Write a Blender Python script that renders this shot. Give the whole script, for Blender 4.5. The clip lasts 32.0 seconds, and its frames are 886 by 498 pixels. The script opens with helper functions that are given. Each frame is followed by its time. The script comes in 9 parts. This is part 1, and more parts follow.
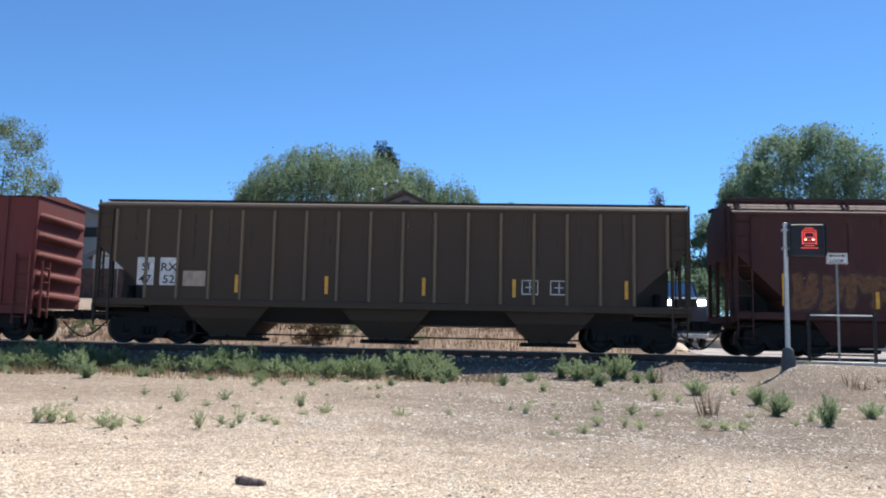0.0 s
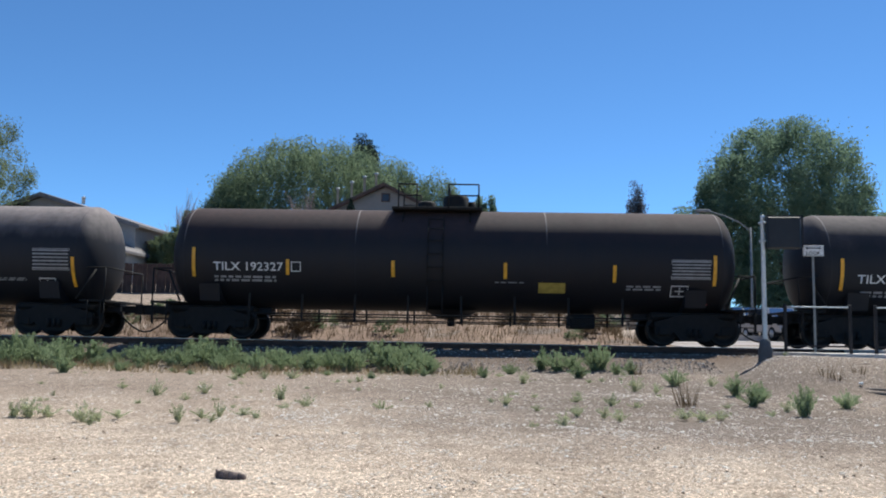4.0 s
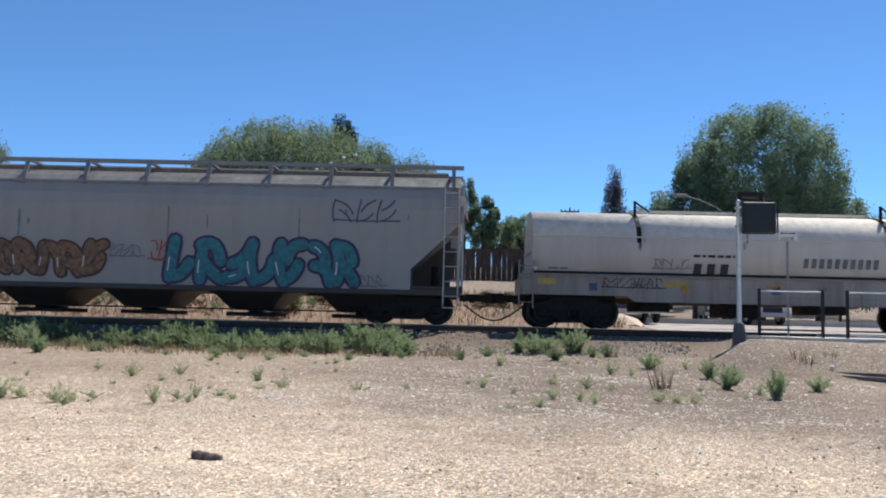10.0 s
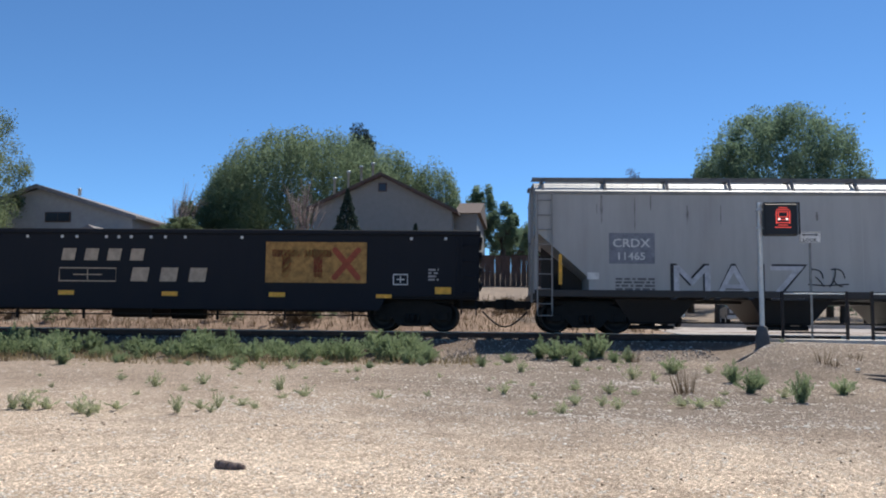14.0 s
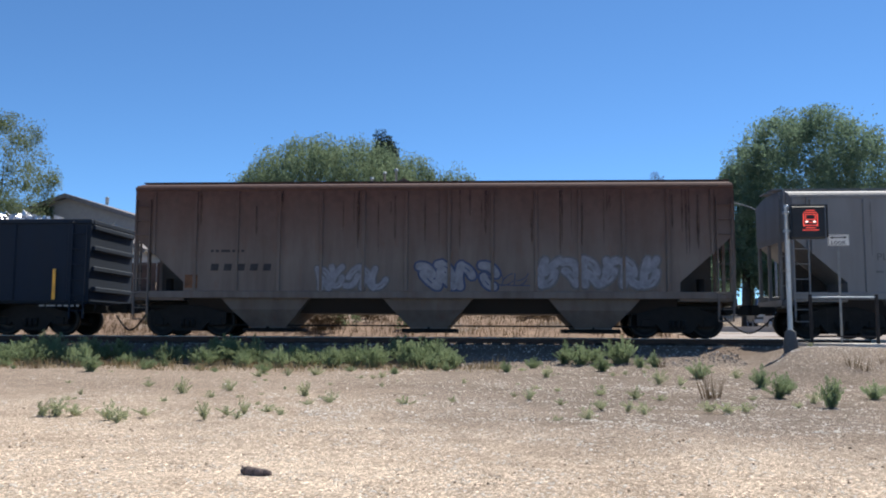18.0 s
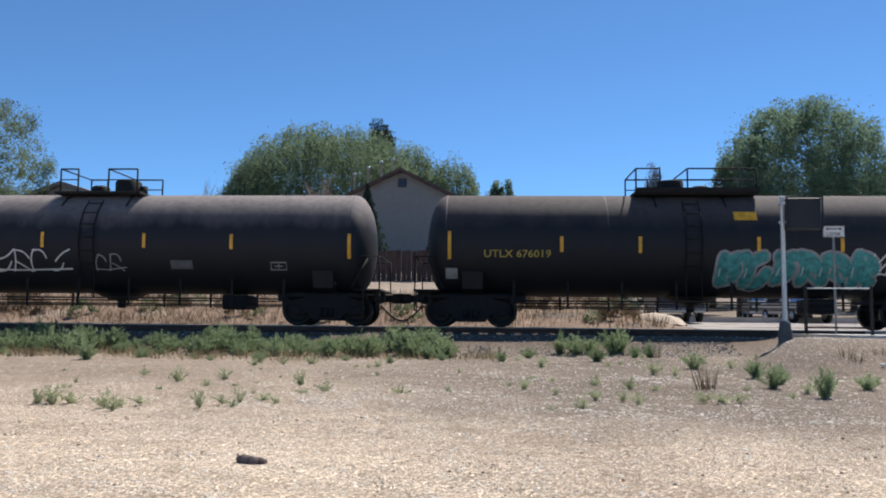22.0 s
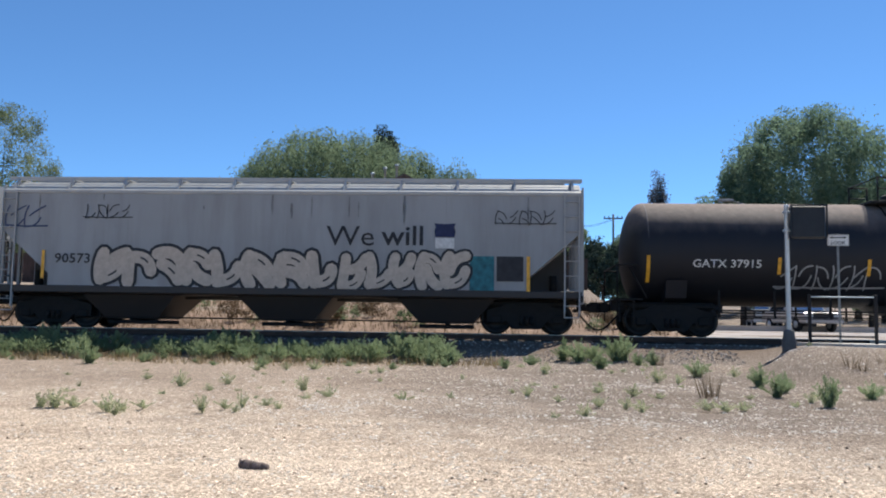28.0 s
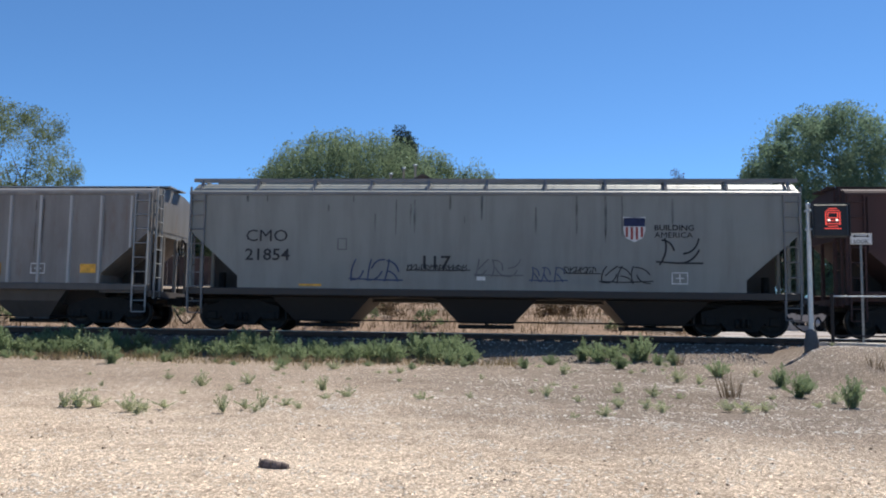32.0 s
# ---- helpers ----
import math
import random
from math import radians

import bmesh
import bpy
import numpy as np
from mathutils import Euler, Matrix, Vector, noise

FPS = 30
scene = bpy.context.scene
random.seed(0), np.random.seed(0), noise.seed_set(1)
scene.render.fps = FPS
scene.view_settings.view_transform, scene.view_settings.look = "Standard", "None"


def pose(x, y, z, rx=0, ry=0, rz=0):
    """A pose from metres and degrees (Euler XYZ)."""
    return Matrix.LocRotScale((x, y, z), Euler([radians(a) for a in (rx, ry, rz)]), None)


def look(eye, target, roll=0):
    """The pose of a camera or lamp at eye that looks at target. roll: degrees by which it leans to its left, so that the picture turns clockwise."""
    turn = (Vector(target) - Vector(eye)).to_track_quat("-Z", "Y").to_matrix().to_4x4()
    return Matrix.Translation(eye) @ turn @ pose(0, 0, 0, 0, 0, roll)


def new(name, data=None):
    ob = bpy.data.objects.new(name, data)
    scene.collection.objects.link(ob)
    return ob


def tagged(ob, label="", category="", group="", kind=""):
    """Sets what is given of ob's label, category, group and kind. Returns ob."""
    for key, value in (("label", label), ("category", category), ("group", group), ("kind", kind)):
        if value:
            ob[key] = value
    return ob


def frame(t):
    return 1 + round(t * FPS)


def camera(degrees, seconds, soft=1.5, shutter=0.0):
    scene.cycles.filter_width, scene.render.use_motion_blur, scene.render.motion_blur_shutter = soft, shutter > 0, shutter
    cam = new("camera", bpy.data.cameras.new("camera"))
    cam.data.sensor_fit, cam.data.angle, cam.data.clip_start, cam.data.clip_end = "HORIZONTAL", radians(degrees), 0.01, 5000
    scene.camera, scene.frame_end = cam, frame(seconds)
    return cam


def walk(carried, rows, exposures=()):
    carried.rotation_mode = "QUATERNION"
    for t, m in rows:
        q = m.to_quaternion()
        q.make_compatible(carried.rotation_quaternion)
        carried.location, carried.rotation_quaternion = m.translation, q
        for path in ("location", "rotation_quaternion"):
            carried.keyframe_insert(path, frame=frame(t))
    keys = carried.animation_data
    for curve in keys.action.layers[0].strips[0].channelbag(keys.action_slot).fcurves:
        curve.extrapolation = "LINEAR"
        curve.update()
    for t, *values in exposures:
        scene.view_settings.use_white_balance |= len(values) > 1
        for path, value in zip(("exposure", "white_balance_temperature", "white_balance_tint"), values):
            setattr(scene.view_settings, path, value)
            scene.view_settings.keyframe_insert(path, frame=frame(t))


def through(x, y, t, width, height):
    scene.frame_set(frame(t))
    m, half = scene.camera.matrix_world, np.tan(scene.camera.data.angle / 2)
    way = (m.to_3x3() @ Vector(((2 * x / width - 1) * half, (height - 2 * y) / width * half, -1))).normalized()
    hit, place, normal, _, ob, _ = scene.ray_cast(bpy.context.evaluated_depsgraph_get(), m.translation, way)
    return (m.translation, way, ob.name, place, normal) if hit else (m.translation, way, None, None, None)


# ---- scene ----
# ---- camera ----
cam = camera(55.0, 32.0, soft=1.95)
EYE = 1.30  # height of the lens over the gravel lot
PATH = [
    (0, pose(0, 0, EYE, 96.52, -1.21, 7.18)),
    (0.5, pose(0, 0, EYE, 96.58, -1.06, 7.14)),
    (1, pose(0, 0, EYE, 96.57, -0.89, 7.43)),
    (1.5, pose(0, 0, EYE, 96.44, -0.87, 7.69)),
    (2, pose(0, 0, EYE, 96.46, -0.84, 7.75)),
    (2.5, pose(0, 0, EYE, 96.55, -0.76, 7.74)),
    (3, pose(0, 0, EYE, 96.64, -0.59, 7.83)),
    (3.5, pose(0, 0, EYE, 96.52, -0.61, 7.72)),
    (4, pose(0, 0, EYE, 96.06, -0.98, 5.87)),
    (4.5, pose(0, 0, EYE, 95.81, -1.15, 4.76)),
    (6.5, pose(0, 0, EYE, 95.87, -0.80, 8.31)),
    (7, pose(0, 0, EYE, 95.76, -0.97, 8.31)),
    (7.5, pose(0, 0, EYE, 95.75, -0.99, 7.92)),
    (8, pose(0, 0, EYE, 95.76, -0.96, 7.64)),
    (8.5, pose(0, 0, EYE, 95.38, -1.22, 6.32)),
    (9, pose(0, 0, EYE, 95.02, -1.58, 4.53)),
    (9.5, pose(0, 0, EYE, 94.88, -1.63, 4.06)),
    (10, pose(0, 0, EYE, 94.89, -1.31, 4.37)),
    (10.5, pose(0, 0, EYE, 95.11, -1.11, 5.12)),
    (11, pose(0, 0, EYE, 95.21, -1.06, 5.66)),
    (11.5, pose(0, 0, EYE, 95.40, -0.77, 6.03)),
    (12, pose(0, 0, EYE, 95.45, -0.53, 6.37)),
    (12.5, pose(0, 0, EYE, 95.44, -0.44, 6.35)),
    (13, pose(0, 0, EYE, 95.38, -0.49, 6.22)),
    (13.5, pose(0, 0, EYE, 95.31, -0.60, 5.86)),
    (14, pose(0, 0, EYE, 95.34, -0.57, 5.73)),
    (14.5, pose(0, 0, EYE, 95.43, -0.64, 5.78)),
    (16.5, pose(0, 0, EYE, 96.17, -0.03, 6.76)),
    (17, pose(0, 0, EYE, 96.11, 0.10, 7.88)),
    (17.5, pose(0, 0, EYE, 95.94, -0.16, 8.09)),
    (18, pose(0, 0, EYE, 95.71, -0.29, 7.36)),
    (18.5, pose(0, 0, EYE, 95.27, -0.30, 6.76)),
    (19, pose(0, 0, EYE, 95.15, -0.34, 6.77)),
    (19.5, pose(0, 0, EYE, 95.29, -0.36, 6.81)),
    (20, pose(0, 0, EYE, 95.33, -0.42, 6.54)),
    (20.5, pose(0, 0, EYE, 95.25, -0.82, 5.18)),
    (21, pose(0, 0, EYE, 95.27, -1.08, 4.28)),
    (21.5, pose(0, 0, EYE, 95.06, -0.86, 5.20)),
    (22, pose(0, 0, EYE, 95.01, -0.53, 7.07)),
    (22.5, pose(0, 0, EYE, 94.97, -0.83, 7.75)),
    (23, pose(0, 0, EYE, 95.39, -1.15, 7.21)),
    (23.5, pose(0, 0, EYE, 95.81, -1.07, 6.54)),
    (24, pose(0, 0, EYE, 95.75, -0.89, 6.30)),
    (24.5, pose(0, 0, EYE, 95.67, -0.80, 6.29)),
    (25, pose(0, 0, EYE, 95.47, -0.91, 6.03)),
    (25.5, pose(0, 0, EYE, 95.27, -1.39, 5.11)),
    (27.5, pose(0, 0, EYE, 95.30, -1.01, 6.70)),
    (28, pose(0, 0, EYE, 95.43, -0.90, 7.28)),
    (28.5, pose(0, 0, EYE, 95.65, -0.65, 9.15)),
    (29, pose(0, 0, EYE, 95.93, -0.75, 10.16)),
    (29.5, pose(0, 0, EYE, 95.72, -0.74, 10.20)),
    (30, pose(0, 0, EYE, 95.60, -0.77, 10.02)),
    (30.5, pose(0, 0, EYE, 95.39, -0.69, 9.83)),
    (31, pose(0, 0, EYE, 95.22, -0.87, 9.19)),
    (31.5, pose(0, 0, EYE, 95.27, -0.69, 8.86)),
    (32, pose(0, 0, EYE, 95.41, -0.85, 8.55)),
]
EXPOSURE = [(0, 0.68, 6400, 9.0), (1, 0.46, 5900, 6.0), (2, 0.42, 5925, 6.0), (3, 0.3, 5950, 6.0), (4, 0.38, 6250, 8.0), (5.5, 0.43, 6138, 7.2), (7, 0.48, 6175, 7.4), (8, 0.4, 6200, 7.5), (9, 0.34, 6400, 9.2), (10, 0.47, 6500, 10.0), (11, 0.34, 6500, 10.0), (12, 0.34, 6500, 10.0), (14, 0.34, 6500, 10.0), (17, 0.36, 6500, 10.0), (18, 0.46, 6500, 10.0), (20, 0.38, 6500, 10.0), (22, 0.38, 6500, 10.0), (23, 0.58, 6500, 10.0), (24, 0.4, 6500, 10.0), (25, 0.38, 6500, 10.0), (28, 0.52, 6500, 10.0), (29, 0.40, 6520, 10.5), (30, 0.42, 6500, 10.0), (32, 0.44, 6500, 10.0)]
walk(cam, PATH, exposures=EXPOSURE)

# ---- light ----
world = bpy.data.worlds.new("world")
scene.world = world
world.use_nodes = True
_n = world.node_tree.nodes
_sky = _n.new("ShaderNodeTexSky")
_sky.sky_type = "NISHITA"
_sky.sun_disc = False
SUN_EL, SUN_AZ = 56.5, 29.0  # degrees up, degrees to the right of straight ahead
_sky.sun_elevation, _sky.sun_rotation = radians(SUN_EL), radians(SUN_AZ)
_sky.altitude, _sky.air_density, _sky.dust_density, _sky.ozone_density = 1300, 0.70, 0.0, 9.2
_n["Background"].inputs["Strength"].default_value = 0.125
_deep = _n.new("ShaderNodeMix")
_deep.data_type, _deep.blend_type = "RGBA", "MULTIPLY"
_deep.inputs[0].default_value = 1.0
_deep.inputs[7].default_value = (0.84, 1.01, 0.99, 1)  # thin dry air: a deeper cyan blue
world.node_tree.links.new(_sky.outputs["Color"], _deep.inputs[6])
world.node_tree.links.new(_deep.outputs[2], _n["Background"].inputs["Color"])
sun = new("sun", bpy.data.lights.new("sun", "SUN"))
sun.data.energy, sun.data.angle, sun.data.color = 4.8, radians(0.53), (1.0, 0.95, 0.86)
_sd = Vector((math.sin(radians(SUN_AZ)) * math.cos(radians(SUN_EL)), math.cos(radians(SUN_AZ)) * math.cos(radians(SUN_EL)), math.sin(radians(SUN_EL))))
sun.matrix_world = look(_sd * 100, (0, 0, 0))

# ---- numbers of the plan ----
RAIL = 1.20      # top of rail
TRACK = 26.2     # distance of the track's middle line, straight ahead
SKEW = 3.89      # degrees by which the track turns away to the right
SPEED = 17.338   # mean speed in m/s
# how far the train runs ahead of its mean speed, second by second
AHEAD = [(0, -0.67), (1, -0.91), (2, 0.11), (3, -0.17), (4, 0.67), (7, 0.59), (8, 0.25), (9, 1.07), (10, 0.38), (11, 1.02), (12, 1.04), (13, 0.53), (14, 1.3), (17, -0.61), (18, 0.07), (19, 0.3), (20, -0.1), (21, 0.54), (22, 0.07), (23, 0.67), (24, 0.07), (25, 0.62), (28, 0.5), (29, -0.18), (30, 0.35), (31, 0.23), (32, -0.75)]


def train_shift(t):
    """How far the train has rolled to the left since the start."""
    return SPEED * t + float(np.interp(t, [q[0] for q in AHEAD], [q[1] for q in AHEAD]))


def on_track(s):
    """Pose at the distance s along the track from the point straight ahead."""
    return pose(s * math.cos(radians(SKEW)), TRACK + s * math.sin(radians(SKEW)), RAIL, 0, 0, SKEW)


# ---- materials ----
def nodes_of(name, rough=0.7, metal=0.0):
    m = bpy.data.materials.new(name)
    m.use_nodes = True
    b = m.node_tree.nodes["Principled BSDF"]
    b.inputs["Roughness"].default_value, b.inputs["Metallic"].default_value, b.inputs["Specular IOR Level"].default_value = rough, metal, 0.4
    return m, m.node_tree.nodes, m.node_tree.links, b


def noise_node(n, l, scale, stretch=(1, 1, 1), detail=5, rough=0.6, shift=True):
    tc, mp, tx = n.new("ShaderNodeTexCoord"), n.new("ShaderNodeMapping"), n.new("ShaderNodeTexNoise")
    mp.inputs["Scale"].default_value = stretch
    l.new(tc.outputs["Object"], mp.inputs["Vector"])
    if shift:
        oi, vm = n.new("ShaderNodeObjectInfo"), n.new("ShaderNodeVectorMath")
        vm.operation = "SCALE"
        vm.inputs[0].default_value = (31.0, 17.0, 23.0)
        l.new(oi.outputs["Random"], vm.inputs["Scale"])
        l.new(vm.outputs[0], mp.inputs["Location"])
    l.new(mp.outputs["Vector"], tx.inputs["Vector"])
    tx.inputs["Scale"].default_value, tx.inputs["Detail"].default_value, tx.inputs["Roughness"].default_value = scale, detail, rough
    return tx.outputs["Fac"]


def ramp(n, l, fac, lo, hi, a=(0, 0, 0, 1), b=(1, 1, 1, 1)):
    r = n.new("ShaderNodeValToRGB")
    r.color_ramp.elements[0].position, r.color_ramp.elements[1].position = lo, hi
    r.color_ramp.elements[0].color, r.color_ramp.elements[1].color = a, b
    l.new(fac, r.inputs["Fac"])
    return r.outputs["Color"]


def mix(n, l, fac, a, b, mode="MIX"):
    m = n.new("ShaderNodeMix")
    m.data_type, m.blend_type = "RGBA", mode
    for sock, val in (("Factor", fac), ("A", a), ("B", b)):
        s = [i for i in m.inputs if i.name == sock and i.type in (("VALUE",) if sock == "Factor" else ("RGBA",))][0]
        if isinstance(val, bpy.types.NodeSocket):
            l.new(val, s)
        else:
            s.default_value = val if sock == "Factor" else (*val[:3], 1)
    return [o for o in m.outputs if o.type == "RGBA"][0]


def bump(n, l, b, height, strength, dist=0.02):
    bp = n.new("ShaderNodeBump")
    bp.inputs["Strength"].default_value, bp.inputs["Distance"].default_value = strength, dist
    l.new(height, bp.inputs["Height"])
    l.new(bp.outputs["Normal"], b.inputs["Normal"])


def paint(name, base, rough=0.5, grime=0.5, dirt=(0.10, 0.085, 0.07), rust=0.0, metal=0.0, dust=None, from_z=3.0, to_z=3.9):
    """Weathered car paint: run-down streaks, blotches and rust; above from_z a second tone for dusty and rusty tops and
    painted sunlight.
    """
    m, n, l, b = nodes_of(name, rough, metal)
    streak = ramp(n, l, noise_node(n, l, 2.2, (1.0, 1.0, 0.14)), 0.42, 0.72)
    blot = ramp(n, l, noise_node(n, l, 0.55, detail=7), 0.38, 0.7)
    c = mix(n, l, 0.5, base, tuple(min(1, v * 1.25) for v in base))
    f = n.new("ShaderNodeMath")
    f.operation = "MULTIPLY"
    l.new(streak, f.inputs[0])
    f.inputs[1].default_value = grime
    c = mix(n, l, f.outputs[0], c, dirt)
    g = n.new("ShaderNodeMath")
    g.operation = "MULTIPLY"
    l.new(blot, g.inputs[0])
    g.inputs[1].default_value = grime * 0.45
    c = mix(n, l, g.outputs[0], c, dirt)
    if rust > 0:
        rs = ramp(n, l, noise_node(n, l, 3.1, (1.0, 1.0, 0.35), detail=9, rough=0.7), 0.60 - 0.15 * rust, 0.72)
        r2 = n.new("ShaderNodeMath")
        r2.operation = "MULTIPLY"
        l.new(rs, r2.inputs[0])
        r2.inputs[1].default_value = min(1.0, rust)
        c = mix(n, l, r2.outputs[0], c, (0.16, 0.07, 0.035))
    # second tone blended in by height; on tanks and coil hoods it paints in sunlight
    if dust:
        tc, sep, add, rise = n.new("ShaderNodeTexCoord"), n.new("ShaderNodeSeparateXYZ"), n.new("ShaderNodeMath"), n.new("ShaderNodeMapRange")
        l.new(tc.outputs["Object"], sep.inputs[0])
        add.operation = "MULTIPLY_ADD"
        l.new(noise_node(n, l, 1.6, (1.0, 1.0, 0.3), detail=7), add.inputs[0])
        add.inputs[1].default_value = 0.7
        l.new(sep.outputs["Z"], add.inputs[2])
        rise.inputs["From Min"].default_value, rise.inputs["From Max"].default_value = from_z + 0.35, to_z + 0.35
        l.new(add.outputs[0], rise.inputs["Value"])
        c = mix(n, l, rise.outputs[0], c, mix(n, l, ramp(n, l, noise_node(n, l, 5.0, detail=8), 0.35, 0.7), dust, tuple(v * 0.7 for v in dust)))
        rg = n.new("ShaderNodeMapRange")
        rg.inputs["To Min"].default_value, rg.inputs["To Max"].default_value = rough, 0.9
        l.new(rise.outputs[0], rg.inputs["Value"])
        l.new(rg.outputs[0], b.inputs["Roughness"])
    l.new(c, b.inputs["Base Color"])
    bump(n, l, b, noise_node(n, l, 9.0), 0.18, 0.01)
    return m


def plain(name, base, rough=0.6, metal=0.0, vary=0.25, scale=6.0, rel=0.2):
    m, n, l, b = nodes_of(name, rough, metal)
    f = ramp(n, l, noise_node(n, l, scale, detail=6), 0.3, 0.7)
    l.new(mix(n, l, f, tuple(v * (1 - vary) for v in base), tuple(min(1, v * (1 + vary)) for v in base)), b.inputs["Base Color"])
    if rel:
        bump(n, l, b, noise_node(n, l, scale * 5), rel, 0.01)
    return m


def glow(name, base, strength):
    m, n, l, b = nodes_of(name, 0.4)
    b.inputs["Base Color"].default_value = (*base, 1)
    b.inputs["Emission Color"].default_value = (*base, 1)
    b.inputs["Emission Strength"].default_value = strength
    return m


def leafy(name, a, b2, through=0.35):
    """Foliage with light passing through; each clump has its own tone."""
    m, n, l, b = nodes_of(name, 0.8)
    b.inputs["Specular IOR Level"].default_value = 0.12
    geo = n.new("ShaderNodeNewGeometry")
    c = mix(n, l, geo.outputs["Random Per Island"], a, b2)
    c = mix(n, l, ramp(n, l, noise_node(n, l, 0.5, detail=3), 0.35, 0.65), c, tuple(v * 0.72 for v in a))
    l.new(c, b.inputs["Base Color"])
    t = n.new("ShaderNodeBsdfTranslucent")
    l.new(c, t.inputs["Color"])
    mx = n.new("ShaderNodeMixShader")
    mx.inputs[0].default_value = through
    l.new(b.outputs[0], mx.inputs[1])
    l.new(t.outputs[0], mx.inputs[2])
    l.new(mx.outputs[0], n["Material Output"].inputs["Surface"])
    return m


PAINT = {
    "black": plain("black_lettering", (0.02, 0.02, 0.02)), "blackpaint": plain("black_spray", (0.022, 0.022, 0.026), vary=0.4),
    "offwhite": plain("white_lettering", (0.62, 0.62, 0.60)), "dimwhite": plain("faded_white_lettering", (0.28, 0.28, 0.28)),
    "greywhite": plain("pale_grey_spray", (0.46, 0.47, 0.50)), "greypaint": plain("grey_patch_paint", (0.20, 0.21, 0.24)),
    "dimgrey": plain("dark_grey_lettering", (0.12, 0.12, 0.125)), "amber": plain("amber_reflective_strip", (0.72, 0.36, 0.03), 0.35),
    "dullyellow": plain("dull_yellow_label", (0.38, 0.28, 0.06)), "tan": plain("tan_lettering", (0.42, 0.33, 0.24)),
    "rustorange": plain("faded_orange_spray", (0.13, 0.055, 0.022), vary=0.5), "brown": plain("brown_spray", (0.055, 0.026, 0.02), vary=0.4),
    "redsign": plain("red_label", (0.30, 0.05, 0.04)), "green": plain("green_spray", (0.015, 0.095, 0.055), vary=0.5),
    "darkgreen": plain("dark_green_spray", (0.01, 0.035, 0.03)), "blue": plain("blue_spray", (0.025, 0.105, 0.24), vary=0.3),
    "navy": plain("navy_spray", (0.012, 0.02, 0.07)), "teal": plain("teal_spray", (0.022, 0.14, 0.165), vary=0.4),
    "aqua": plain("aqua_spray", (0.055, 0.26, 0.25), vary=0.5), "ochre": plain("ochre_paint", (0.36, 0.19, 0.05), vary=0.4),
    "cream": plain("cream_spray", (0.50, 0.42, 0.34), vary=0.15), "slateblue": plain("slate_blue_spray", (0.045, 0.065, 0.13)),
    "midgrey": plain("mid_grey_spray", (0.20, 0.19, 0.19), vary=0.3), "rustochre": plain("faded_rust_ochre_spray", (0.15, 0.085, 0.045), vary=0.6), "violet": plain("deep_violet_spray", (0.035, 0.02, 0.07), vary=0.4),
    "lilac": plain("lilac_spray", (0.30, 0.27, 0.48)), "rustred": plain("rust_red_paint", (0.30, 0.06, 0.025)),
}
M_STEEL = plain("dark_running_gear_steel", (0.008, 0.0075, 0.007), 0.8, 0.0, 0.4)
M_WHEEL = plain("worn_wheel_steel", (0.014, 0.013, 0.012), 0.5, 0.3, 0.4)
M_RUBBER = plain("black_rubber", (0.015, 0.015, 0.015), 0.8)
M_RAILTOP = plain("shiny_rail_head", (0.52, 0.49, 0.45), 0.5, 1.0, 0.1, rel=0.05)
M_RAILWEB = plain("rusty_rail_web", (0.09, 0.05, 0.035), 0.85)
M_TIE = plain("weathered_tie_wood", (0.07, 0.058, 0.048), 0.9, 0, 0.4, 3.0, 0.6)
M_CONC = plain("pale_concrete", (0.52, 0.48, 0.43), 0.85, 0, 0.12, 2.0, 0.25)
M_GALV = plain("galvanised_steel", (0.52, 0.55, 0.56), 0.45, 0.55, 0.12)
M_DARKPOST = plain("brown_painted_steel", (0.013, 0.010, 0.010), 0.6)
M_SIGNW = plain("white_sign_sheet", (0.72, 0.72, 0.70), 0.45, 0, 0.08)
M_SIGNB = plain("black_sign_housing", (0.012, 0.014, 0.018), 0.45)
M_LED = glow("lit_red_led", (1.0, 0.10, 0.07), 0.42)
M_LEDW = glow("lit_white_led", (1.0, 0.6, 0.55), 1.3)
M_HEADLIGHT = glow("lit_headlamp", (1.0, 0.98, 0.92), 80.0)
M_GLASS = plain("dark_window_glass", (0.03, 0.035, 0.045), 0.08, 0.0, 0.1, rel=0)
M_WINDSHIELD = plain("bright_windshield_glass", (0.5, 0.55, 0.6), 0.05, 0.9, 0.05, rel=0)
M_SCRAP = plain("shiny_scrap_metal", (0.62, 0.62, 0.64), 0.28, 0.9, 0.4)
M_OLDWOOD = plain("old_brown_boards", (0.085, 0.05, 0.038), 0.9, 0, 0.35, 2.0, 0.5)
M_BEAM = plain("grey_weathered_beam", (0.17, 0.14, 0.115), 0.9, 0, 0.35, 4.0, 0.6)
M_BARK = plain("grey_brown_bark", (0.10, 0.08, 0.065), 0.95, 0, 0.4, 5.0, 0.8)
M_STUCCO = plain("off_white_siding", (0.235, 0.23, 0.22), 0.85, 0, 0.06, 3.0, 0.15)
M_SIDING = plain("grey_beige_siding", (0.35, 0.34, 0.335), 0.85, 0, 0.08, 3.0, 0.15)
M_SHINGLE = plain("brown_shingles", (0.10, 0.075, 0.065), 0.9, 0, 0.3, 6.0, 0.5)
M_SHINGLEG = plain("grey_shingles", (0.21, 0.195, 0.195), 0.9, 0, 0.3, 6.0, 0.5)
M_TRIMW = plain("white_trim_paint", (0.6, 0.6, 0.58), 0.6, 0, 0.08)
M_STRAW = leafy("dry_straw_grass", (0.42, 0.33, 0.19), (0.30, 0.22, 0.11), 0.25)
M_BANKGRASS = leafy("dull_brown_dry_grass", (0.23, 0.165, 0.10), (0.16, 0.11, 0.065), 0.25)
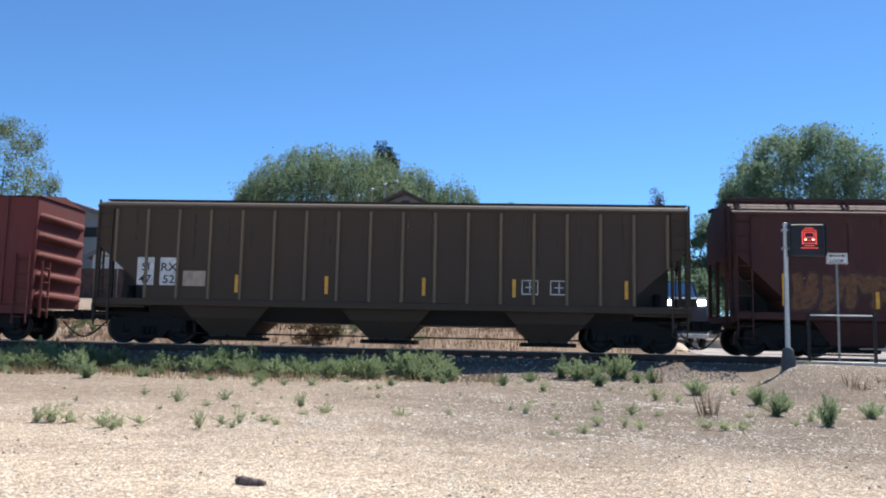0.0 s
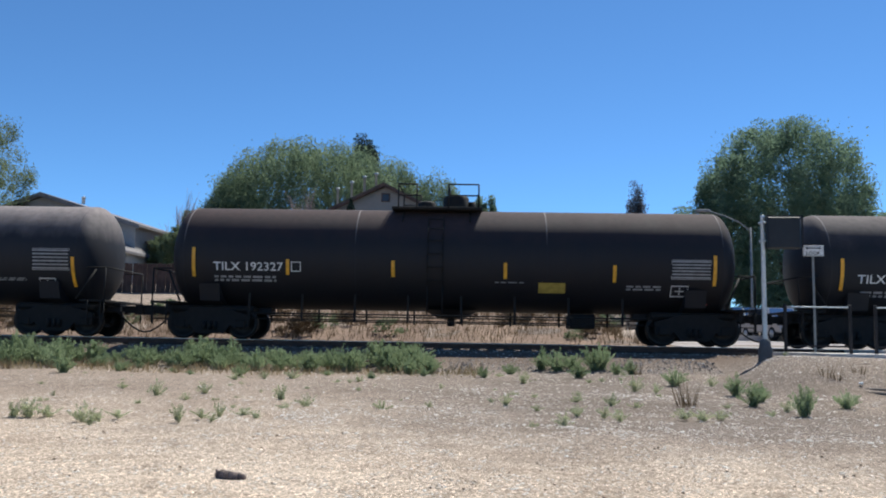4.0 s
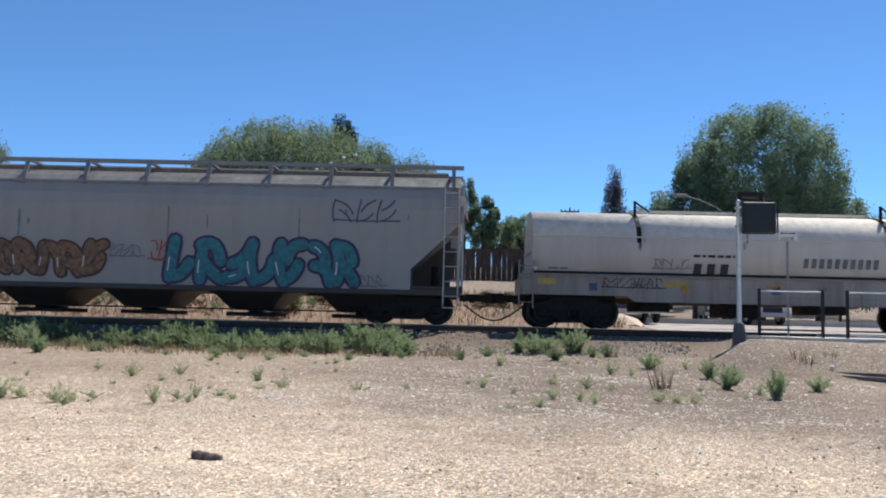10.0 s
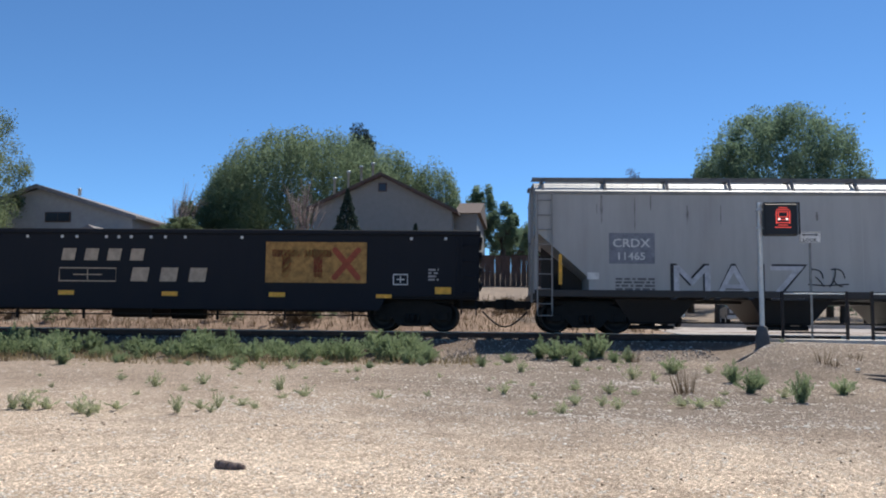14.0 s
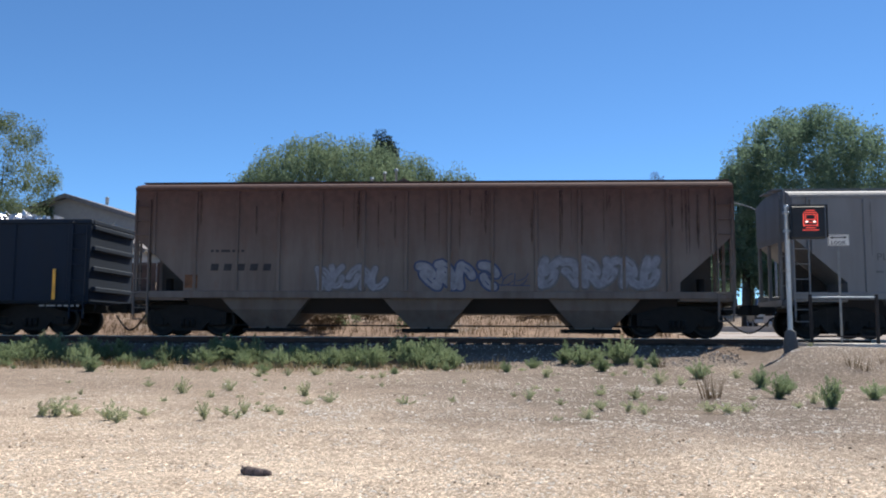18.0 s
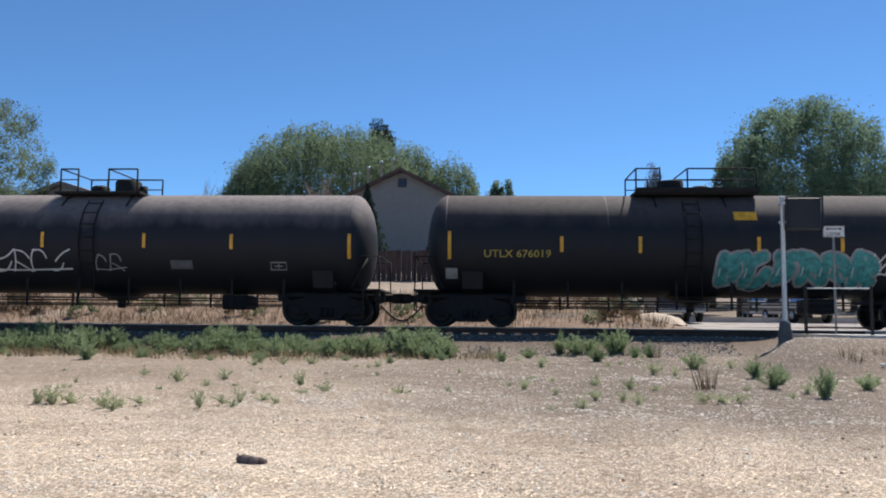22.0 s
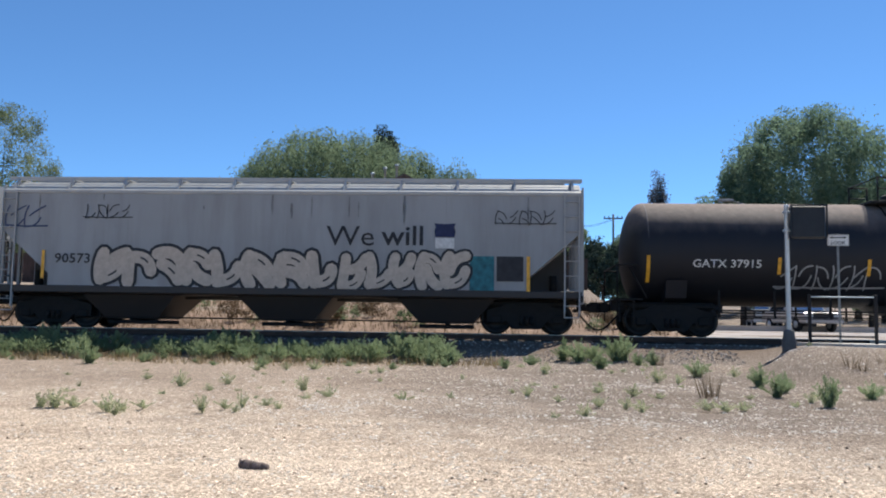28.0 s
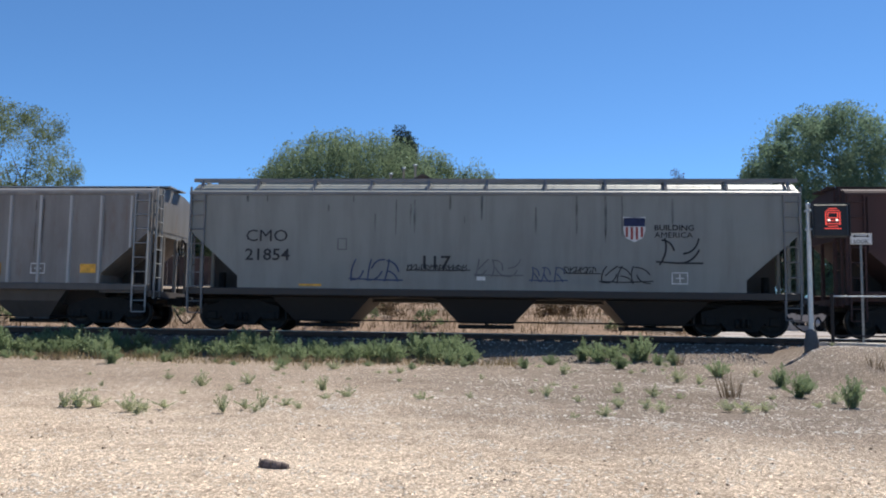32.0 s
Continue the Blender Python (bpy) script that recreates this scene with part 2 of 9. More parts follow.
M_WEED = leafy("sage_green_weed", (0.255, 0.33, 0.175), (0.36, 0.42, 0.25), 0.6)
M_WEEDP = leafy("pale_grey_green_weed", (0.42, 0.45, 0.27), (0.55, 0.57, 0.37), 0.6)
M_WILLOW = leafy("willow_foliage", (0.20, 0.27, 0.16), (0.26, 0.325, 0.20), 0.55)
M_COTTON = leafy("cottonwood_foliage", (0.18, 0.265, 0.175), (0.235, 0.315, 0.21), 0.55)
M_OLIVE = leafy("grey_green_foliage", (0.17, 0.22, 0.12), (0.26, 0.30, 0.17), 0.5)
M_DARKLEAF = leafy("dark_conifer_foliage", (0.045, 0.07, 0.055), (0.07, 0.10, 0.075), 0.2)
M_PLUM = leafy("grey_brown_foliage", (0.15, 0.15, 0.16), (0.21, 0.205, 0.21), 0.4)
M_TWIG = plain("bare_pale_twigs", (0.24, 0.19, 0.175), 0.9, 0, 0.2)
M_DRYBUSH = leafy("dry_brown_bush", (0.16, 0.115, 0.075), (0.22, 0.16, 0.10), 0.2)


def ground_material():
    m, n, l, b = nodes_of("dry_gravel_soil", 0.95)
    tc, sep = n.new("ShaderNodeTexCoord"), n.new("ShaderNodeSeparateXYZ")
    l.new(tc.outputs["Object"], sep.inputs[0])

    def zone(axis, scale, amount, lo, hi):
        """A soft-edged zone along an axis, with a ragged border."""
        f, r = n.new("ShaderNodeMath"), n.new("ShaderNodeMapRange")
        f.operation = "MULTIPLY_ADD"
        l.new(noise_node(n, l, scale, detail=6, shift=False), f.inputs[0])
        f.inputs[1].default_value = amount
        l.new(sep.outputs[axis], f.inputs[2])
        r.inputs["From Min"].default_value, r.inputs["From Max"].default_value = lo + amount / 2, hi + amount / 2
        l.new(f.outputs[0], r.inputs["Value"])
        return r.outputs[0]

    def times(p, q):
        f = n.new("ShaderNodeMath")
        f.operation = "MULTIPLY"
        l.new(p, f.inputs[0])
        l.new(q, f.inputs[1])
        return f.outputs[0]
    big = ramp(n, l, noise_node(n, l, 0.22, detail=6, shift=False), 0.40, 0.62)
    c = mix(n, l, big, (0.735, 0.585, 0.435), (0.62, 0.49, 0.365))
    # brown trodden soil farther off, grey gravel towards the crossing
    c = mix(n, l, zone("Y", 0.3, 7.0, 8.5, 15.0), c, (0.345, 0.27, 0.205))
    right = times(zone("X", 0.35, 8.0, -5.0, 1.0), zone("Y", 0.4, 4.0, 7.5, 11.5))
    c = mix(n, l, right, c, mix(n, l, big, (0.21, 0.165, 0.13), (0.15, 0.12, 0.097)))
    c = mix(n, l, times(zone("X", 0.35, 6.0, -3.0, 4.0), big), c, mix(n, l, 0.6, c, (0.36, 0.275, 0.20)))
    for size, lo, hi, tone in ((0.42, 0.46, 0.62, (0.84, 0.82, 0.80)), (1.9, 0.52, 0.64, (0.80, 0.78, 0.76))):
        patch = ramp(n, l, noise_node(n, l, size, (0.6, 1.0, 1.0), detail=7, rough=0.7, shift=False), lo, hi)
        c = mix(n, l, patch, c, tone, "MULTIPLY")
    # grit at several sizes
    fine = ramp(n, l, noise_node(n, l, 11.0, detail=9, rough=0.85, shift=False), 0.38, 0.60)
    c = mix(n, l, fine, mix(n, l, 0.22, c, (0.13, 0.10, 0.075)), c)
    for size, dark, pale in ((88.0, 0.9, 1.0), (55.0, 0.9, 1.0), (34.0, 0.55, 0.8)):
        vo, cell = n.new("ShaderNodeTexVoronoi"), n.new("ShaderNodeSeparateColor")
        vo.inputs["Scale"].default_value, vo.inputs["Randomness"].default_value = size, 1.0
        l.new(tc.outputs["Object"], vo.inputs["Vector"])
        l.new(vo.outputs["Color"], cell.inputs[0])
        c = mix(n, l, ramp(n, l, cell.outputs[0], 0.0, 0.40, (dark, dark, dark, 1), (0, 0, 0, 1)), c, (0.40, 0.37, 0.35), "MULTIPLY")
        c = mix(n, l, ramp(n, l, cell.outputs[1], 0.78, 0.97, (0, 0, 0, 1), (pale, pale, pale, 1)), c, (1.75, 1.78, 1.82), "MULTIPLY")
    # dark cinder ballast under and beside the track, deepened to paint in the train's shade
    edge = n.new("ShaderNodeMath")
    edge.operation = "MULTIPLY_ADD"
    l.new(noise_node(n, l, 0.8, detail=5, shift=False), edge.inputs[0])
    edge.inputs[1].default_value = 1.0
    l.new(sep.outputs["Y"], edge.inputs[2])
    band = n.new("ShaderNodeMapRange")
    band.inputs["From Min"].default_value, band.inputs["From Max"].default_value = 22.3, 23.3
    l.new(edge.outputs[0], band.inputs["Value"])
    back = n.new("ShaderNodeMapRange")
    back.inputs["From Min"].default_value, back.inputs["From Max"].default_value = 29.6, 29.2
    l.new(sep.outputs["Y"], back.inputs["Value"])
    both = n.new("ShaderNodeMath")
    both.operation = "MULTIPLY"
    l.new(band.outputs[0], both.inputs[0])
    l.new(back.outputs[0], both.inputs[1])
    c = mix(n, l, both.outputs[0], c, mix(n, l, fine, (0.080, 0.051, 0.034), (0.17, 0.12, 0.085)))
    l.new(c, b.inputs["Base Color"])
    bump(n, l, b, noise_node(n, l, 30.0, detail=8, rough=0.75, shift=False), 0.8, 0.035)
    return m


M_GROUND = ground_material()


# ---- building helpers ----
class Geo:
    """Collects vertices and faces of one mesh."""

    def __init__(self):
        self.v, self.f, self.s = [], [], []

    def add(self, vs, fs, smooth=False):
        o = len(self.v)
        self.v += [tuple(p) for p in vs]
        self.f += [tuple(i + o for i in f) for f in fs]
        self.s += [smooth] * len(fs)
        return self

    def box(self, x0, x1, y0, y1, z0, z1, c=0.0):
        if c <= 0:
            vs = [(x, y, z) for x in (x0, x1) for y in (y0, y1) for z in (z0, z1)]
            return self.add(vs, [(0, 1, 3, 2), (4, 6, 7, 5), (0, 4, 5, 1), (2, 3, 7, 6), (0, 2, 6, 4), (1, 5, 7, 3)])
        vs, ix = [], {}
        for i, x in enumerate((x0, x1)):
            for j, y in enumerate((y0, y1)):
                for k, z in enumerate((z0, z1)):
                    cx, cy, cz = c * (1 - 2 * i), c * (1 - 2 * j), c * (1 - 2 * k)
                    for a, p in enumerate(((x, y + cy, z + cz), (x + cx, y, z + cz), (x + cx, y + cy, z))):
                        ix[i, j, k, a] = len(vs)
                        vs.append(p)
        fs = []
        for i in (0, 1):
            fs += [tuple(ix[i, j, k, 0] for j, k in ((0, 0), (1, 0), (1, 1), (0, 1))), tuple(ix[j, i, k, 1] for j, k in ((0, 0), (1, 0), (1, 1), (0, 1))),
                   tuple(ix[j, k, i, 2] for j, k in ((0, 0), (1, 0), (1, 1), (0, 1)))]
            for j in (0, 1):
                fs += [(ix[i, j, 0, 0], ix[i, j, 1, 0], ix[i, j, 1, 1], ix[i, j, 0, 1]), (ix[i, 0, j, 0], ix[i, 1, j, 0], ix[i, 1, j, 2], ix[i, 0, j, 2]),
                       (ix[0, i, j, 1], ix[1, i, j, 1], ix[1, i, j, 2], ix[0, i, j, 2])]
                fs += [(ix[i, j, k, 0], ix[i, j, k, 1], ix[i, j, k, 2]) for k in (0, 1)]
        return self.add(vs, fs)

    def tube(self, p0, p1, r, n=8, r2=None, smooth=True):
        p0, p1 = Vector(p0), Vector(p1)
        d = (p1 - p0).normalized()
        u = d.cross(Vector((0, 0, 1)) if abs(d.z) < 0.9 else Vector((1, 0, 0))).normalized()
        w = d.cross(u)
        r2 = r if r2 is None else r2
        vs = [p + (u * math.cos(a) + w * math.sin(a)) * q for p, q in ((p0, r), (p1, r2)) for a in (2 * math.pi * i / n for i in range(n))]
        self.add(vs, [(i, (i + 1) % n, n + (i + 1) % n, n + i) for i in range(n)], smooth)
        o = len(self.v) - 2 * n
        self.f += [tuple(o + i for i in reversed(range(n))), tuple(o + n + i for i in range(n))]
        self.s += [False, False]
        return self

    def path(self, pts, r, n=6):
        for a, b in zip(pts, pts[1:]):
            self.tube(a, b, r, n)
        return self

    def prism(self, poly, axis, a, b, smooth=False):
        """Extrudes an outline along an axis: (y, z) along x, (x, z) along y, (x, y) along z."""
        n = len(poly)
        put = {"x": lambda u, v, w: (w, u, v), "y": lambda u, v, w: (u, w, v), "z": lambda u, v, w: (u, v, w)}[axis]
        vs = [put(u, v, w) for w in (a, b) for u, v in poly]
        self.add(vs, [(i, (i + 1) % n, n + (i + 1) % n, n + i) for i in range(n)], smooth)
        o = len(self.v) - 2 * n
        self.f += [tuple(o + i for i in reversed(range(n))), tuple(o + n + i for i in range(n))]
        self.s += [False, False]
        return self

    def revolve(self, rings, n=32, axis="x", mid=(0, 0, 0), smooth=True):
        """Rings of (place along the axis, radius)."""
        vs = []
        for h, r in rings:
            for i in range(n):
                a = 2 * math.pi * i / n
                c, s = r * math.cos(a), r * math.sin(a)
                p = {"x": (h, c, s), "y": (c, h, s), "z": (c, s, h)}[axis]
                vs.append((p[0] + mid[0], p[1] + mid[1], p[2] + mid[2]))
        fs = [(k * n + i, k * n + (i + 1) % n, (k + 1) * n + (i + 1) % n, (k + 1) * n + i) for k in range(len(rings) - 1) for i in range(n)]
        return self.add(vs, fs, smooth)

    def mesh(self, name):
        me = bpy.data.meshes.new(name)
        me.from_pydata(self.v, [], self.f)
        me.polygons.foreach_set("use_smooth", self.s)
        bm = bmesh.new()
        bm.from_mesh(me)
        bmesh.ops.recalc_face_normals(bm, faces=bm.faces)
        bm.to_mesh(me)
        bm.free()
        return me


def part(name, geo, material, parent=None, label="", at=None):
    """Links a mesh as one object under a thing or a part."""
    me = geo if isinstance(geo, bpy.types.Mesh) else geo.mesh(name)
    if not me.materials:
        me.materials.append(material)
    ob = new(name, me)
    ob.parent = parent
    if at is not None:
        ob.matrix_basis = at
    if label:
        ob["label"] = label
    return ob


KEEP = {}


def kept(key, make):
    if key not in KEEP:
        KEEP[key] = make().mesh(key if isinstance(key, str) else key[0])
    return KEEP[key]


def smooth_step(a, b, x):
    t = min(1.0, max(0.0, (x - a) / (b - a)))
    return t * t * (3 - 2 * t)


def ground_z(x, y):
    """Height of the ground."""
    y -= math.tan(radians(SKEW)) * x * smooth_step(20, 40, abs(x)) * (1 - smooth_step(60, 120, y))
    near = float(np.interp(y, [-50, 4, 6.6, 11, 15.5, 21.0, 21.8, 22.7, 23.9, 28.1], [-0.1, 0, 0.02, 0.17, 0.31, 0.46, 0.56, 0.80, 0.99, 0.99]))
    near += 0.12 * smooth_step(-6, 6, x) * smooth_step(12, 21, y) * (1 - smooth_step(22, 23.5, y))
    if y < 23.6:
        near = max(near, near + (1.07 - near) * smooth_step(4.7, 6.1, x + 0.25 * (21.5 - y)) * smooth_step(16.3, 18.9, y))
    if y <= 28.1:
        return near
    left = float(np.interp(y, [28.1, 29, 31, 34, 48, 64, 95, 250, 5000], [0.99, 1.2, 1.72, 2.2, 3.7, 5.2, 7.6, 14, 14]))
    right = float(np.interp(y, [28.1, 29, 36, 42, 58, 75, 95, 250, 5000], [0.99, 1.16, 1.3, 1.45, 1.62, 2.3, 4, 10, 10]))
    k = smooth_step(1.5, 5.0, x)
    return left + (right - left) * k


# ---- the train: running gear ----
WHEEL_R = 0.483


def wheelset_geo():
    g = Geo()
    for s in (-1, 1):
        y = s * 0.75
        g.revolve([(y - 0.07, 0.0), (y - 0.07, 0.10), (y - 0.03, 0.12), (y - 0.02, 0.34), (y - 0.065, 0.37), (y - 0.065, WHEEL_R - 0.005),
                   (y + 0.06, WHEEL_R), (y + 0.065, 0.37), (y + 0.02, 0.34), (y + 0.03, 0.12), (y + 0.07, 0.10), (y + 0.07, 0.0)], 28, "y")
        g.tube((0, s * 0.82, 0), (0, s * 1.06, 0), 0.10, 12)
        for k in range(3):
            a = k * 2.094
            g.tube((0.06 * math.cos(a), s * 1.06, 0.06 * math.sin(a)), (0.06 * math.cos(a), s * 1.085, 0.06 * math.sin(a)), 0.02, 6)
    g.tube((0, -0.8, 0), (0, 0.8, 0), 0.08, 12)
    return g


def sideframe_geo():
    g = Geo()
    out = [(-1.16, 0.70), (-1.14, 0.36), (-0.66, 0.34), (-0.62, 0.42), (-0.40, 0.16), (0.40, 0.16), (0.62, 0.42), (0.66, 0.34), (1.14, 0.36), (1.16, 0.70),
           (0.80, 0.80), (0.44, 0.92), (-0.44, 0.92), (-0.80, 0.80)]
    g.prism(out, "y", -0.06, 0.06)
    for s in (-1, 1):
        g.box(s * 0.89 - 0.15, s * 0.89 + 0.15, -0.10, 0.10, 0.33, 0.56, 0.02)
    for k in (-0.16, 0.0, 0.16):
        g.tube((k, -0.09, 0.27), (k, -0.09, 0.52), 0.065, 8)
    return g


def bolster_geo():
    g = Geo()
    g.box(-0.20, 0.20, -1.05, 1.05, 0.50, 0.78, 0.04)
    # broad plate added to fill the dark, shaded gap above the wheels
    g.box(-1.25, 1.25, -0.95, 0.95, 0.80, 1.0, 0.06)
    g.tube((0, 0, 0.7), (0, 0, 0.92), 0.2, 14)
    for s in (-1, 1):
        g.box(-0.95, 0.95, s * 0.55 - 0.04, s * 0.55 + 0.04, 0.36, 0.44)
        g.box(s * 1.0 - 0.05, s * 1.0 + 0.05, -0.7, 0.7, 0.30, 0.40)
    return g


WHEELSETS = []  # (wheelset, place along the truck, car)


def truck(c, x):
    t = part("truck", kept("truck_bolster", bolster_geo), M_STEEL, c["ob"], at=pose(x, 0, 0))
    for s in (-1, 1):
        part("sideframe", kept("sideframe", sideframe_geo), M_STEEL, t, at=pose(0, s * 1.0, 0))
        w = part("wheelset", kept("wheelset", wheelset_geo), M_WHEEL, t, at=pose(s * 0.89, 0, WHEEL_R))
        WHEELSETS.append((w, s * 0.89, c))


def coupler_geo(reach):
    g = Geo()
    g.box(0, reach - 0.25, -0.11, 0.11, 0.74, 0.96, 0.02)
    g.prism([(reach - 0.28, -0.16), (reach - 0.05, -0.20), (reach + 0.02, -0.10), (reach - 0.04, 0.02), (reach + 0.05, 0.10), (reach - 0.06, 0.20), (reach - 0.28, 0.16)],
            "z", 0.70, 1.0)
    g.box(reach - 0.75, reach - 0.6, -0.35, 0.35, 0.70, 0.78)
    return g


def hose_geo(reach):
    g = Geo()
    pts = [(reach * u, 0.28 - 0.26 * u, 0.72 - 0.55 * math.sin(math.pi * 0.5 * u) ** 1.3) for u in (0.15, 0.3, 0.45, 0.6, 0.8, 1.0)]
    g.path(pts, 0.028)
    g.tube((reach * 0.15, 0.28, 0.72), (reach * 0.05, 0.28, 0.9), 0.03)
    return g


def rod_geo(reach, half):
    """Uncoupling lever with its bend."""
    g = Geo()
    g.path([(0.12, -half + 0.05, 0.72), (0.14, -half + 0.12, 0.93), (0.16, -0.35, 0.93), (reach * 0.7, -0.12, 0.95)], 0.02)
    return g


def couplers(c, ends):
    """Coupler, air hose and lever at both ends; ends are the reaches beyond the sill."""
    for s, e in zip((-1, 1), ends):
        turn = pose(s * c["half"], 0, 0, 0, 0, 0 if s > 0 else 180)
        part("coupler", kept(("coupler", round(e, 2)), lambda: coupler_geo(e)), M_STEEL, c["ob"], at=turn)
        part("air_hose", kept(("air_hose", round(e, 2)), lambda: hose_geo(e)), M_RUBBER, c["ob"], at=turn)
        part("uncoupling_lever", kept(("uncoupling_lever", round(e, 2)), lambda: rod_geo(e, 1.4)), M_STEEL, c["ob"], at=turn)


def ladder_geo(z0, z1, w=0.42, rungs=None):
    g = Geo()
    n = rungs or max(2, int((z1 - z0) / 0.42))
    for s in (-0.5, 0.5):
        g.box(s * w - 0.018, s * w + 0.018, -0.03, 0.03, z0, z1)
    for k in range(n):
        z = z0 + (k + 0.5) * (z1 - z0) / n
        g.tube((-w / 2, -0.02, z), (w / 2, -0.02, z), 0.016, 6)
    return g


# ---- the train: bodies ----
def car_thing(n, x0, x1, kind, label, surface, category="freight car"):
    ob = tagged(new(kind), label, category, "freight cars of the train")
    ob.matrix_basis = on_track((x0 + x1) / 2)
    return {"ob": ob, "n": n, "x": (x0 + x1) / 2, "half": (x1 - x0) / 2, "surface": surface}


def flat_side(y):
    return lambda z: -y


def tank_side(r, zc):
    return lambda z: -math.sqrt(max(0.04, r * r - (z - zc) ** 2))


def hopper(n, x0, x1, ends, colour, label, ribs=0, top="trough", bays=3, grey=None, rib_paint=None, notch=1.55, kind="hopper_car", sill=1.28, lower=None, rib_z=(1.34, 3.98), lift=0.0, beams=None):
    c = car_thing(n, x0, x1, kind, label, flat_side(1.565))
    ob, h = c["ob"], c["half"]
    W, ZM, ZT = 1.55, 3.0, 4.12
    sill = {"curved": 1.0, "trough": 1.2}.get(top, sill)
    lip = 0.025 if top == "curved" else 0.07
    g = Geo()
    # side walls and slope sheets: a long block cut off slantwise at both ends
    low = 1.95
    g.prism([(-h + 0.02, ZM), (-h + 0.02, 2.95), (-h + notch, low - 0.35), (-h + notch, sill), (h - notch, sill), (h - notch, low - 0.35), (h - 0.02, 2.95), (h - 0.02, ZM)], "y", -W, W)
    if top == "curved":
        prof = [(-W, ZM), (-W, 3.35), (-1.50, 3.65), (-1.36, 3.95), (-1.12, 4.2), (-0.8, 4.38), (-0.5, 4.45)]
    elif top == "flat":
        prof = [(-W, ZM), (-W, ZT - 0.02), (-1.48, ZT + 0.06), (-1.0, 4.30), (-0.5, 4.36)]
    else:
        prof = [(-W, ZM), (-W, ZT - 0.04), (-1.40, ZT + 0.04), (-0.85, 4.46), (-0.5, 4.52)]
    prof = [(y, z + (lift if z > ZM else 0)) for y, z in prof]
    ZT += lift
    prof = prof + [(-y, z) for y, z in reversed(prof)]
    g.prism(prof, "x", -h + 0.01, h - 0.01)
    part("body", g, colour, ob)
    # top chord and side sill
    if top != "curved":
        g = Geo()
        for s in (-1, 1):
            g.box(-h, h, s * W - 0.035, s * W + 0.035, ZT - 0.10, ZT, 0.012)
        # trough cars: trim paint on the chord; where paler, it stands in for sunlight
        part("top_chord", g, (beams or grey or colour) if top == "trough" else colour, ob)
    for s in (-1, 1):
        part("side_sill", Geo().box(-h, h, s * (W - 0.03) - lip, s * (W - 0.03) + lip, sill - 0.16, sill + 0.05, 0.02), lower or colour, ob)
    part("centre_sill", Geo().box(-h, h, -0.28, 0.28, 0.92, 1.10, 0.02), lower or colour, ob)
    # hopper bays
    inner = 2 * (h - notch)
    bw = inner / bays
    for k in range(bays):
        xm = -h + notch + bw * (k + 0.5)
        g = Geo()
        a, b2 = bw * 0.5, bw * 0.19
        y1, y2 = 1.42, 0.75
        vs = [(xm - a, -y1, sill), (xm + a, -y1, sill), (xm + a, y1, sill), (xm - a, y1, sill),
              (xm - a * 0.98, -1.32, 0.86), (xm + a * 0.98, -1.32, 0.86), (xm + a * 0.98, 1.32, 0.86), (xm - a * 0.98, 1.32, 0.86),
              (xm - b2, -y2, 0.32), (xm + b2, -y2, 0.32), (xm + b2, y2, 0.32), (xm - b2, y2, 0.32)]
        if top != "curved":
            vs[4:8] = [(xm + sx * a, sy * 1.36, 1.03) for sx, sy in ((-1, -1), (1, -1), (1, 1), (-1, 1))]
            neck = [(xm + sx * bw * 0.30, sy * 1.28, 1.0) for sx, sy in ((-1, -1), (1, -1), (1, 1), (-1, 1))]
            vs = vs[:8] + neck + [(xm + sx * bw * 0.165, sy * 0.95, 0.30) for sx, sy in ((-1, -1), (1, -1), (1, 1), (-1, 1))]
        if top == "flat":
            sq = ((-1, -1), (1, -1), (1, 1), (-1, 1))
            vs = [(xm + sx * bw * f, sy * yy, zz) for f, yy, zz in ((0.30, 1.42, sill), (0.215, 1.30, 0.80), (0.115, 0.95, 0.30), (0.115, 0.95, 0.26)) for sx, sy in sq]
        if top == "curved":
            vs[4:8] = [(xm + sx * (a * 0.64), sy * 1.3, 0.80) for sx, sy in ((-1, -1), (1, -1), (1, 1), (-1, 1))]
        g.add(vs, [(0, 1, 5, 4), (1, 2, 6, 5), (2, 3, 7, 6), (3, 0, 4, 7), (4, 5, 9, 8), (5, 6, 10, 9), (6, 7, 11, 10), (7, 4, 8, 11), (8, 9, 10, 11)]
              + ([(8, 9, 13, 12), (9, 10, 14, 13), (10, 11, 15, 14), (11, 8, 12, 15), (12, 13, 14, 15)] if top != "curved" else []))
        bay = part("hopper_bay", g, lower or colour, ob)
        g = Geo()
        g.box(xm - b2 + (-0.14 if top == "curved" else 0.1), xm + b2 + (0.14 if top == "curved" else -0.1), -y2 - 0.08, y2 + 0.08, 0.14, 0.26, 0.02)
        g.tube((xm, -y2 - 0.3, 0.28), (xm, y2 + 0.3, 0.28), 0.035)
        part("discharge_gate", g, M_STEEL, bay)
    if top == "flat":
        # one dark sheet stands in for the shaded slope sheets between the bays
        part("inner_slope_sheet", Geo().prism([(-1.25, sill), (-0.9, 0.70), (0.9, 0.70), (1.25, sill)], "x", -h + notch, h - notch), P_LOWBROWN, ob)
    # pipe between the gates
    g = Geo()
    g.tube((-h + notch + 0.3, -0.95, 0.34), (h - notch - 0.3, -0.95, 0.34), 0.022)
    part("brake_pipe", g, M_STEEL, ob)
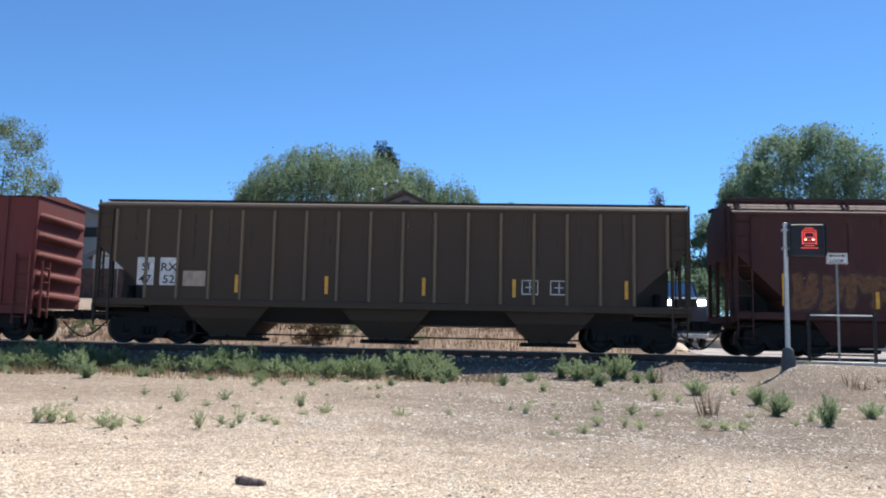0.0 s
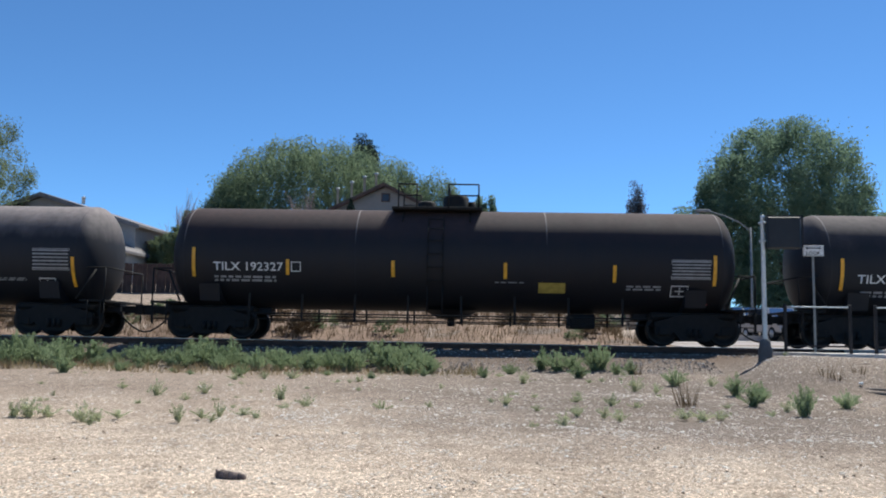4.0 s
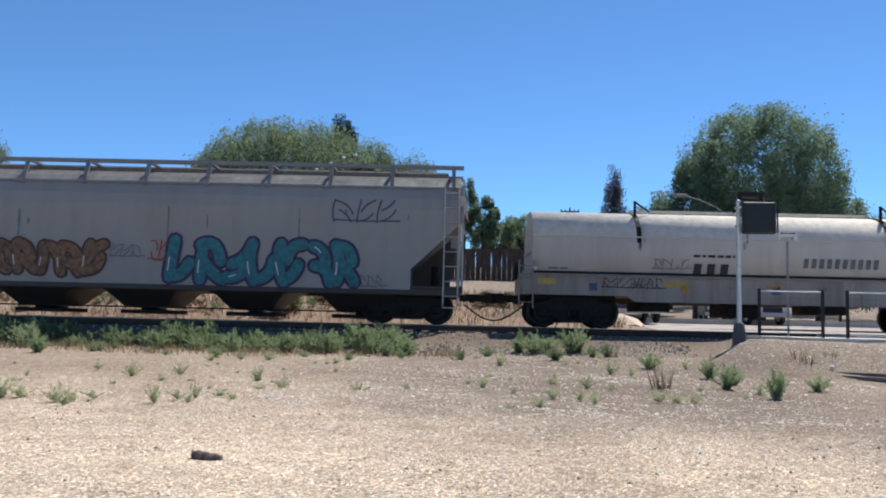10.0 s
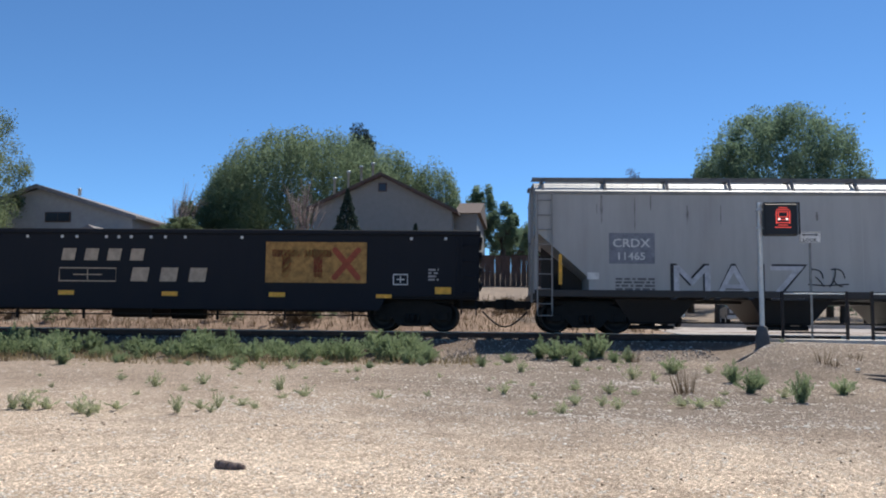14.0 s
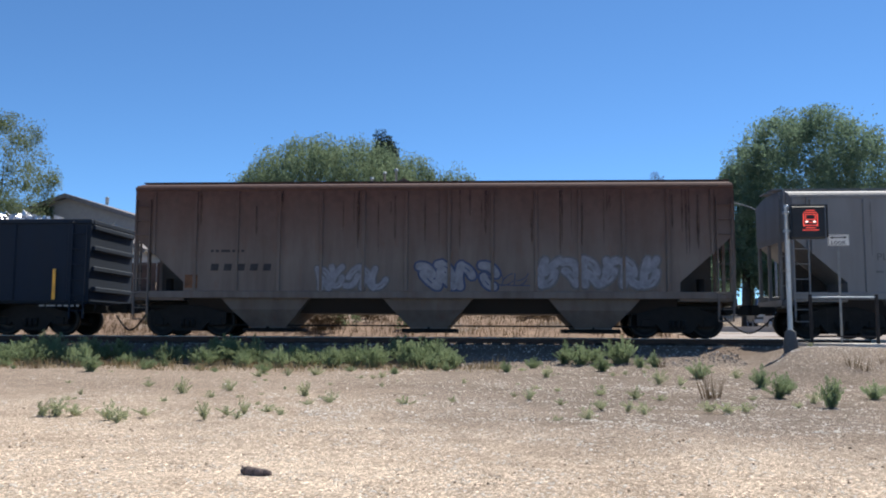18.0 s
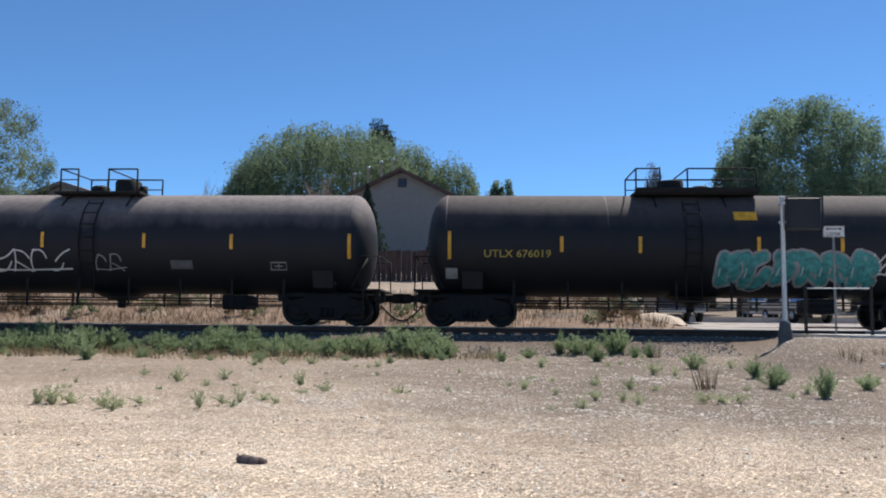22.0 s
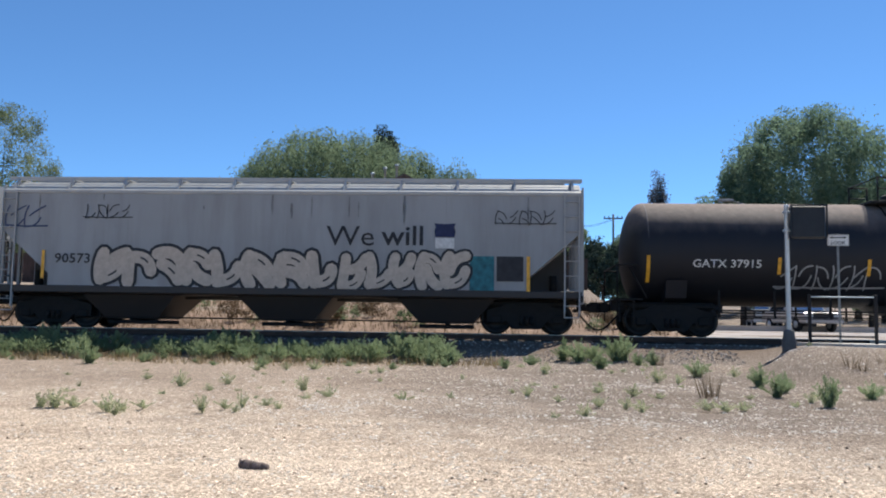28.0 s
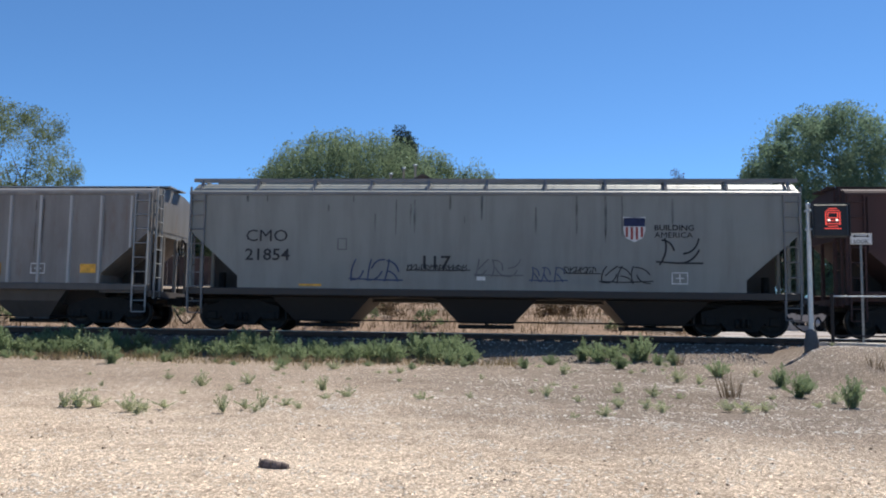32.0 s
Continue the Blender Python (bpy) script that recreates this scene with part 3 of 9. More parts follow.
    # ribs
    if ribs:
        key = ("rib", rib_z, ribs, rib_paint.name if rib_paint else colour.name)
        for k in range(ribs):
            x = -h + 0.62 + (2 * h - 1.24) * k / (ribs - 1)
            z0 = rib_z[0] if abs(x) < h - notch else min(2.9, 1.6 + (abs(x) - h + notch) / notch * 1.35)
            me = kept((*key, round(z0, 1), lift), lambda: Geo().prism([(-0.055, -W), (-0.035, -W - 0.06), (0.035, -W - 0.06), (0.055, -W)], "z", z0, rib_z[1] + lift))
            part("rib", me, rib_paint or colour, ob, at=pose(x, 0, 0))
    else:
        for k in range(1, 6):
            x = -h + notch + (2 * h - 2 * notch) * k / 6
            part("weld_seam", kept(("weld_seam", top, colour.name, lift), lambda: Geo().box(-0.014, 0.014, -W - 0.0035, -W + 0.01, sill + 0.06, 3.3 if top == "curved" else 4.0 + lift)), colour, ob, at=pose(x, 0, 0))
    # roof: running boards, brackets, hatches
    if top in ("trough", "curved"):
        g = Geo()
        zr = (4.54 if top == "trough" else 4.68) + lift
        for s in (-1, 1):
            for q in (-0.22, -0.07, 0.07, 0.22):
                g.box(-h - 0.05, h + 0.05, s * 0.86 + q - 0.008, s * 0.86 + q + 0.008, zr, zr + 0.03)
            for q in range(int(2 * h / 0.45)):
                g.box(-h + 0.15 + 0.45 * q - 0.008, -h + 0.15 + 0.45 * q + 0.008, s * 0.86 - 0.23, s * 0.86 + 0.23, zr + 0.032, zr + 0.045)
            g.box(-h - 0.05, h + 0.05, s * 1.10 - 0.02, s * 1.10 + 0.02, zr - 0.06, zr + 0.05)
            if top == "curved":
                g.box(-h + 0.1, h - 0.1, s * 1.36 - 0.02, s * 1.36 + 0.03, 3.97, 4.04)
        part("running_board", g, beams or grey or colour, ob)
        nb = 11
        for k in range(nb):
            x = -h + 0.25 + (2 * h - 0.5) * k / (nb - 1)
            w = 0.035 if top == "trough" else 0.055
            foot, low_y = (4.08 + lift, 1.44) if top == "trough" else (3.92, 1.42)
            me = kept(("bracket", top, lift, (beams or grey or colour).name), lambda: Geo().prism([(-1.12, zr), (-low_y, foot), (-low_y + 0.06, foot), (-1.04, zr - 0.05), (1.04, zr - 0.05), (low_y - 0.06, foot), (low_y, foot), (1.12, zr)], "x", -w, w))
            part("roof_bracket", me, beams or grey or colour, ob, at=pose(x, 0, 0))
        g = Geo()
        g.box(-h + 0.4, h - 0.4, -0.32, 0.32, 4.40, 4.66, 0.05)
        part("hatch_cover", g, colour, ob)
    else:
        g = Geo()
        g.box(-h - 0.15, h + 0.15, -0.62, -0.10, 4.40 + lift, 4.44 + lift)
        g.box(-h - 0.15, h + 0.15, 0.10, 0.62, 4.40 + lift, 4.44 + lift)
        for k in range(9):
            x = -h + 0.4 + (2 * h - 0.8) * k / 8
            g.box(x - 0.03, x + 0.03, -0.62, 0.62, 4.30 + lift, 4.40 + lift)
        part("running_board", g, grey or colour, ob)
        for k in range(10):
            x = -h + 1.0 + (2 * h - 2.0) * k / 9
            part("hatch_cover", kept(("hatch", colour.name), lambda: Geo().revolve([(4.30, 0.42), (4.40, 0.42), (4.45, 0.30), (4.46, 0.0)], 16, "z", (0, -0.02, 0))), colour, ob, at=pose(x, 0, lift))
    # ends: posts, platform, ladders
    for s in (-1, 1):
        g = Geo()
        for y in (-1.42, -0.5, 0.5, 1.42):
            g.box(s * (h - 0.06) - 0.045, s * (h - 0.06) + 0.045, y - 0.05, y + 0.05, 1.05, 4.0)
        g.box(s * (h - 0.06) - 0.04, s * (h - 0.06) + 0.04, -1.5, 1.5, 2.85, 2.97)
        part("end_post", g, colour, ob)
        g = Geo()
        xa, xb = sorted((s * (h - notch), s * h))
        g.box(xa, xb, -1.5, 1.5, 1.06, 1.12)
        g.box(s * h - 0.05, s * h + 0.05, -1.5, 1.5, 0.95, 1.14)
        part("end_platform", g, lower or colour, ob)
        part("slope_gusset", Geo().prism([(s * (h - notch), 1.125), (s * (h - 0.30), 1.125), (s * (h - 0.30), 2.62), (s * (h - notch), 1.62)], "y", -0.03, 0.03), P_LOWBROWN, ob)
        part("side_ladder", kept(("side_ladder", (grey or colour).name), lambda: ladder_geo(0.62, 4.05)), grey or colour, ob, at=pose(s * (h - 0.28), -W - 0.05, 0))
        part("end_ladder", kept(("end_ladder", (grey or colour).name), lambda: ladder_geo(0.9, 4.3)), grey or colour, ob, at=pose(s * (h + 0.05), -1.1, 0, 0, 0, 90))
        part("step", Geo().path([(s * (h - 0.5), -1.56, 1.1), (s * (h - 0.5), -1.56, 0.5), (s * (h - 0.08), -1.56, 0.5), (s * (h - 0.08), -1.56, 1.1)], 0.02), grey or colour, ob)
        g = Geo()
        g.tube((s * (h - 0.75), -0.55, 1.12), (s * (h - 0.75), -0.55, 1.75), 0.12, 12)
        part("brake_cylinder", g, M_STEEL, ob)
        part("air_reservoir", Geo().tube((s * (h - 0.75), 0.2, 1.5), (s * (h - 1.35), 0.2, 1.5), 0.2, 12), M_STEEL, ob)
        truck(c, s * (h - 1.55))
    wheel = part("brake_wheel", Geo().revolve([(h + 0.10, 0.27), (h + 0.13, 0.30), (h + 0.16, 0.27), (h + 0.13, 0.24), (h + 0.10, 0.27)], 20, "x", (0, 0.55, 2.6)), M_STEEL, ob)
    part("spoke", Geo().box(h + 0.11, h + 0.14, 0.31, 0.79, 2.585, 2.615), M_STEEL, wheel)
    part("spoke", Geo().box(h + 0.11, h + 0.14, 0.535, 0.565, 2.36, 2.84), M_STEEL, wheel)
    part("shaft", Geo().tube((h - 0.05, 0.55, 2.6), (h + 0.13, 0.55, 2.6), 0.03), M_STEEL, wheel)
    part("chain_rod", Geo().tube((h + 0.05, 0.55, 1.15), (h + 0.05, 0.55, 2.55), 0.02), M_STEEL, ob)
    couplers(c, ends)
    return c


def tank_rings(h, r):
    d = 0.62
    left = [(-h + d - d * math.cos(a), r * math.sin(a)) for a in (0.0, 0.2, 0.45, 0.7, 0.95, 1.2, 1.4, 1.571)]
    return left + [(x, r) for x in np.linspace(-h + d, h - d, 7)[1:-1]] + [(-x, q) for x, q in reversed(left)]


def tank_car(n, x0, x1, ends, colour, label, fitting=0.06, dome=0, board=False, kind="tank_car"):
    r, zc = 1.55, 2.49
    c = car_thing(n, x0, x1, kind, label, tank_side(r + 0.004, zc))
    ob, h = c["ob"], c["half"]
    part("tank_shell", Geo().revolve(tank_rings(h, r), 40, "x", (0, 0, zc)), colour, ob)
    for x in (-h + 0.62, -h * 0.33, h * 0.33, h - 0.62):
        part("weld_band", kept("weld_band", lambda: Geo().revolve([(-0.025, 1.545), (-0.015, 1.553), (0.015, 1.553), (0.025, 1.545)], 40, "x", (0, 0, zc))), colour, ob, at=pose(x, 0, 0))
    # stub sills and saddles
    for s in (-1, 1):
        g = Geo()
        xa, xb = sorted((s * (h - 3.0), s * (h + 0.30)))
        g.box(xa, xb, -0.26, 0.26, 0.76, 1.10, 0.02)
        g.prism([(-1.45, 1.62), (-1.30, 1.12), (-0.3, 0.84), (0.3, 0.84), (1.30, 1.12), (1.45, 1.62), (0.9, 1.20), (0, 0.98), (-0.9, 1.20)], "x", s * (h - 1.4) - 0.3, s * (h - 1.4) + 0.3)
        part("stub_sill", g, colour, ob)
        g = Geo()
        xa, xb = sorted((s * (h - 0.45), s * (h + 0.32)))
        g.box(xa, xb, -1.45, 1.45, 1.04, 1.09)
        for y in (-1.42, 1.42):
            g.path([(s * (h + 0.28), y, 1.09), (s * (h + 0.28), y, 2.05), (s * (h - 0.3), y, 2.05)], 0.022)
            g.path([(s * (h + 0.28), y, 0.45), (s * (h + 0.28), y, 1.05)], 0.022)
        g.tube((s * (h + 0.28), -1.42, 2.05), (s * (h + 0.28), 1.42, 2.05), 0.022)
        part("end_platform", g, M_STEEL, ob)
        part("step_ladder", kept("tank_step", lambda: ladder_geo(0.40, 1.08, 0.4, 2)), M_STEEL, ob, at=pose(s * (h + 0.02), -1.5, 0))
        part("brace", Geo().tube((s * (h - 0.55), -1.45, 1.1), (s * (h - 0.10), -1.2, 2.0), 0.03), M_STEEL, ob)
        truck(c, s * (h - 1.35))
    part("sump", Geo().revolve([(0.72, 0.0), (0.72, 0.32), (0.82, 0.55), (0.98, 0.85)], 16, "z"), colour, ob)
    part("outlet_valve", Geo().tube((0, 0, 0.5), (0, 0, 0.76), 0.12, 10), M_STEEL, ob)
    # long hand rail low on the side, with its hangers
    g = Geo()
    for y in (-1.40, 1.40):
        g.tube((-h + 2.5, y, 0.78), (h - 2.5, y, 0.78), 0.022)
        k = -h + 2.6
        while k < h - 2.5:
            g.box(k - 0.03, k + 0.03, y - 0.02, y + 0.02, 0.55, 1.35)
            k += 1.55
        g.tube((-h + 2.5, y * 0.9, 0.62), (h - 2.5, y * 0.9, 0.60), 0.018)
    part("hand_rail", g, M_STEEL, ob)
    part("brake_box", Geo().box(h * 0.42, h * 0.42 + 0.75, -0.6, 0.6, 0.48, 0.92, 0.04), M_STEEL, ob)
    # top fittings
    f = part("fittings_platform", Geo().box(fitting - (1.6 if board else 1.35), fitting + (2.0 if board else 1.35), -1.02, 1.02, zc + r - 0.08, zc + r + 0.0, 0.01), M_STEEL, ob)
    if dome >= 0:
        top = zc + r
        g = Geo()
        g.revolve([(top - 0.05, 0.40), (top + 0.42, 0.40), (top + 0.46, 0.36), (top + 0.48, 0.0)], 18, "z", (fitting + (0.55 if dome == 0 else -0.35), 0, 0))
        part("valve_housing", g, M_STEEL, f)
        part("manway", Geo().revolve([(top - 0.05, 0.28), (top + 0.24, 0.28), (top + 0.30, 0.22), (top + 0.31, 0)], 16, "z", (fitting - (0.35 if dome == 0 else -0.55), 0, 0)), M_STEEL, f)
        part("vent_valve", Geo().tube((fitting + 1.05, 0, top - 0.05), (fitting + 1.05, 0, top + 0.30), 0.12, 10), M_STEEL, f)
        for x in ((-1.55, -0.85), (-0.05, 1.95)) if board else ((-1.15, -0.6), (0.35, 1.25)):
            for y in (-1.0, 1.0):
                g = Geo()
                g.path([(fitting + x[0], y, top - 0.1), (fitting + x[0], y, top + 0.68), (fitting + x[1], y, top + 0.68), (fitting + x[1], y, top - 0.1)], 0.026)
                part("guard_rail", g, M_STEEL, f)
                part("mid_rail", Geo().tube((fitting + x[0], y, top + 0.35), (fitting + x[1], y, top + 0.35), 0.018), M_STEEL, f)
            part("cross_rail", Geo().tube((fitting + x[0], -1.0, top + 0.68), (fitting + x[0], 1.0, top + 0.68), 0.022), M_STEEL, f)
    if board:
        part("platform_edge", Geo().box(fitting - 1.6, fitting + 2.0, -1.12, -1.08, zc + r - 0.02, zc + r + 0.10), M_STEEL, f)
    # curved ladder from the platform down the side
    for s in (-0.22, 0.22):
        g = Geo()
        g.path([(fitting + s, -(r + 0.06) * math.cos(a), zc + (r + 0.06) * math.sin(a)) for a in (0.9, 0.6, 0.3, 0.0, -0.3, -0.55)] + [(fitting + s, -1.40, 0.8)], 0.02)
        part("ladder_rail", g, M_STEEL, ob)
    for a in (0.8, 0.55, 0.3, 0.05, -0.2, -0.45):
        p = (-(r + 0.06) * math.cos(a), zc + (r + 0.06) * math.sin(a))
        part("rung", Geo().tube((fitting - 0.22, *p), (fitting + 0.22, *p), 0.016), M_STEEL, ob)
    for s in (-1.0, 1.0):
        part("drip_pipe", Geo().path([(fitting + s, -(r + 0.03) * math.cos(a), zc + (r + 0.03) * math.sin(a)) for a in (1.25, 1.0, 0.75)], 0.025), M_STEEL, ob)
    couplers(c, ends)
    return c


def coil_car(n, x0, x1, ends, hood, frame_paint, label, belly=False, rack=True, kind="coil_car", rise=0.0):
    c = car_thing(n, x0, x1, kind, label, flat_side(1.475))
    ob, h = c["ob"], c["half"]
    prof = [(-1.46, 1.42), (-1.46, 2.32), (-1.43, 2.52), (-1.34, 2.74), (-1.20, 2.92), (-1.0, 3.08), (-0.72, 3.20), (-0.38, 3.28), (0, 3.31)]
    prof = [(y, z + rise) for y, z in prof]
    prof += [(-y, z) for y, z in reversed(prof[:-1])]
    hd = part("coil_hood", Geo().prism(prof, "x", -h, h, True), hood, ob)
    part("hood_lip", Geo().box(-h, h, -1.50, -1.45, 2.44 + rise, 2.48 + rise), hood, hd)
    for s in (-1, 1):
        part("hood_flange", Geo().box(s * (h - 0.06) - 0.07, s * (h - 0.06) + 0.07, -1.49, 1.49, 1.44 + rise, 1.56 + rise, 0.02), hood, hd)
        part("end_bar", Geo().box(s * (h + 0.01) - 0.03, s * (h + 0.01) + 0.03, -1.2, 1.2, 2.0 + rise, 2.08 + rise), hood, hd)
    for x in (-h * 0.55, h * 0.52):
        part("strap", Geo().prism([(y, z + rise) for y, z in ((-1.49, 2.3), (-1.46, 2.54), (-1.37, 2.77), (-1.22, 2.96), (-1.02, 3.12), (-0.73, 3.24), (-0.38, 3.32), (0, 3.35), (0.5, 3.32), (0, 3.30), (-0.38, 3.27), (-0.7, 3.19), (-0.98, 3.07), (-1.18, 2.91), (-1.32, 2.73), (-1.41, 2.5), (-1.44, 2.3))], "x", x - 0.06, x + 0.06), M_STEEL, hd)
        part("locator_post", Geo().box(x - 0.035, x + 0.035, -0.9, -0.84, 3.15 + rise, 3.60 + rise), M_STEEL, hd)
        part("locator_arm", Geo().tube((x, -0.87, 3.58 + rise), (x + 0.5, -0.6, 3.32 + rise), 0.03), M_STEEL, hd)
    part("lift_bar", Geo().box(-h * 0.55, h * 0.52, -0.05, 0.05, 3.36 + rise, 3.44 + rise), hood, hd)
    g = Geo()
    if rack:
        g.path([(-0.55, 0, 3.40 + rise), (-0.28, 0, 4.02 + rise), (0.28, 0, 4.02 + rise), (0.55, 0, 3.40 + rise)], 0.06, 6)
        g.box(-0.40, 0.40, -0.08, 0.08, 3.94 + rise, 4.08 + rise)
        g.tube((-0.35, 0, 3.85 + rise), (0.35, 0, 3.85 + rise), 0.03)
    else:
        g.revolve([(-0.48, 0.0), (-0.48, 0.15), (-0.42, 0.15), (-0.41, 0.11), (0.41, 0.11), (0.42, 0.15), (0.48, 0.15), (0.48, 0.0)], 12, "x", (0, 0, 3.90 + rise))
        for x in (-0.3, 0.3):
            g.box(x - 0.05, x + 0.05, -0.05, 0.05, 3.40 + rise, 3.84 + rise)
    part("lifting_bracket", g, M_STEEL if rack else hood, hd)
    # underframe
    g = Geo()
    hh = h + 0.30
    if belly:
        out = [(-hh, 1.42 + rise), (-hh, 0.98), (-h + 2.6, 0.98), (-h + 4.0, 0.36), (h - 4.0, 0.36), (h - 2.6, 0.98), (hh, 0.98), (hh, 1.42 + rise)]
        for s in (-1, 1):
            g.prism(out, "y", s * 1.44 - 0.04, s * 1.44 + 0.04)
        g.box(-hh, hh, -1.40, 1.40, 1.0, 1.40 + rise)
    else:
        for s in (-1, 1):
            g.prism([(-hh, 1.42 + rise), (-hh, 0.96), (-h + 2.7, 0.96), (-h + 3.0, 0.80), (h - 3.0, 0.80), (h - 2.7, 0.96), (hh, 0.96), (hh, 1.42 + rise)], "y", s * 1.43 - 0.05, s * 1.43 + 0.05)
        g.box(-hh, hh, -1.38, 1.38, 0.98, 1.38 + rise)
    part("underframe", g, frame_paint, ob)
    part("side_flange", Geo().box(-hh, hh, -1.56, -1.47, 1.30 + rise, 1.35 + rise, 0.01), frame_paint, ob)
    # dark strip put in for the shadow line at the hood's base
    part("hood_seal", Geo().box(-h, h, -1.485, -1.44, 1.36 + rise, 1.43 + rise), M_STEEL, ob)
    if not belly:
        k = 0
        x = -h + 3.2
        while x < h - 3:
            part("underfloor_box", Geo().box(x, x + 0.9, -0.9, 0.9, 0.42 if k % 2 else 0.55, 0.82, 0.03), M_STEEL, ob)
            x += 2.6
            k += 1
    for s in (-1, 1):
        truck(c, s * (h - 1.25))
        part("end_ladder", kept("coil_ladder", lambda: ladder_geo(0.55, 1.95, 0.4, 4)), frame_paint, ob, at=pose(s * (h + 0.2), -1.52, 0))
        part("hand_brake", Geo().revolve([(-0.03, 0.28), (0.03, 0.28)], 16, "x", (s * (h + 0.33), 0.6, 1.75)).tube((s * (h + 0.28), 0.6, 1.2), (s * (h + 0.28), 0.6, 1.8), 0.03), M_STEEL, ob)
    couplers(c, ends)
    return c


def gondola(n, x0, x1, ends, colour, label, ribs=14, rim=2.92, load=False, kind="gondola_car", deep_ribs=0.05):
    c = car_thing(n, x0, x1, kind, label, flat_side(1.498 + deep_ribs))
    ob, h = c["ob"], c["half"]
    for s in (-1, 1):
        part("side_wall", Geo().prism([(-h, rim), (-h, 1.02), (-h + 2.7, 1.02), (-h + 2.9, 0.60), (h - 2.9, 0.60), (h - 2.7, 1.02), (h, 1.02), (h, rim)], "y", s * 1.46 - 0.04, s * 1.46 + 0.04), colour, ob)
        part("top_chord", Geo().box(-h - 0.03, h + 0.03, s * 1.47 - 0.09, s * 1.47 + 0.09, rim - 0.02, rim + 0.12, 0.02), colour, ob)
        e = part("end_wall", Geo().box(s * (h - 0.05) - 0.05, s * (h - 0.05) + 0.05, -1.42, 1.42, 1.02, rim), colour, ob)
        for k in range(4):
            z = 1.3 + k * (rim - 1.5) / 3
            part("end_rib", Geo().box(s * (h + 0.04) - 0.05, s * (h + 0.04) + 0.05, -1.40, 1.40, z, z + 0.16, 0.03), colour, e)
        part("end_chord", Geo().box(s * (h - 0.05) - 0.09, s * (h - 0.05) + 0.09, -1.38, 1.38, rim - 0.02, rim + 0.12, 0.02), colour, ob)
        part("side_ladder", kept(("gon_ladder", colour.name), lambda: ladder_geo(0.5, rim - 0.1)), colour, ob, at=pose(s * (h - 0.3), -1.60, 0))
        truck(c, s * (h - 1.95))
    part("floor", Geo().box(-h + 0.06, h - 0.06, -1.41, 1.41, 0.95, 1.02), colour, ob)
    part("centre_sill", Geo().box(-h, h, -0.28, 0.28, 0.70, 0.948), M_STEEL, ob)
    for k in range(ribs):
        x = -h + 0.6 + (2 * h - 1.2) * k / (ribs - 1)
        z0 = 0.66 if abs(x) < h - 2.9 else 1.06
        part("rib", kept(("gon_rib", z0, rim, deep_ribs, colour.name), lambda: Geo().prism([(-0.09, -1.50), (-0.06, -1.50 - deep_ribs), (0.06, -1.50 - deep_ribs), (0.09, -1.50)], "z", z0, rim - 0.03)), colour, ob, at=pose(x, 0, 0))
    g = Geo()
    g.tube((-h + 2.9, -1.2, 0.42), (h - 2.9, -1.2, 0.46), 0.02)
    x = -h + 3.4
    while x < h - 3:
        g.box(x - 0.03, x + 0.03, -1.24, -1.18, 0.30, 0.62)
        x += 2.0
    g.box(-0.5, 0.8, -0.8, 0.8, 0.36, 0.70, 0.05)
    g.tube((1.2, -0.3, 0.5), (2.2, -0.3, 0.5), 0.2, 10)
    part("brake_rigging", g, M_STEEL, ob)
    if load:
        rnd = random.Random(5)
        g = Geo()
        for _ in range(900):
            x, y = rnd.uniform(-h + 0.2, h - 0.2), rnd.uniform(-1.35, 1.35)
            top = rim + 0.02 + 0.42 * (1 - (abs(y) / 1.5) ** 2) * (0.6 + 0.4 * math.sin(x * 1.3 + 1)) * (1 if x > -h * 0.75 else 0.5)
            u, w = [Vector((rnd.uniform(-1, 1), rnd.uniform(-1, 1), rnd.uniform(-0.6, 0.6))).normalized() * rnd.uniform(0.06, 0.2) for _ in "ab"]
            p = Vector((x, y, top + rnd.uniform(-0.12, 0.05)))
            g.add([p - u - w, p + u - w, p + u + w, p - u + w, p + u.cross(w).normalized() * 0.05], [(0, 1, 4), (1, 2, 4), (2, 3, 4), (3, 0, 4), (0, 1, 2, 3)])
        part("scrap_load", g, M_SCRAP, ob, "heap of shiny crushed scrap metal")
        part("load_bed", Geo().box(-h + 0.07, h - 0.07, -1.40, 1.40, 1.03, rim - 0.15), M_SCRAP, ob)
    couplers(c, ends)
    return c


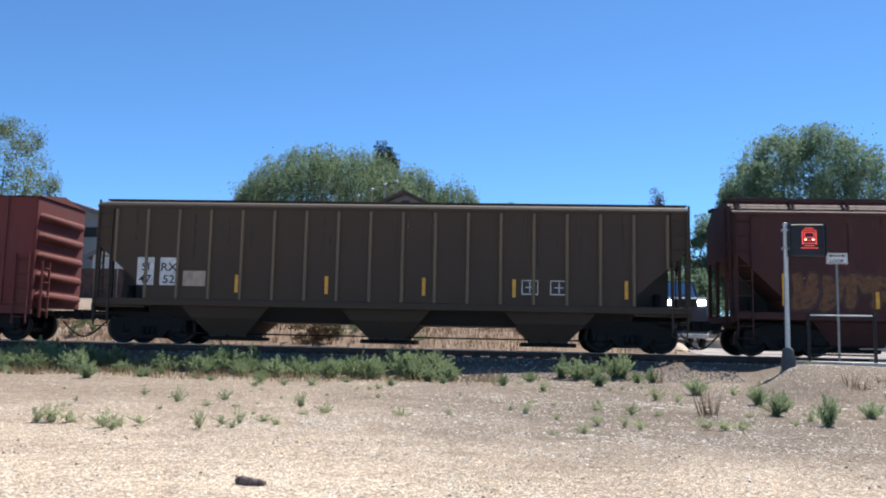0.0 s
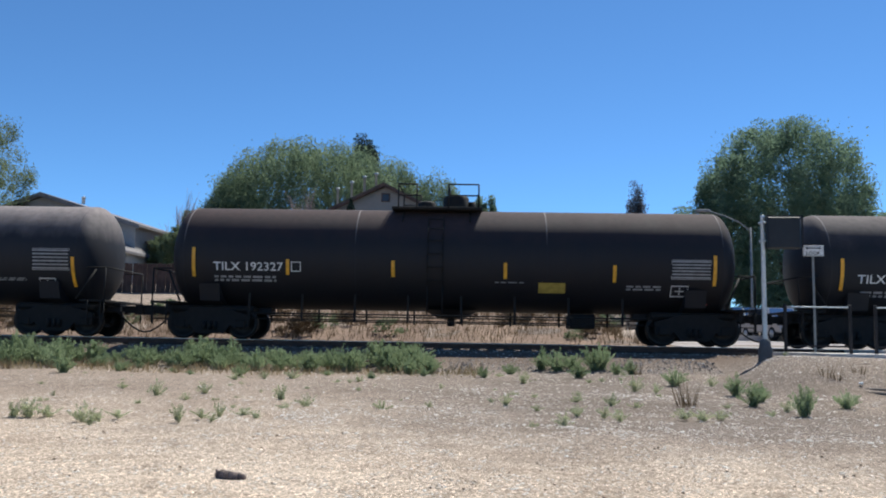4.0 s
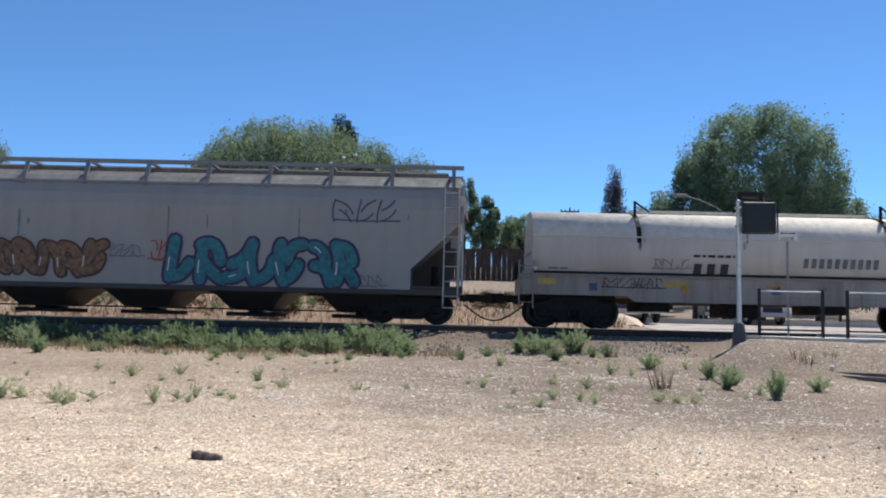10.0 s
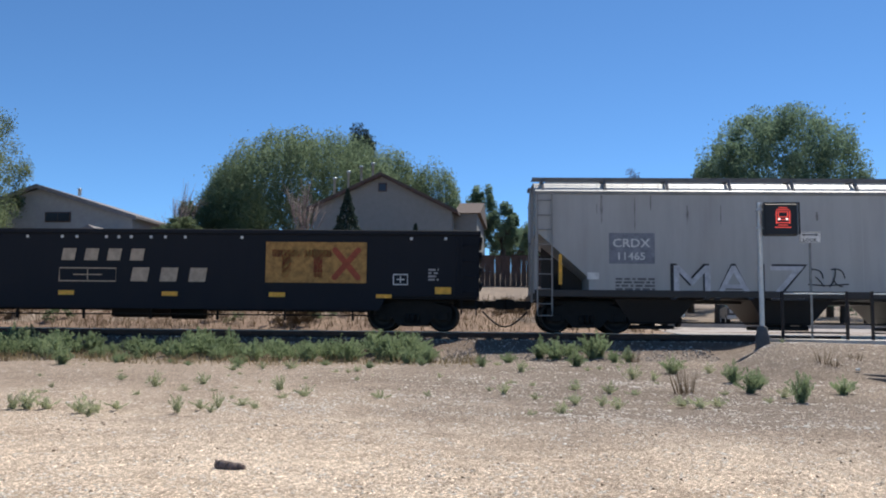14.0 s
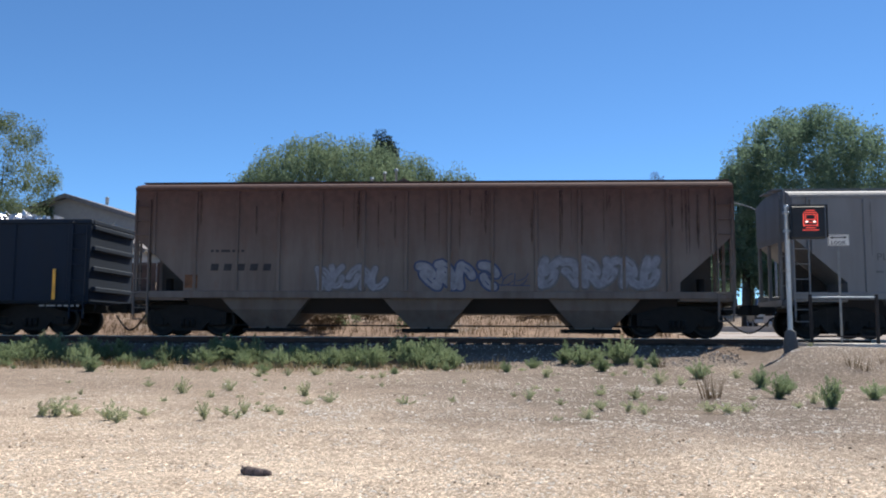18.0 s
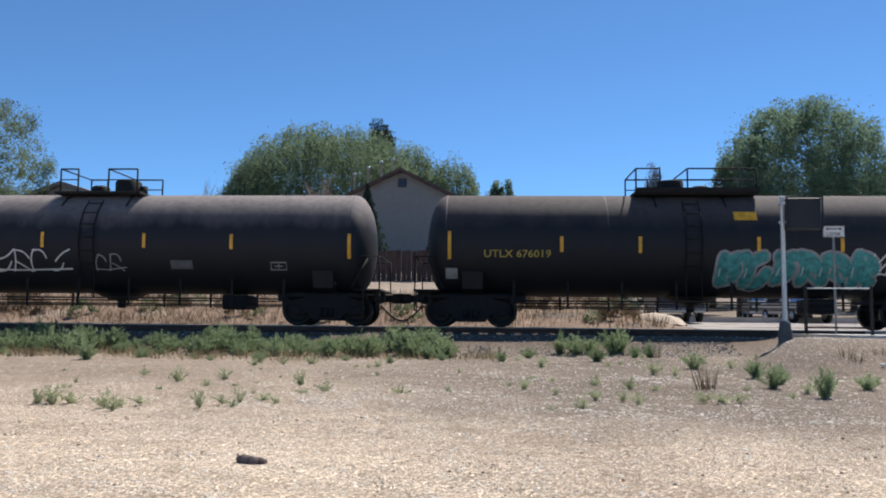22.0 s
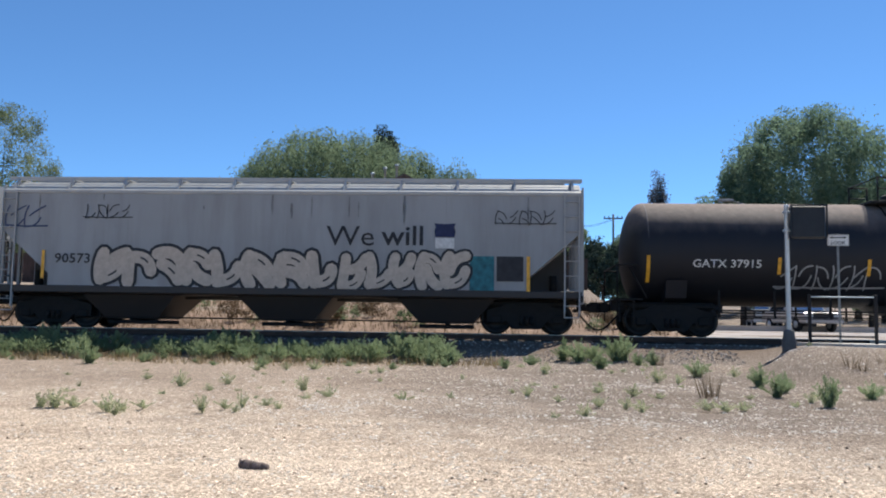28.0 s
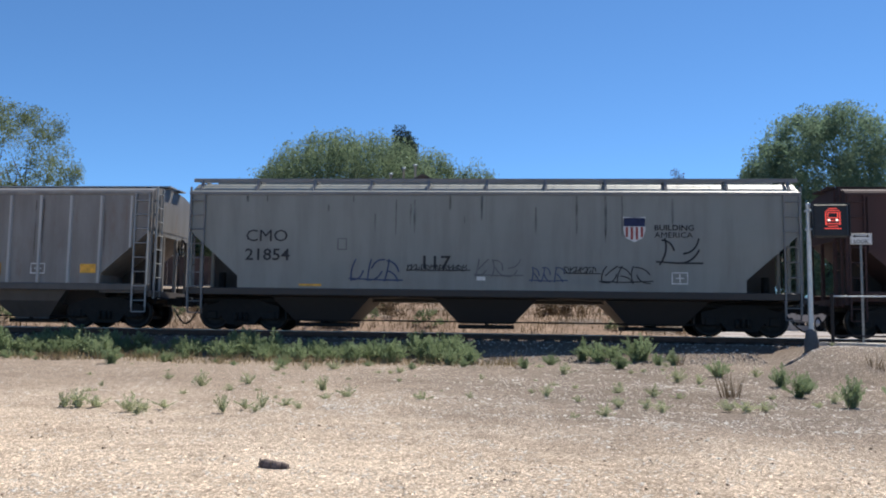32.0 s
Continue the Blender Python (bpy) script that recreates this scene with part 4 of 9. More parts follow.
def covered_well_car(n, x0, x1, ends, colour, label):
    """Low grey deck with fish-belly sides, carrying a long low cover and a taller cover at the end."""
    c = car_thing(n, x0, x1, "covered_flat_car", label, flat_side(1.50))
    ob, h = c["ob"], c["half"]
    for s in (-1, 1):
        part("side_girder", Geo().prism([(-h - 0.3, 1.45), (-h - 0.3, 0.98), (-h + 2.4, 0.98), (-h + 3.4, 0.22), (h - 3.4, 0.22), (h - 2.4, 0.98), (h + 0.3, 0.98), (h + 0.3, 1.45)], "y", s * 1.44 - 0.05, s * 1.44 + 0.05), colour, ob)
    part("deck", Geo().box(-h - 0.3, h + 0.3, -1.38, 1.38, 1.0, 1.40), colour, ob)
    part("side_flange", Geo().box(-h - 0.3, h + 0.3, -1.55, -1.495, 1.36, 1.45, 0.01), colour, ob)
    part("long_cover", Geo().box(-h + 2.35, h - 2.35, -1.46, 1.46, 1.45, 2.68, 0.05), colour, ob)
    for s in (-1, 1):
        xa, xb = sorted((s * (h - 2.33), s * h))
        ec = part("end_cover", Geo().prism([(-1.47, 1.45), (-1.47, 3.38), (-1.35, 3.46), (1.35, 3.46), (1.47, 3.38), (1.47, 1.45)], "x", xa, xb), colour, ob)
        for k in range(3):
            part("end_batten", Geo().box(s * (h + 0.02) - 0.02, s * (h + 0.02) + 0.02, -1.4, 1.4, 1.7 + 0.6 * k, 1.76 + 0.6 * k), colour, ec)
        part("end_rail", Geo().path([(s * (h + 0.28), -1.4, 1.45), (s * (h + 0.28), -1.4, 2.35), (s * (h + 0.28), 1.4, 2.35), (s * (h + 0.28), 1.4, 1.45)], 0.03), M_STEEL, ob)
        truck(c, s * (h - 1.3))
    for k in range(9):
        x = -h + 3.1 + k * (2 * h - 6.2) / 8
        part("seam", Geo().box(x - 0.02, x + 0.02, -1.475, -1.458, 1.5, 2.62), colour, ob)
    part("roof_bracket", Geo().path([(x, 0, z) for x, z in ((-h + 9.7, 2.66), (-h + 9.85, 3.12), (-h + 10.6, 3.12), (-h + 10.75, 2.66))], 0.09, 8).box(-h + 9.8, -h + 10.65, -0.14, 0.14, 3.06, 3.2, 0.03), colour, ob)
    couplers(c, ends)
    return c


def boxcar(n, x0, x1, ends, colour, label):
    c = car_thing(n, x0, x1, "boxcar", label, flat_side(1.525))
    ob, h = c["ob"], c["half"]
    part("body", Geo().box(-h, h, -1.5, 1.5, 1.05, 4.35, 0.03), colour, ob)
    part("roof", Geo().prism([(-1.54, 4.36), (0, 4.58), (1.54, 4.36)], "x", -h - 0.04, h + 0.04), colour, ob)
    part("side_door", Geo().box(-1.6, 1.6, -1.57, -1.51, 1.15, 4.2, 0.02), colour, ob)
    for s in (-1, 1):
        for k in range(5):
            z = 1.35 + 0.6 * k
            part("end_corrugation", Geo().revolve([(-1.35, 0.05), (-1.25, 0.14), (1.25, 0.14), (1.35, 0.05)], 12, "y", (s * (h + 0.0), 0, z)), colour, ob)
        for k in range(6):
            x = s * (2.2 + k * (h - 2.6) / 5.5)
            part("side_post", Geo().box(x - 0.05, x + 0.05, -1.545, -1.503, 1.1, 4.3), colour, ob)
        part("side_ladder", kept(("box_ladder", colour.name), lambda: ladder_geo(0.5, 2.6)), colour, ob, at=pose(s * (h - 0.3), -1.58, 0))
        part("end_ladder", kept(("box_end_ladder", colour.name), lambda: ladder_geo(0.7, 2.4)), colour, ob, at=pose(s * (h + 0.2), -1.15, 0, 0, 0, 90))
        truck(c, s * (h - 1.7))
    part("side_sill", Geo().box(-h, h, -1.48, -1.40, 0.80, 1.06, 0.01), colour, ob)
    couplers(c, ends)
    return c


# ---- lettering and spray paint on the cars ----
def project(c, pts, proud=0.006):
    return [(x, c["surface"](z) - proud, z) for x, z in pts]


def rect(c, x0, z0, x1, z1, colour, proud=0.007, name="panel"):
    n = max(1, int((z1 - z0) / 0.12))
    proud = 0.026 if colour == "amber" else proud
    g, pts = Geo(), []
    for k in range(n + 1):
        z = z0 + (z1 - z0) * k / n
        pts += [(x0, z), (x1, z)]
    g.add(project(c, pts, proud), [(2 * k, 2 * k + 1, 2 * k + 3, 2 * k + 2) for k in range(n)])
    nm = {"amber": "reflective_strip"}.get(colour, name)
    return part(nm, g, PAINT[colour], c["ob"])


def ribbon(c, g, pts, width, proud):
    """One brush line with round ends, laid on the car's side."""
    w, n = width / 2, len(pts)
    left, right, ang = [], [], []
    for k, (x, z) in enumerate(pts):
        (ax, az), (bx, bz) = pts[max(0, k - 1)], pts[min(n - 1, k + 1)]
        d = math.hypot(bx - ax, bz - az) or 1e-6
        ux, uz = (bx - ax) / d, (bz - az) / d
        left.append((x - uz * w, z + ux * w))
        right.append((x + uz * w, z - ux * w))
        ang.append(math.atan2(uz, ux))
    q = []
    for a, b in zip(left, right):
        q += [a, b]
    fs = [(2 * k, 2 * k + 1, 2 * k + 3, 2 * k + 2) for k in range(n - 1)]
    for k, turn, ends in ((0, 1, (0, 1)), (n - 1, -1, (2 * n - 1, 2 * n - 2))):
        x, z = pts[k]
        base = ang[k] + turn * math.pi / 2
        o = len(q)
        q += [(x + w * math.cos(base + a), z + w * math.sin(base + a)) for a in (0.785, 1.571, 2.356)]
        fs.append((ends[0], o, o + 1, o + 2, ends[1]))
    g.add(project(c, q, proud), fs)


def strokes(c, lines, width, colour, name, proud, under=None):
    """Flat brush lines along polylines of (x, z)."""
    g = Geo()
    for k, pts in enumerate(lines):
        ribbon(c, g, pts, width, proud + 0.0007 * k)
    return part(name, g, PAINT[colour], under or c["ob"])


def outline(c, x0, z0, x1, z1, colour):
    strokes(c, [[(x0, z0), (x1, z0), (x1, z1), (x0, z1), (x0, z0)]], 0.035, colour, "stencil_box", 0.009)
    if x1 - x0 > 0.3:
        strokes(c, [[(x0 + (x1 - x0) * 0.25, (z0 + z1) / 2), (x0 + (x1 - x0) * 0.75, (z0 + z1) / 2)], [((x0 + x1) / 2, z0 + 0.05), ((x0 + x1) / 2, z1 - 0.05)]], 0.03, colour, "stencil_mark", 0.009)


def ring(c, x, z, r, colour):
    strokes(c, [[(x + r * math.cos(a), z + r * math.sin(a)) for a in np.linspace(0, 2 * math.pi, 17)]], min(0.05, r * 0.8), colour, "painted_ring", 0.009)


def diamond(c, x, z, r, colour):
    g = Geo()
    y = c["surface"](z) - 0.03
    g.prism([(x - r, z), (x, z - r), (x + r, z), (x, z + r)], "y", y, y + 0.02)
    part("placard", g, PAINT[colour], c["ob"])
    strokes(c, [[(x - r * 0.4, z), (x + r * 0.4, z)]], r * 0.35, "black", "placard_mark", 0.036)


def bars(c, x0, z0, x1, z1, colour, n):
    """Small lettering as plain bars."""
    rnd = random.Random(int((x0 + 20) * 100))
    h = (z1 - z0) / n
    g = Geo()
    for k in range(n):
        x, zc = x0, z1 - h * (k + 0.5)
        while x < x1:
            w = min(rnd.uniform(0.08, 0.32), x1 - x + 0.02)
            hh = min(0.035, h * 0.3)
            g.add(project(c, [(x, zc - hh), (x + w, zc - hh), (x + w, zc + hh), (x, zc + hh)], 0.008), [(0, 1, 2, 3)])
            x += w + 0.06
    tagged(part("stencil_lines", g, PAINT[colour], c["ob"]), kind="stuff")


def blocks(c, x0, z0, x1, z1, colour, n):
    """A mark of leaning blocks."""
    w = (x1 - x0) / n
    for k in range(n):
        a, b = x0 + w * k, x0 + w * (k + 0.58)
        s = (z1 - z0) * 0.15
        part("painted_block", Geo().add(project(c, [(a, z0), (b, z0), (b + s, z1), (a + s, z1)], 0.008), [(0, 1, 2, 3)]), PAINT[colour], c["ob"])


def table(c, x0, z0, x1, z1, colour):
    outline_pts = [[(x0, z0), (x1, z0), (x1, z1), (x0, z1), (x0, z0)]]
    strokes(c, outline_pts, 0.025, colour, "data_panel_frame", 0.008)
    n = 6
    rows = strokes(c, [[(x0 + 0.03, z0 + (z1 - z0) * (k + 0.5) / n), (x1 - 0.04, z0 + (z1 - z0) * (k + 0.5) / n)] for k in range(n)], 0.045, colour, "data_panel_lines", 0.008)
    tagged(rows, kind="stuff")


def cross(c, x0, z0, x1, z1, colour):
    strokes(c, [[(x0, z0), (x1, z1)], [(x0, z1), ((x0 + x1) / 2, (z0 + z1) / 2), (x1, z0)]], 0.17, colour, "painted_mark", 0.012)


def shield(c, x0, z0, x1, z1):
    xm, w, h = (x0 + x1) / 2, (x1 - x0) / 2, z1 - z0
    out = [(xm, z0), (xm + w * 0.75, z0 + h * 0.16), (xm + w, z0 + h * 0.5), (xm + w * 0.9, z0 + h * 0.72), (xm + w, z1), (xm, z1 - h * 0.04), (xm - w, z1), (xm - w * 0.9, z0 + h * 0.72), (xm - w, z0 + h * 0.5), (xm - w * 0.75, z0 + h * 0.16)]
    part("shield_mark", Geo().add(project(c, out, 0.007), [tuple(range(10))]), PAINT["offwhite"], c["ob"])
    part("shield_band", Geo().add(project(c, [(xm - w * 0.92, z0 + h * 0.62), (xm + w * 0.92, z0 + h * 0.62), (xm + w * 0.95, z1 - 0.03), (xm - w * 0.95, z1 - 0.03)], 0.010), [(0, 1, 2, 3)]), PAINT["navy"], c["ob"])
    for k in range(4):
        x = xm - w * 0.66 + k * w * 0.44
        dz = h * (0.20 if k in (0, 3) else 0.10)
        part("shield_stripe", Geo().add(project(c, [(x - w * 0.11, z0 + dz), (x + w * 0.11, z0 + dz), (x + w * 0.11, z0 + h * 0.6), (x - w * 0.11, z0 + h * 0.6)], 0.010), [(0, 1, 2, 3)]), PAINT["redsign"], c["ob"])


def badge(c, x0, z0, x1, z1):
    """A dark shield above a pale panel."""
    xm, w, h, zm = (x0 + x1) / 2, (x1 - x0) / 2, (z1 - z0) * 0.55, z0 + (z1 - z0) * 0.45
    out = [(xm - w * 0.9, zm), (xm + w * 0.9, zm), (xm + w, zm + h * 0.45), (xm + w * 0.86, zm + h * 0.7), (xm + w, z1), (xm, z1 - h * 0.06), (xm - w, z1), (xm - w * 0.86, zm + h * 0.7), (xm - w, zm + h * 0.45)]
    part("shield_mark", Geo().add(project(c, out, 0.010), [tuple(range(9))]), PAINT["navy"], c["ob"])
    rect(c, xm - w * 0.9, z0, xm + w * 0.9, zm - 0.03, "offwhite", name="pale_panel")


def letters_mesh(body, bold=0.0):
    key = ("letters", body, bold)
    if key not in KEEP:
        cu = bpy.data.curves.new("letters", "FONT")
        cu.body, cu.size, cu.align_x, cu.align_y, cu.offset, cu.resolution_u = body, 1.0, "CENTER", "CENTER", bold, 2
        ob = new("letters", cu)
        bpy.context.view_layer.update()
        KEEP[key] = bpy.data.meshes.new_from_object(ob.evaluated_get(bpy.context.evaluated_depsgraph_get()))
        bpy.data.objects.remove(ob)
    return KEEP[key]


def text(c, body, x, z, height, colour, wide=None, bold=0.012, proud=0.010, name="lettering", tall=None):
    me = letters_mesh(body, 0.0 if set(body) & set("MW") and len(body) < 8 else bold).copy()
    co = [v.co.copy() for v in me.vertices]
    lo, hi = min(p.y for p in co), max(p.y for p in co)
    xs = [p.x for p in co]
    k = height / (hi - lo)
    kx = k * 1.13 if wide is None else wide / (max(xs) - min(xs))
    xm, ym = (max(xs) + min(xs)) / 2, (lo + hi) / 2
    for v, p in zip(me.vertices, co):
        zz = z + (p.y - ym) * k
        v.co = (x + (p.x - xm) * kx, c["surface"](zz) - proud, zz)
    me.materials.clear()
    me.materials.append(PAINT[colour])
    return part(name, me, PAINT[colour], c["ob"])


def fat(c, body, x, z, height, wide, fill, edge):
    """Fat outlined sprayed letters."""
    text(c, body, x, z, height * 1.10, edge, wide * 1.05, 0.075, 0.008, "sprayed_outline")
    text(c, body, x, z, height * 0.98, fill, wide * 1.0, 0.045, 0.013, "sprayed_letters")


def bend(a, b, bow, n=6):
    """A bowed line from a to b."""
    (ax, az), (bx, bz) = a, b
    return [(ax + (bx - ax) * u - (bz - az) * bow * 4 * u * (1 - u), az + (bz - az) * u + (bx - ax) * bow * 4 * u * (1 - u)) for u in (k / n for k in range(n + 1))]


def glyph(rnd):
    """An abstract stem with a hook and a leg in a unit box; it spells nothing."""
    x = rnd.uniform(0.08, 0.28)
    up = rnd.random() < 0.5
    stem = bend((x, 0.0), (x + rnd.uniform(-0.1, 0.2), 1.0), rnd.uniform(-0.16, 0.16))
    hook = bend((x, 0.95 if up else 0.05), (rnd.uniform(0.75, 1.0), rnd.uniform(0.35, 0.6)), rnd.uniform(0.12, 0.3) * (1 if up else -1))
    leg = bend((x + 0.15, rnd.uniform(0.4, 0.6)), (rnd.uniform(0.8, 1.05), 0.0 if up else 1.0), rnd.uniform(-0.2, 0.2))
    out = [stem, hook, leg]
    if rnd.random() < 0.25:
        out.pop(rnd.choice((0, 2)))
    return out


DULL = ("rustorange", "brown", "greypaint", "blackpaint", "ochre", "greywhite", "cream")


def mural(c, x0, z0, x1, z1, fill, edge, seed, n, rim=1.5):
    """A sprayed mural of fat interlocked forms: outline, fill and shine."""
    rnd = random.Random(seed)
    w, h = (x1 - x0) / n, z1 - z0
    t = min(w * 0.40, h * 0.36)
    for k in range(n):
        lean = rnd.uniform(-0.16, 0.16)
        dz, sc = rnd.uniform(-0.05, 0.05), rnd.uniform(0.9, 1.08)
        lines = [[(x0 + w * (k + 0.5 + (px - 0.5) * 0.98 + lean * (pz - 0.5)), z0 + h * (0.5 + (pz - 0.5) * 0.74 * sc + dz)) for px, pz in pl] for pl in glyph(rnd)]
        up = 0.0002 * (k % 2)
        form = strokes(c, lines, t * 1.0, fill, "sprayed_form", 0.016 + up)
        strokes(c, lines, t * rim, edge, "outline", 0.010 + up, form)
        if fill not in DULL:
            pl = lines[0]
            strokes(c, [[(px - t * 0.22, pz + t * 0.05) for px, pz in pl[1:4]]], t * 0.12, "greywhite", "highlight", 0.021, form)
        elif len(lines) > 1:
            strokes(c, [lines[1][2:5]], t * 0.14, edge, "inner_line", 0.021, form)


def tag(c, x0, z0, x1, z1, colour, seed):
    """A thin sprayed signature that cannot be read."""
    rnd = random.Random(seed * 7)
    n = max(2, int((x1 - x0) / (0.75 * (z1 - z0))))
    w, h = (x1 - x0) / n, z1 - z0
    wide = max(0.025, h * 0.07)
    for k in range(n):
        lines = [[(x0 + w * (k + 0.5 + (px - 0.5) * 1.1) + 0.1 * h * (pz - 0.5), z0 + h * pz) for px, pz in pl] for pl in glyph(rnd)]
        strokes(c, lines, wide, colour, "sprayed_tag", 0.010)
    strokes(c, [[(x0, z0 + h * 0.1), ((x0 + x1) / 2, z0 + h * 0.05), (x1 + 0.1, z0 + h * rnd.uniform(0, 0.25))]], wide, colour, "sprayed_underline", 0.013)


def stain_material(name, base, cover):
    """A thin see-through stain, patchy along its run."""
    m, n, l, b = nodes_of(name, 0.9)
    b.inputs["Base Color"].default_value = (*base, 1)
    l.new(ramp(n, l, noise_node(n, l, 3.0, (6.0, 1.0, 1.0), detail=6), 0.30, 0.68, (0, 0, 0, 1), (cover, cover, cover, 1)), b.inputs["Alpha"])
    return m


STAIN = {"rust": stain_material("run_down_rust", (0.075, 0.036, 0.023), 0.62), "soot": stain_material("run_down_soot", (0.035, 0.031, 0.029), 0.6), "dust": stain_material("run_down_dust", (0.14, 0.11, 0.085), 0.5)}


def stains(c, seed, count, top, kind, longest=1.6, spots=None):
    """Streaks that run down the side from the top edge, each with its own width and length."""
    rnd = random.Random(seed)
    for k in range(count):
        x = rnd.choice(spots) + rnd.gauss(0, 0.12) if spots else rnd.uniform(-c["half"] + 0.9, c["half"] - 0.9)
        w, run = rnd.uniform(0.018, 0.06), longest * rnd.uniform(0.2, 1.0) ** 1.3
        head = top - (rnd.uniform(0, 0.7) * (longest - run) if rnd.random() < 0.5 else 0)
        pts = []
        for j in range(7):
            u = j / 6
            half = w * (1 - u) ** 0.6 * (0.45 + 1.1 * u) * rnd.uniform(0.7, 1.2) + 0.004
            pts += [(x - half, head - run * u), (x + half, head - run * u)]
        g = Geo().add(project(c, pts, 0.0035), [(2 * j, 2 * j + 1, 2 * j + 3, 2 * j + 2) for j in range(6)])
        part(kind + "_streak", g, STAIN[kind], c["ob"])


def marks_0(c):
    rect(c, 6.3, 1.4, 6.9, 1.9, "offwhite")


def marks_1(c):
    rect(c, -7.41, 1.72, -6.9, 2.54, "offwhite")
    rect(c, -6.72, 1.72, -6.19, 2.54, "offwhite")
    text(c, "SI", -7.16, 2.26, 0.24, "black")
    text(c, "RX", -6.44, 2.26, 0.24, "black")
    text(c, "47", -7.16, 1.9, 0.24, "black")
    text(c, "52", -6.44, 1.9, 0.24, "black")
    rect(c, -6.02, 1.71, -5.34, 2.16, "tan")
    rect(c, -4.45, 1.54, -4.35, 2.06, "amber")
    rect(c, -1.78, 1.54, -1.68, 2.06, "amber")
    rect(c, 1.07, 1.54, 1.17, 2.06, "amber")
    rect(c, 3.68, 1.54, 3.78, 2.06, "amber")
    rect(c, 6.88, 1.54, 6.98, 2.06, "amber")
    outline(c, 3.96, 1.64, 4.41, 2.03, "offwhite")
    outline(c, 4.78, 1.64, 5.26, 2.03, "offwhite")


def marks_2(c):
    text(c, "532", -5.98, 2.13, 0.23, "offwhite")
    rect(c, -6.66, 1.43, -6.56, 2.35, "amber")
    rect(c, -4.09, 1.4, -3.99, 1.87, "amber")
    rect(c, -1.51, 1.4, -1.41, 1.87, "amber")
    rect(c, 0.69, 1.4, 0.79, 1.87, "amber")
    rect(c, 3.5, 1.4, 3.6, 1.87, "amber")
    rect(c, 5.58, 1.32, 5.68, 2.27, "amber")
    outline(c, 4.32, 1.51, 4.77, 1.82, "offwhite")
    mural(c, -6.43, 1.36, -2, 2.33, "rustorange", "brown", 11, 6)
    mural(c, 0.61, 1.32, 6.29, 2.3, "rustorange", "brown", 12, 7)


def marks_3(c):
    rect(c, -7.07, 1.51, -6.38, 2.38, "greypaint")
    rect(c, -6.12, 1.51, -5.5, 2.38, "greypaint")
    text(c, "IT", -6.69, 2.17, 0.25, "offwhite")
    text(c, "FX", -5.82, 2.17, 0.25, "offwhite")
    text(c, "635", -6.72, 1.71, 0.25, "black")
    ring(c, -3.72, 1.84, 0.29, "offwhite")
    ring(c, -3.81, 1.91, 0.04, "offwhite")
    ring(c, -3.62, 1.91, 0.04, "offwhite")
    rect(c, -7.2, 1.17, -7.1, 2.19, "amber")
    rect(c, -4.18, 1.16, -4.08, 1.65, "amber")
    rect(c, -1.74, 1.16, -1.64, 1.62, "amber")
    rect(c, 1.13, 1.13, 1.23, 1.59, "amber")
    rect(c, 3.88, 1.1, 3.98, 1.56, "amber")
    rect(c, 6.81, 1.13, 6.91, 2.04, "amber")
    mural(c, -2.91, 1.13, 0.35, 2.09, "brown", "black", 13, 6)
    mural(c, 1.3, 0.98, 4.26, 1.94, "brown", "black", 14, 5)
    rect(c, 4.41, 1.56, 4.78, 1.68, "offwhite")


def marks_4(c):
    text(c, "TILX 190681", -6.14, 2.09, 0.25, "offwhite")
    rect(c, -7.61, 1.6, -7.51, 2.37, "amber")
    rect(c, -4.49, 1.89, -4.39, 2.37, "amber")
    rect(c, -1.92, 1.89, -1.82, 2.37, "amber")
    rect(c, 0.57, 1.89, 0.67, 2.37, "amber")
    rect(c, 4.26, 1.85, 4.36, 2.37, "amber")
    rect(c, 7.52, 1.46, 7.62, 2.33, "amber")
    bars(c, -7.02, 1.64, -5.05, 1.85, "dimwhite", 2)
    outline(c, -4.86, 1.98, -4.59, 2.24, "offwhite")
    rect(c, 3.35, 1.95, 4.14, 2.25, "offwhite")
    table(c, 6.35, 1.95, 7.46, 2.57, "dimwhite")
    outline(c, 6.52, 1.4, 6.99, 1.7, "offwhite")
    bars(c, 0.79, 1.67, 1.65, 1.72, "dimwhite", 1)
    bars(c, 5.12, 1.62, 6.1, 1.72, "dimwhite", 2)


def marks_5(c):
    text(c, "TILX 192327", -5.93, 2.13, 0.25, "offwhite")
    rect(c, -7.59, 1.82, -7.49, 2.67, "amber")
    rect(c, -4.81, 1.9, -4.71, 2.35, "amber")
    rect(c, -1.72, 1.88, -1.62, 2.35, "amber")
    rect(c, 1.54, 1.87, 1.64, 2.33, "amber")
    rect(c, 4.69, 1.82, 4.79, 2.3, "amber")
    rect(c, 7.55, 1.75, 7.65, 2.62, "amber")
    bars(c, -6.94, 1.68, -5.13, 1.88, "dimwhite", 2)
    outline(c, -4.65, 2.01, -4.39, 2.27, "offwhite")
    rect(c, 2.56, 1.49, 3.34, 1.78, "dullyellow")
    table(c, 6.37, 1.94, 7.5, 2.48, "dimwhite")
    outline(c, 6.39, 1.45, 6.87, 1.74, "offwhite")
    diamond(c, 7.38, 1.24, 0.14, "redsign")
    bars(c, 1.29, 1.75, 2.11, 1.8, "dimwhite", 1)
    bars(c, 5.1, 1.59, 6.07, 1.75, "dimwhite", 2)


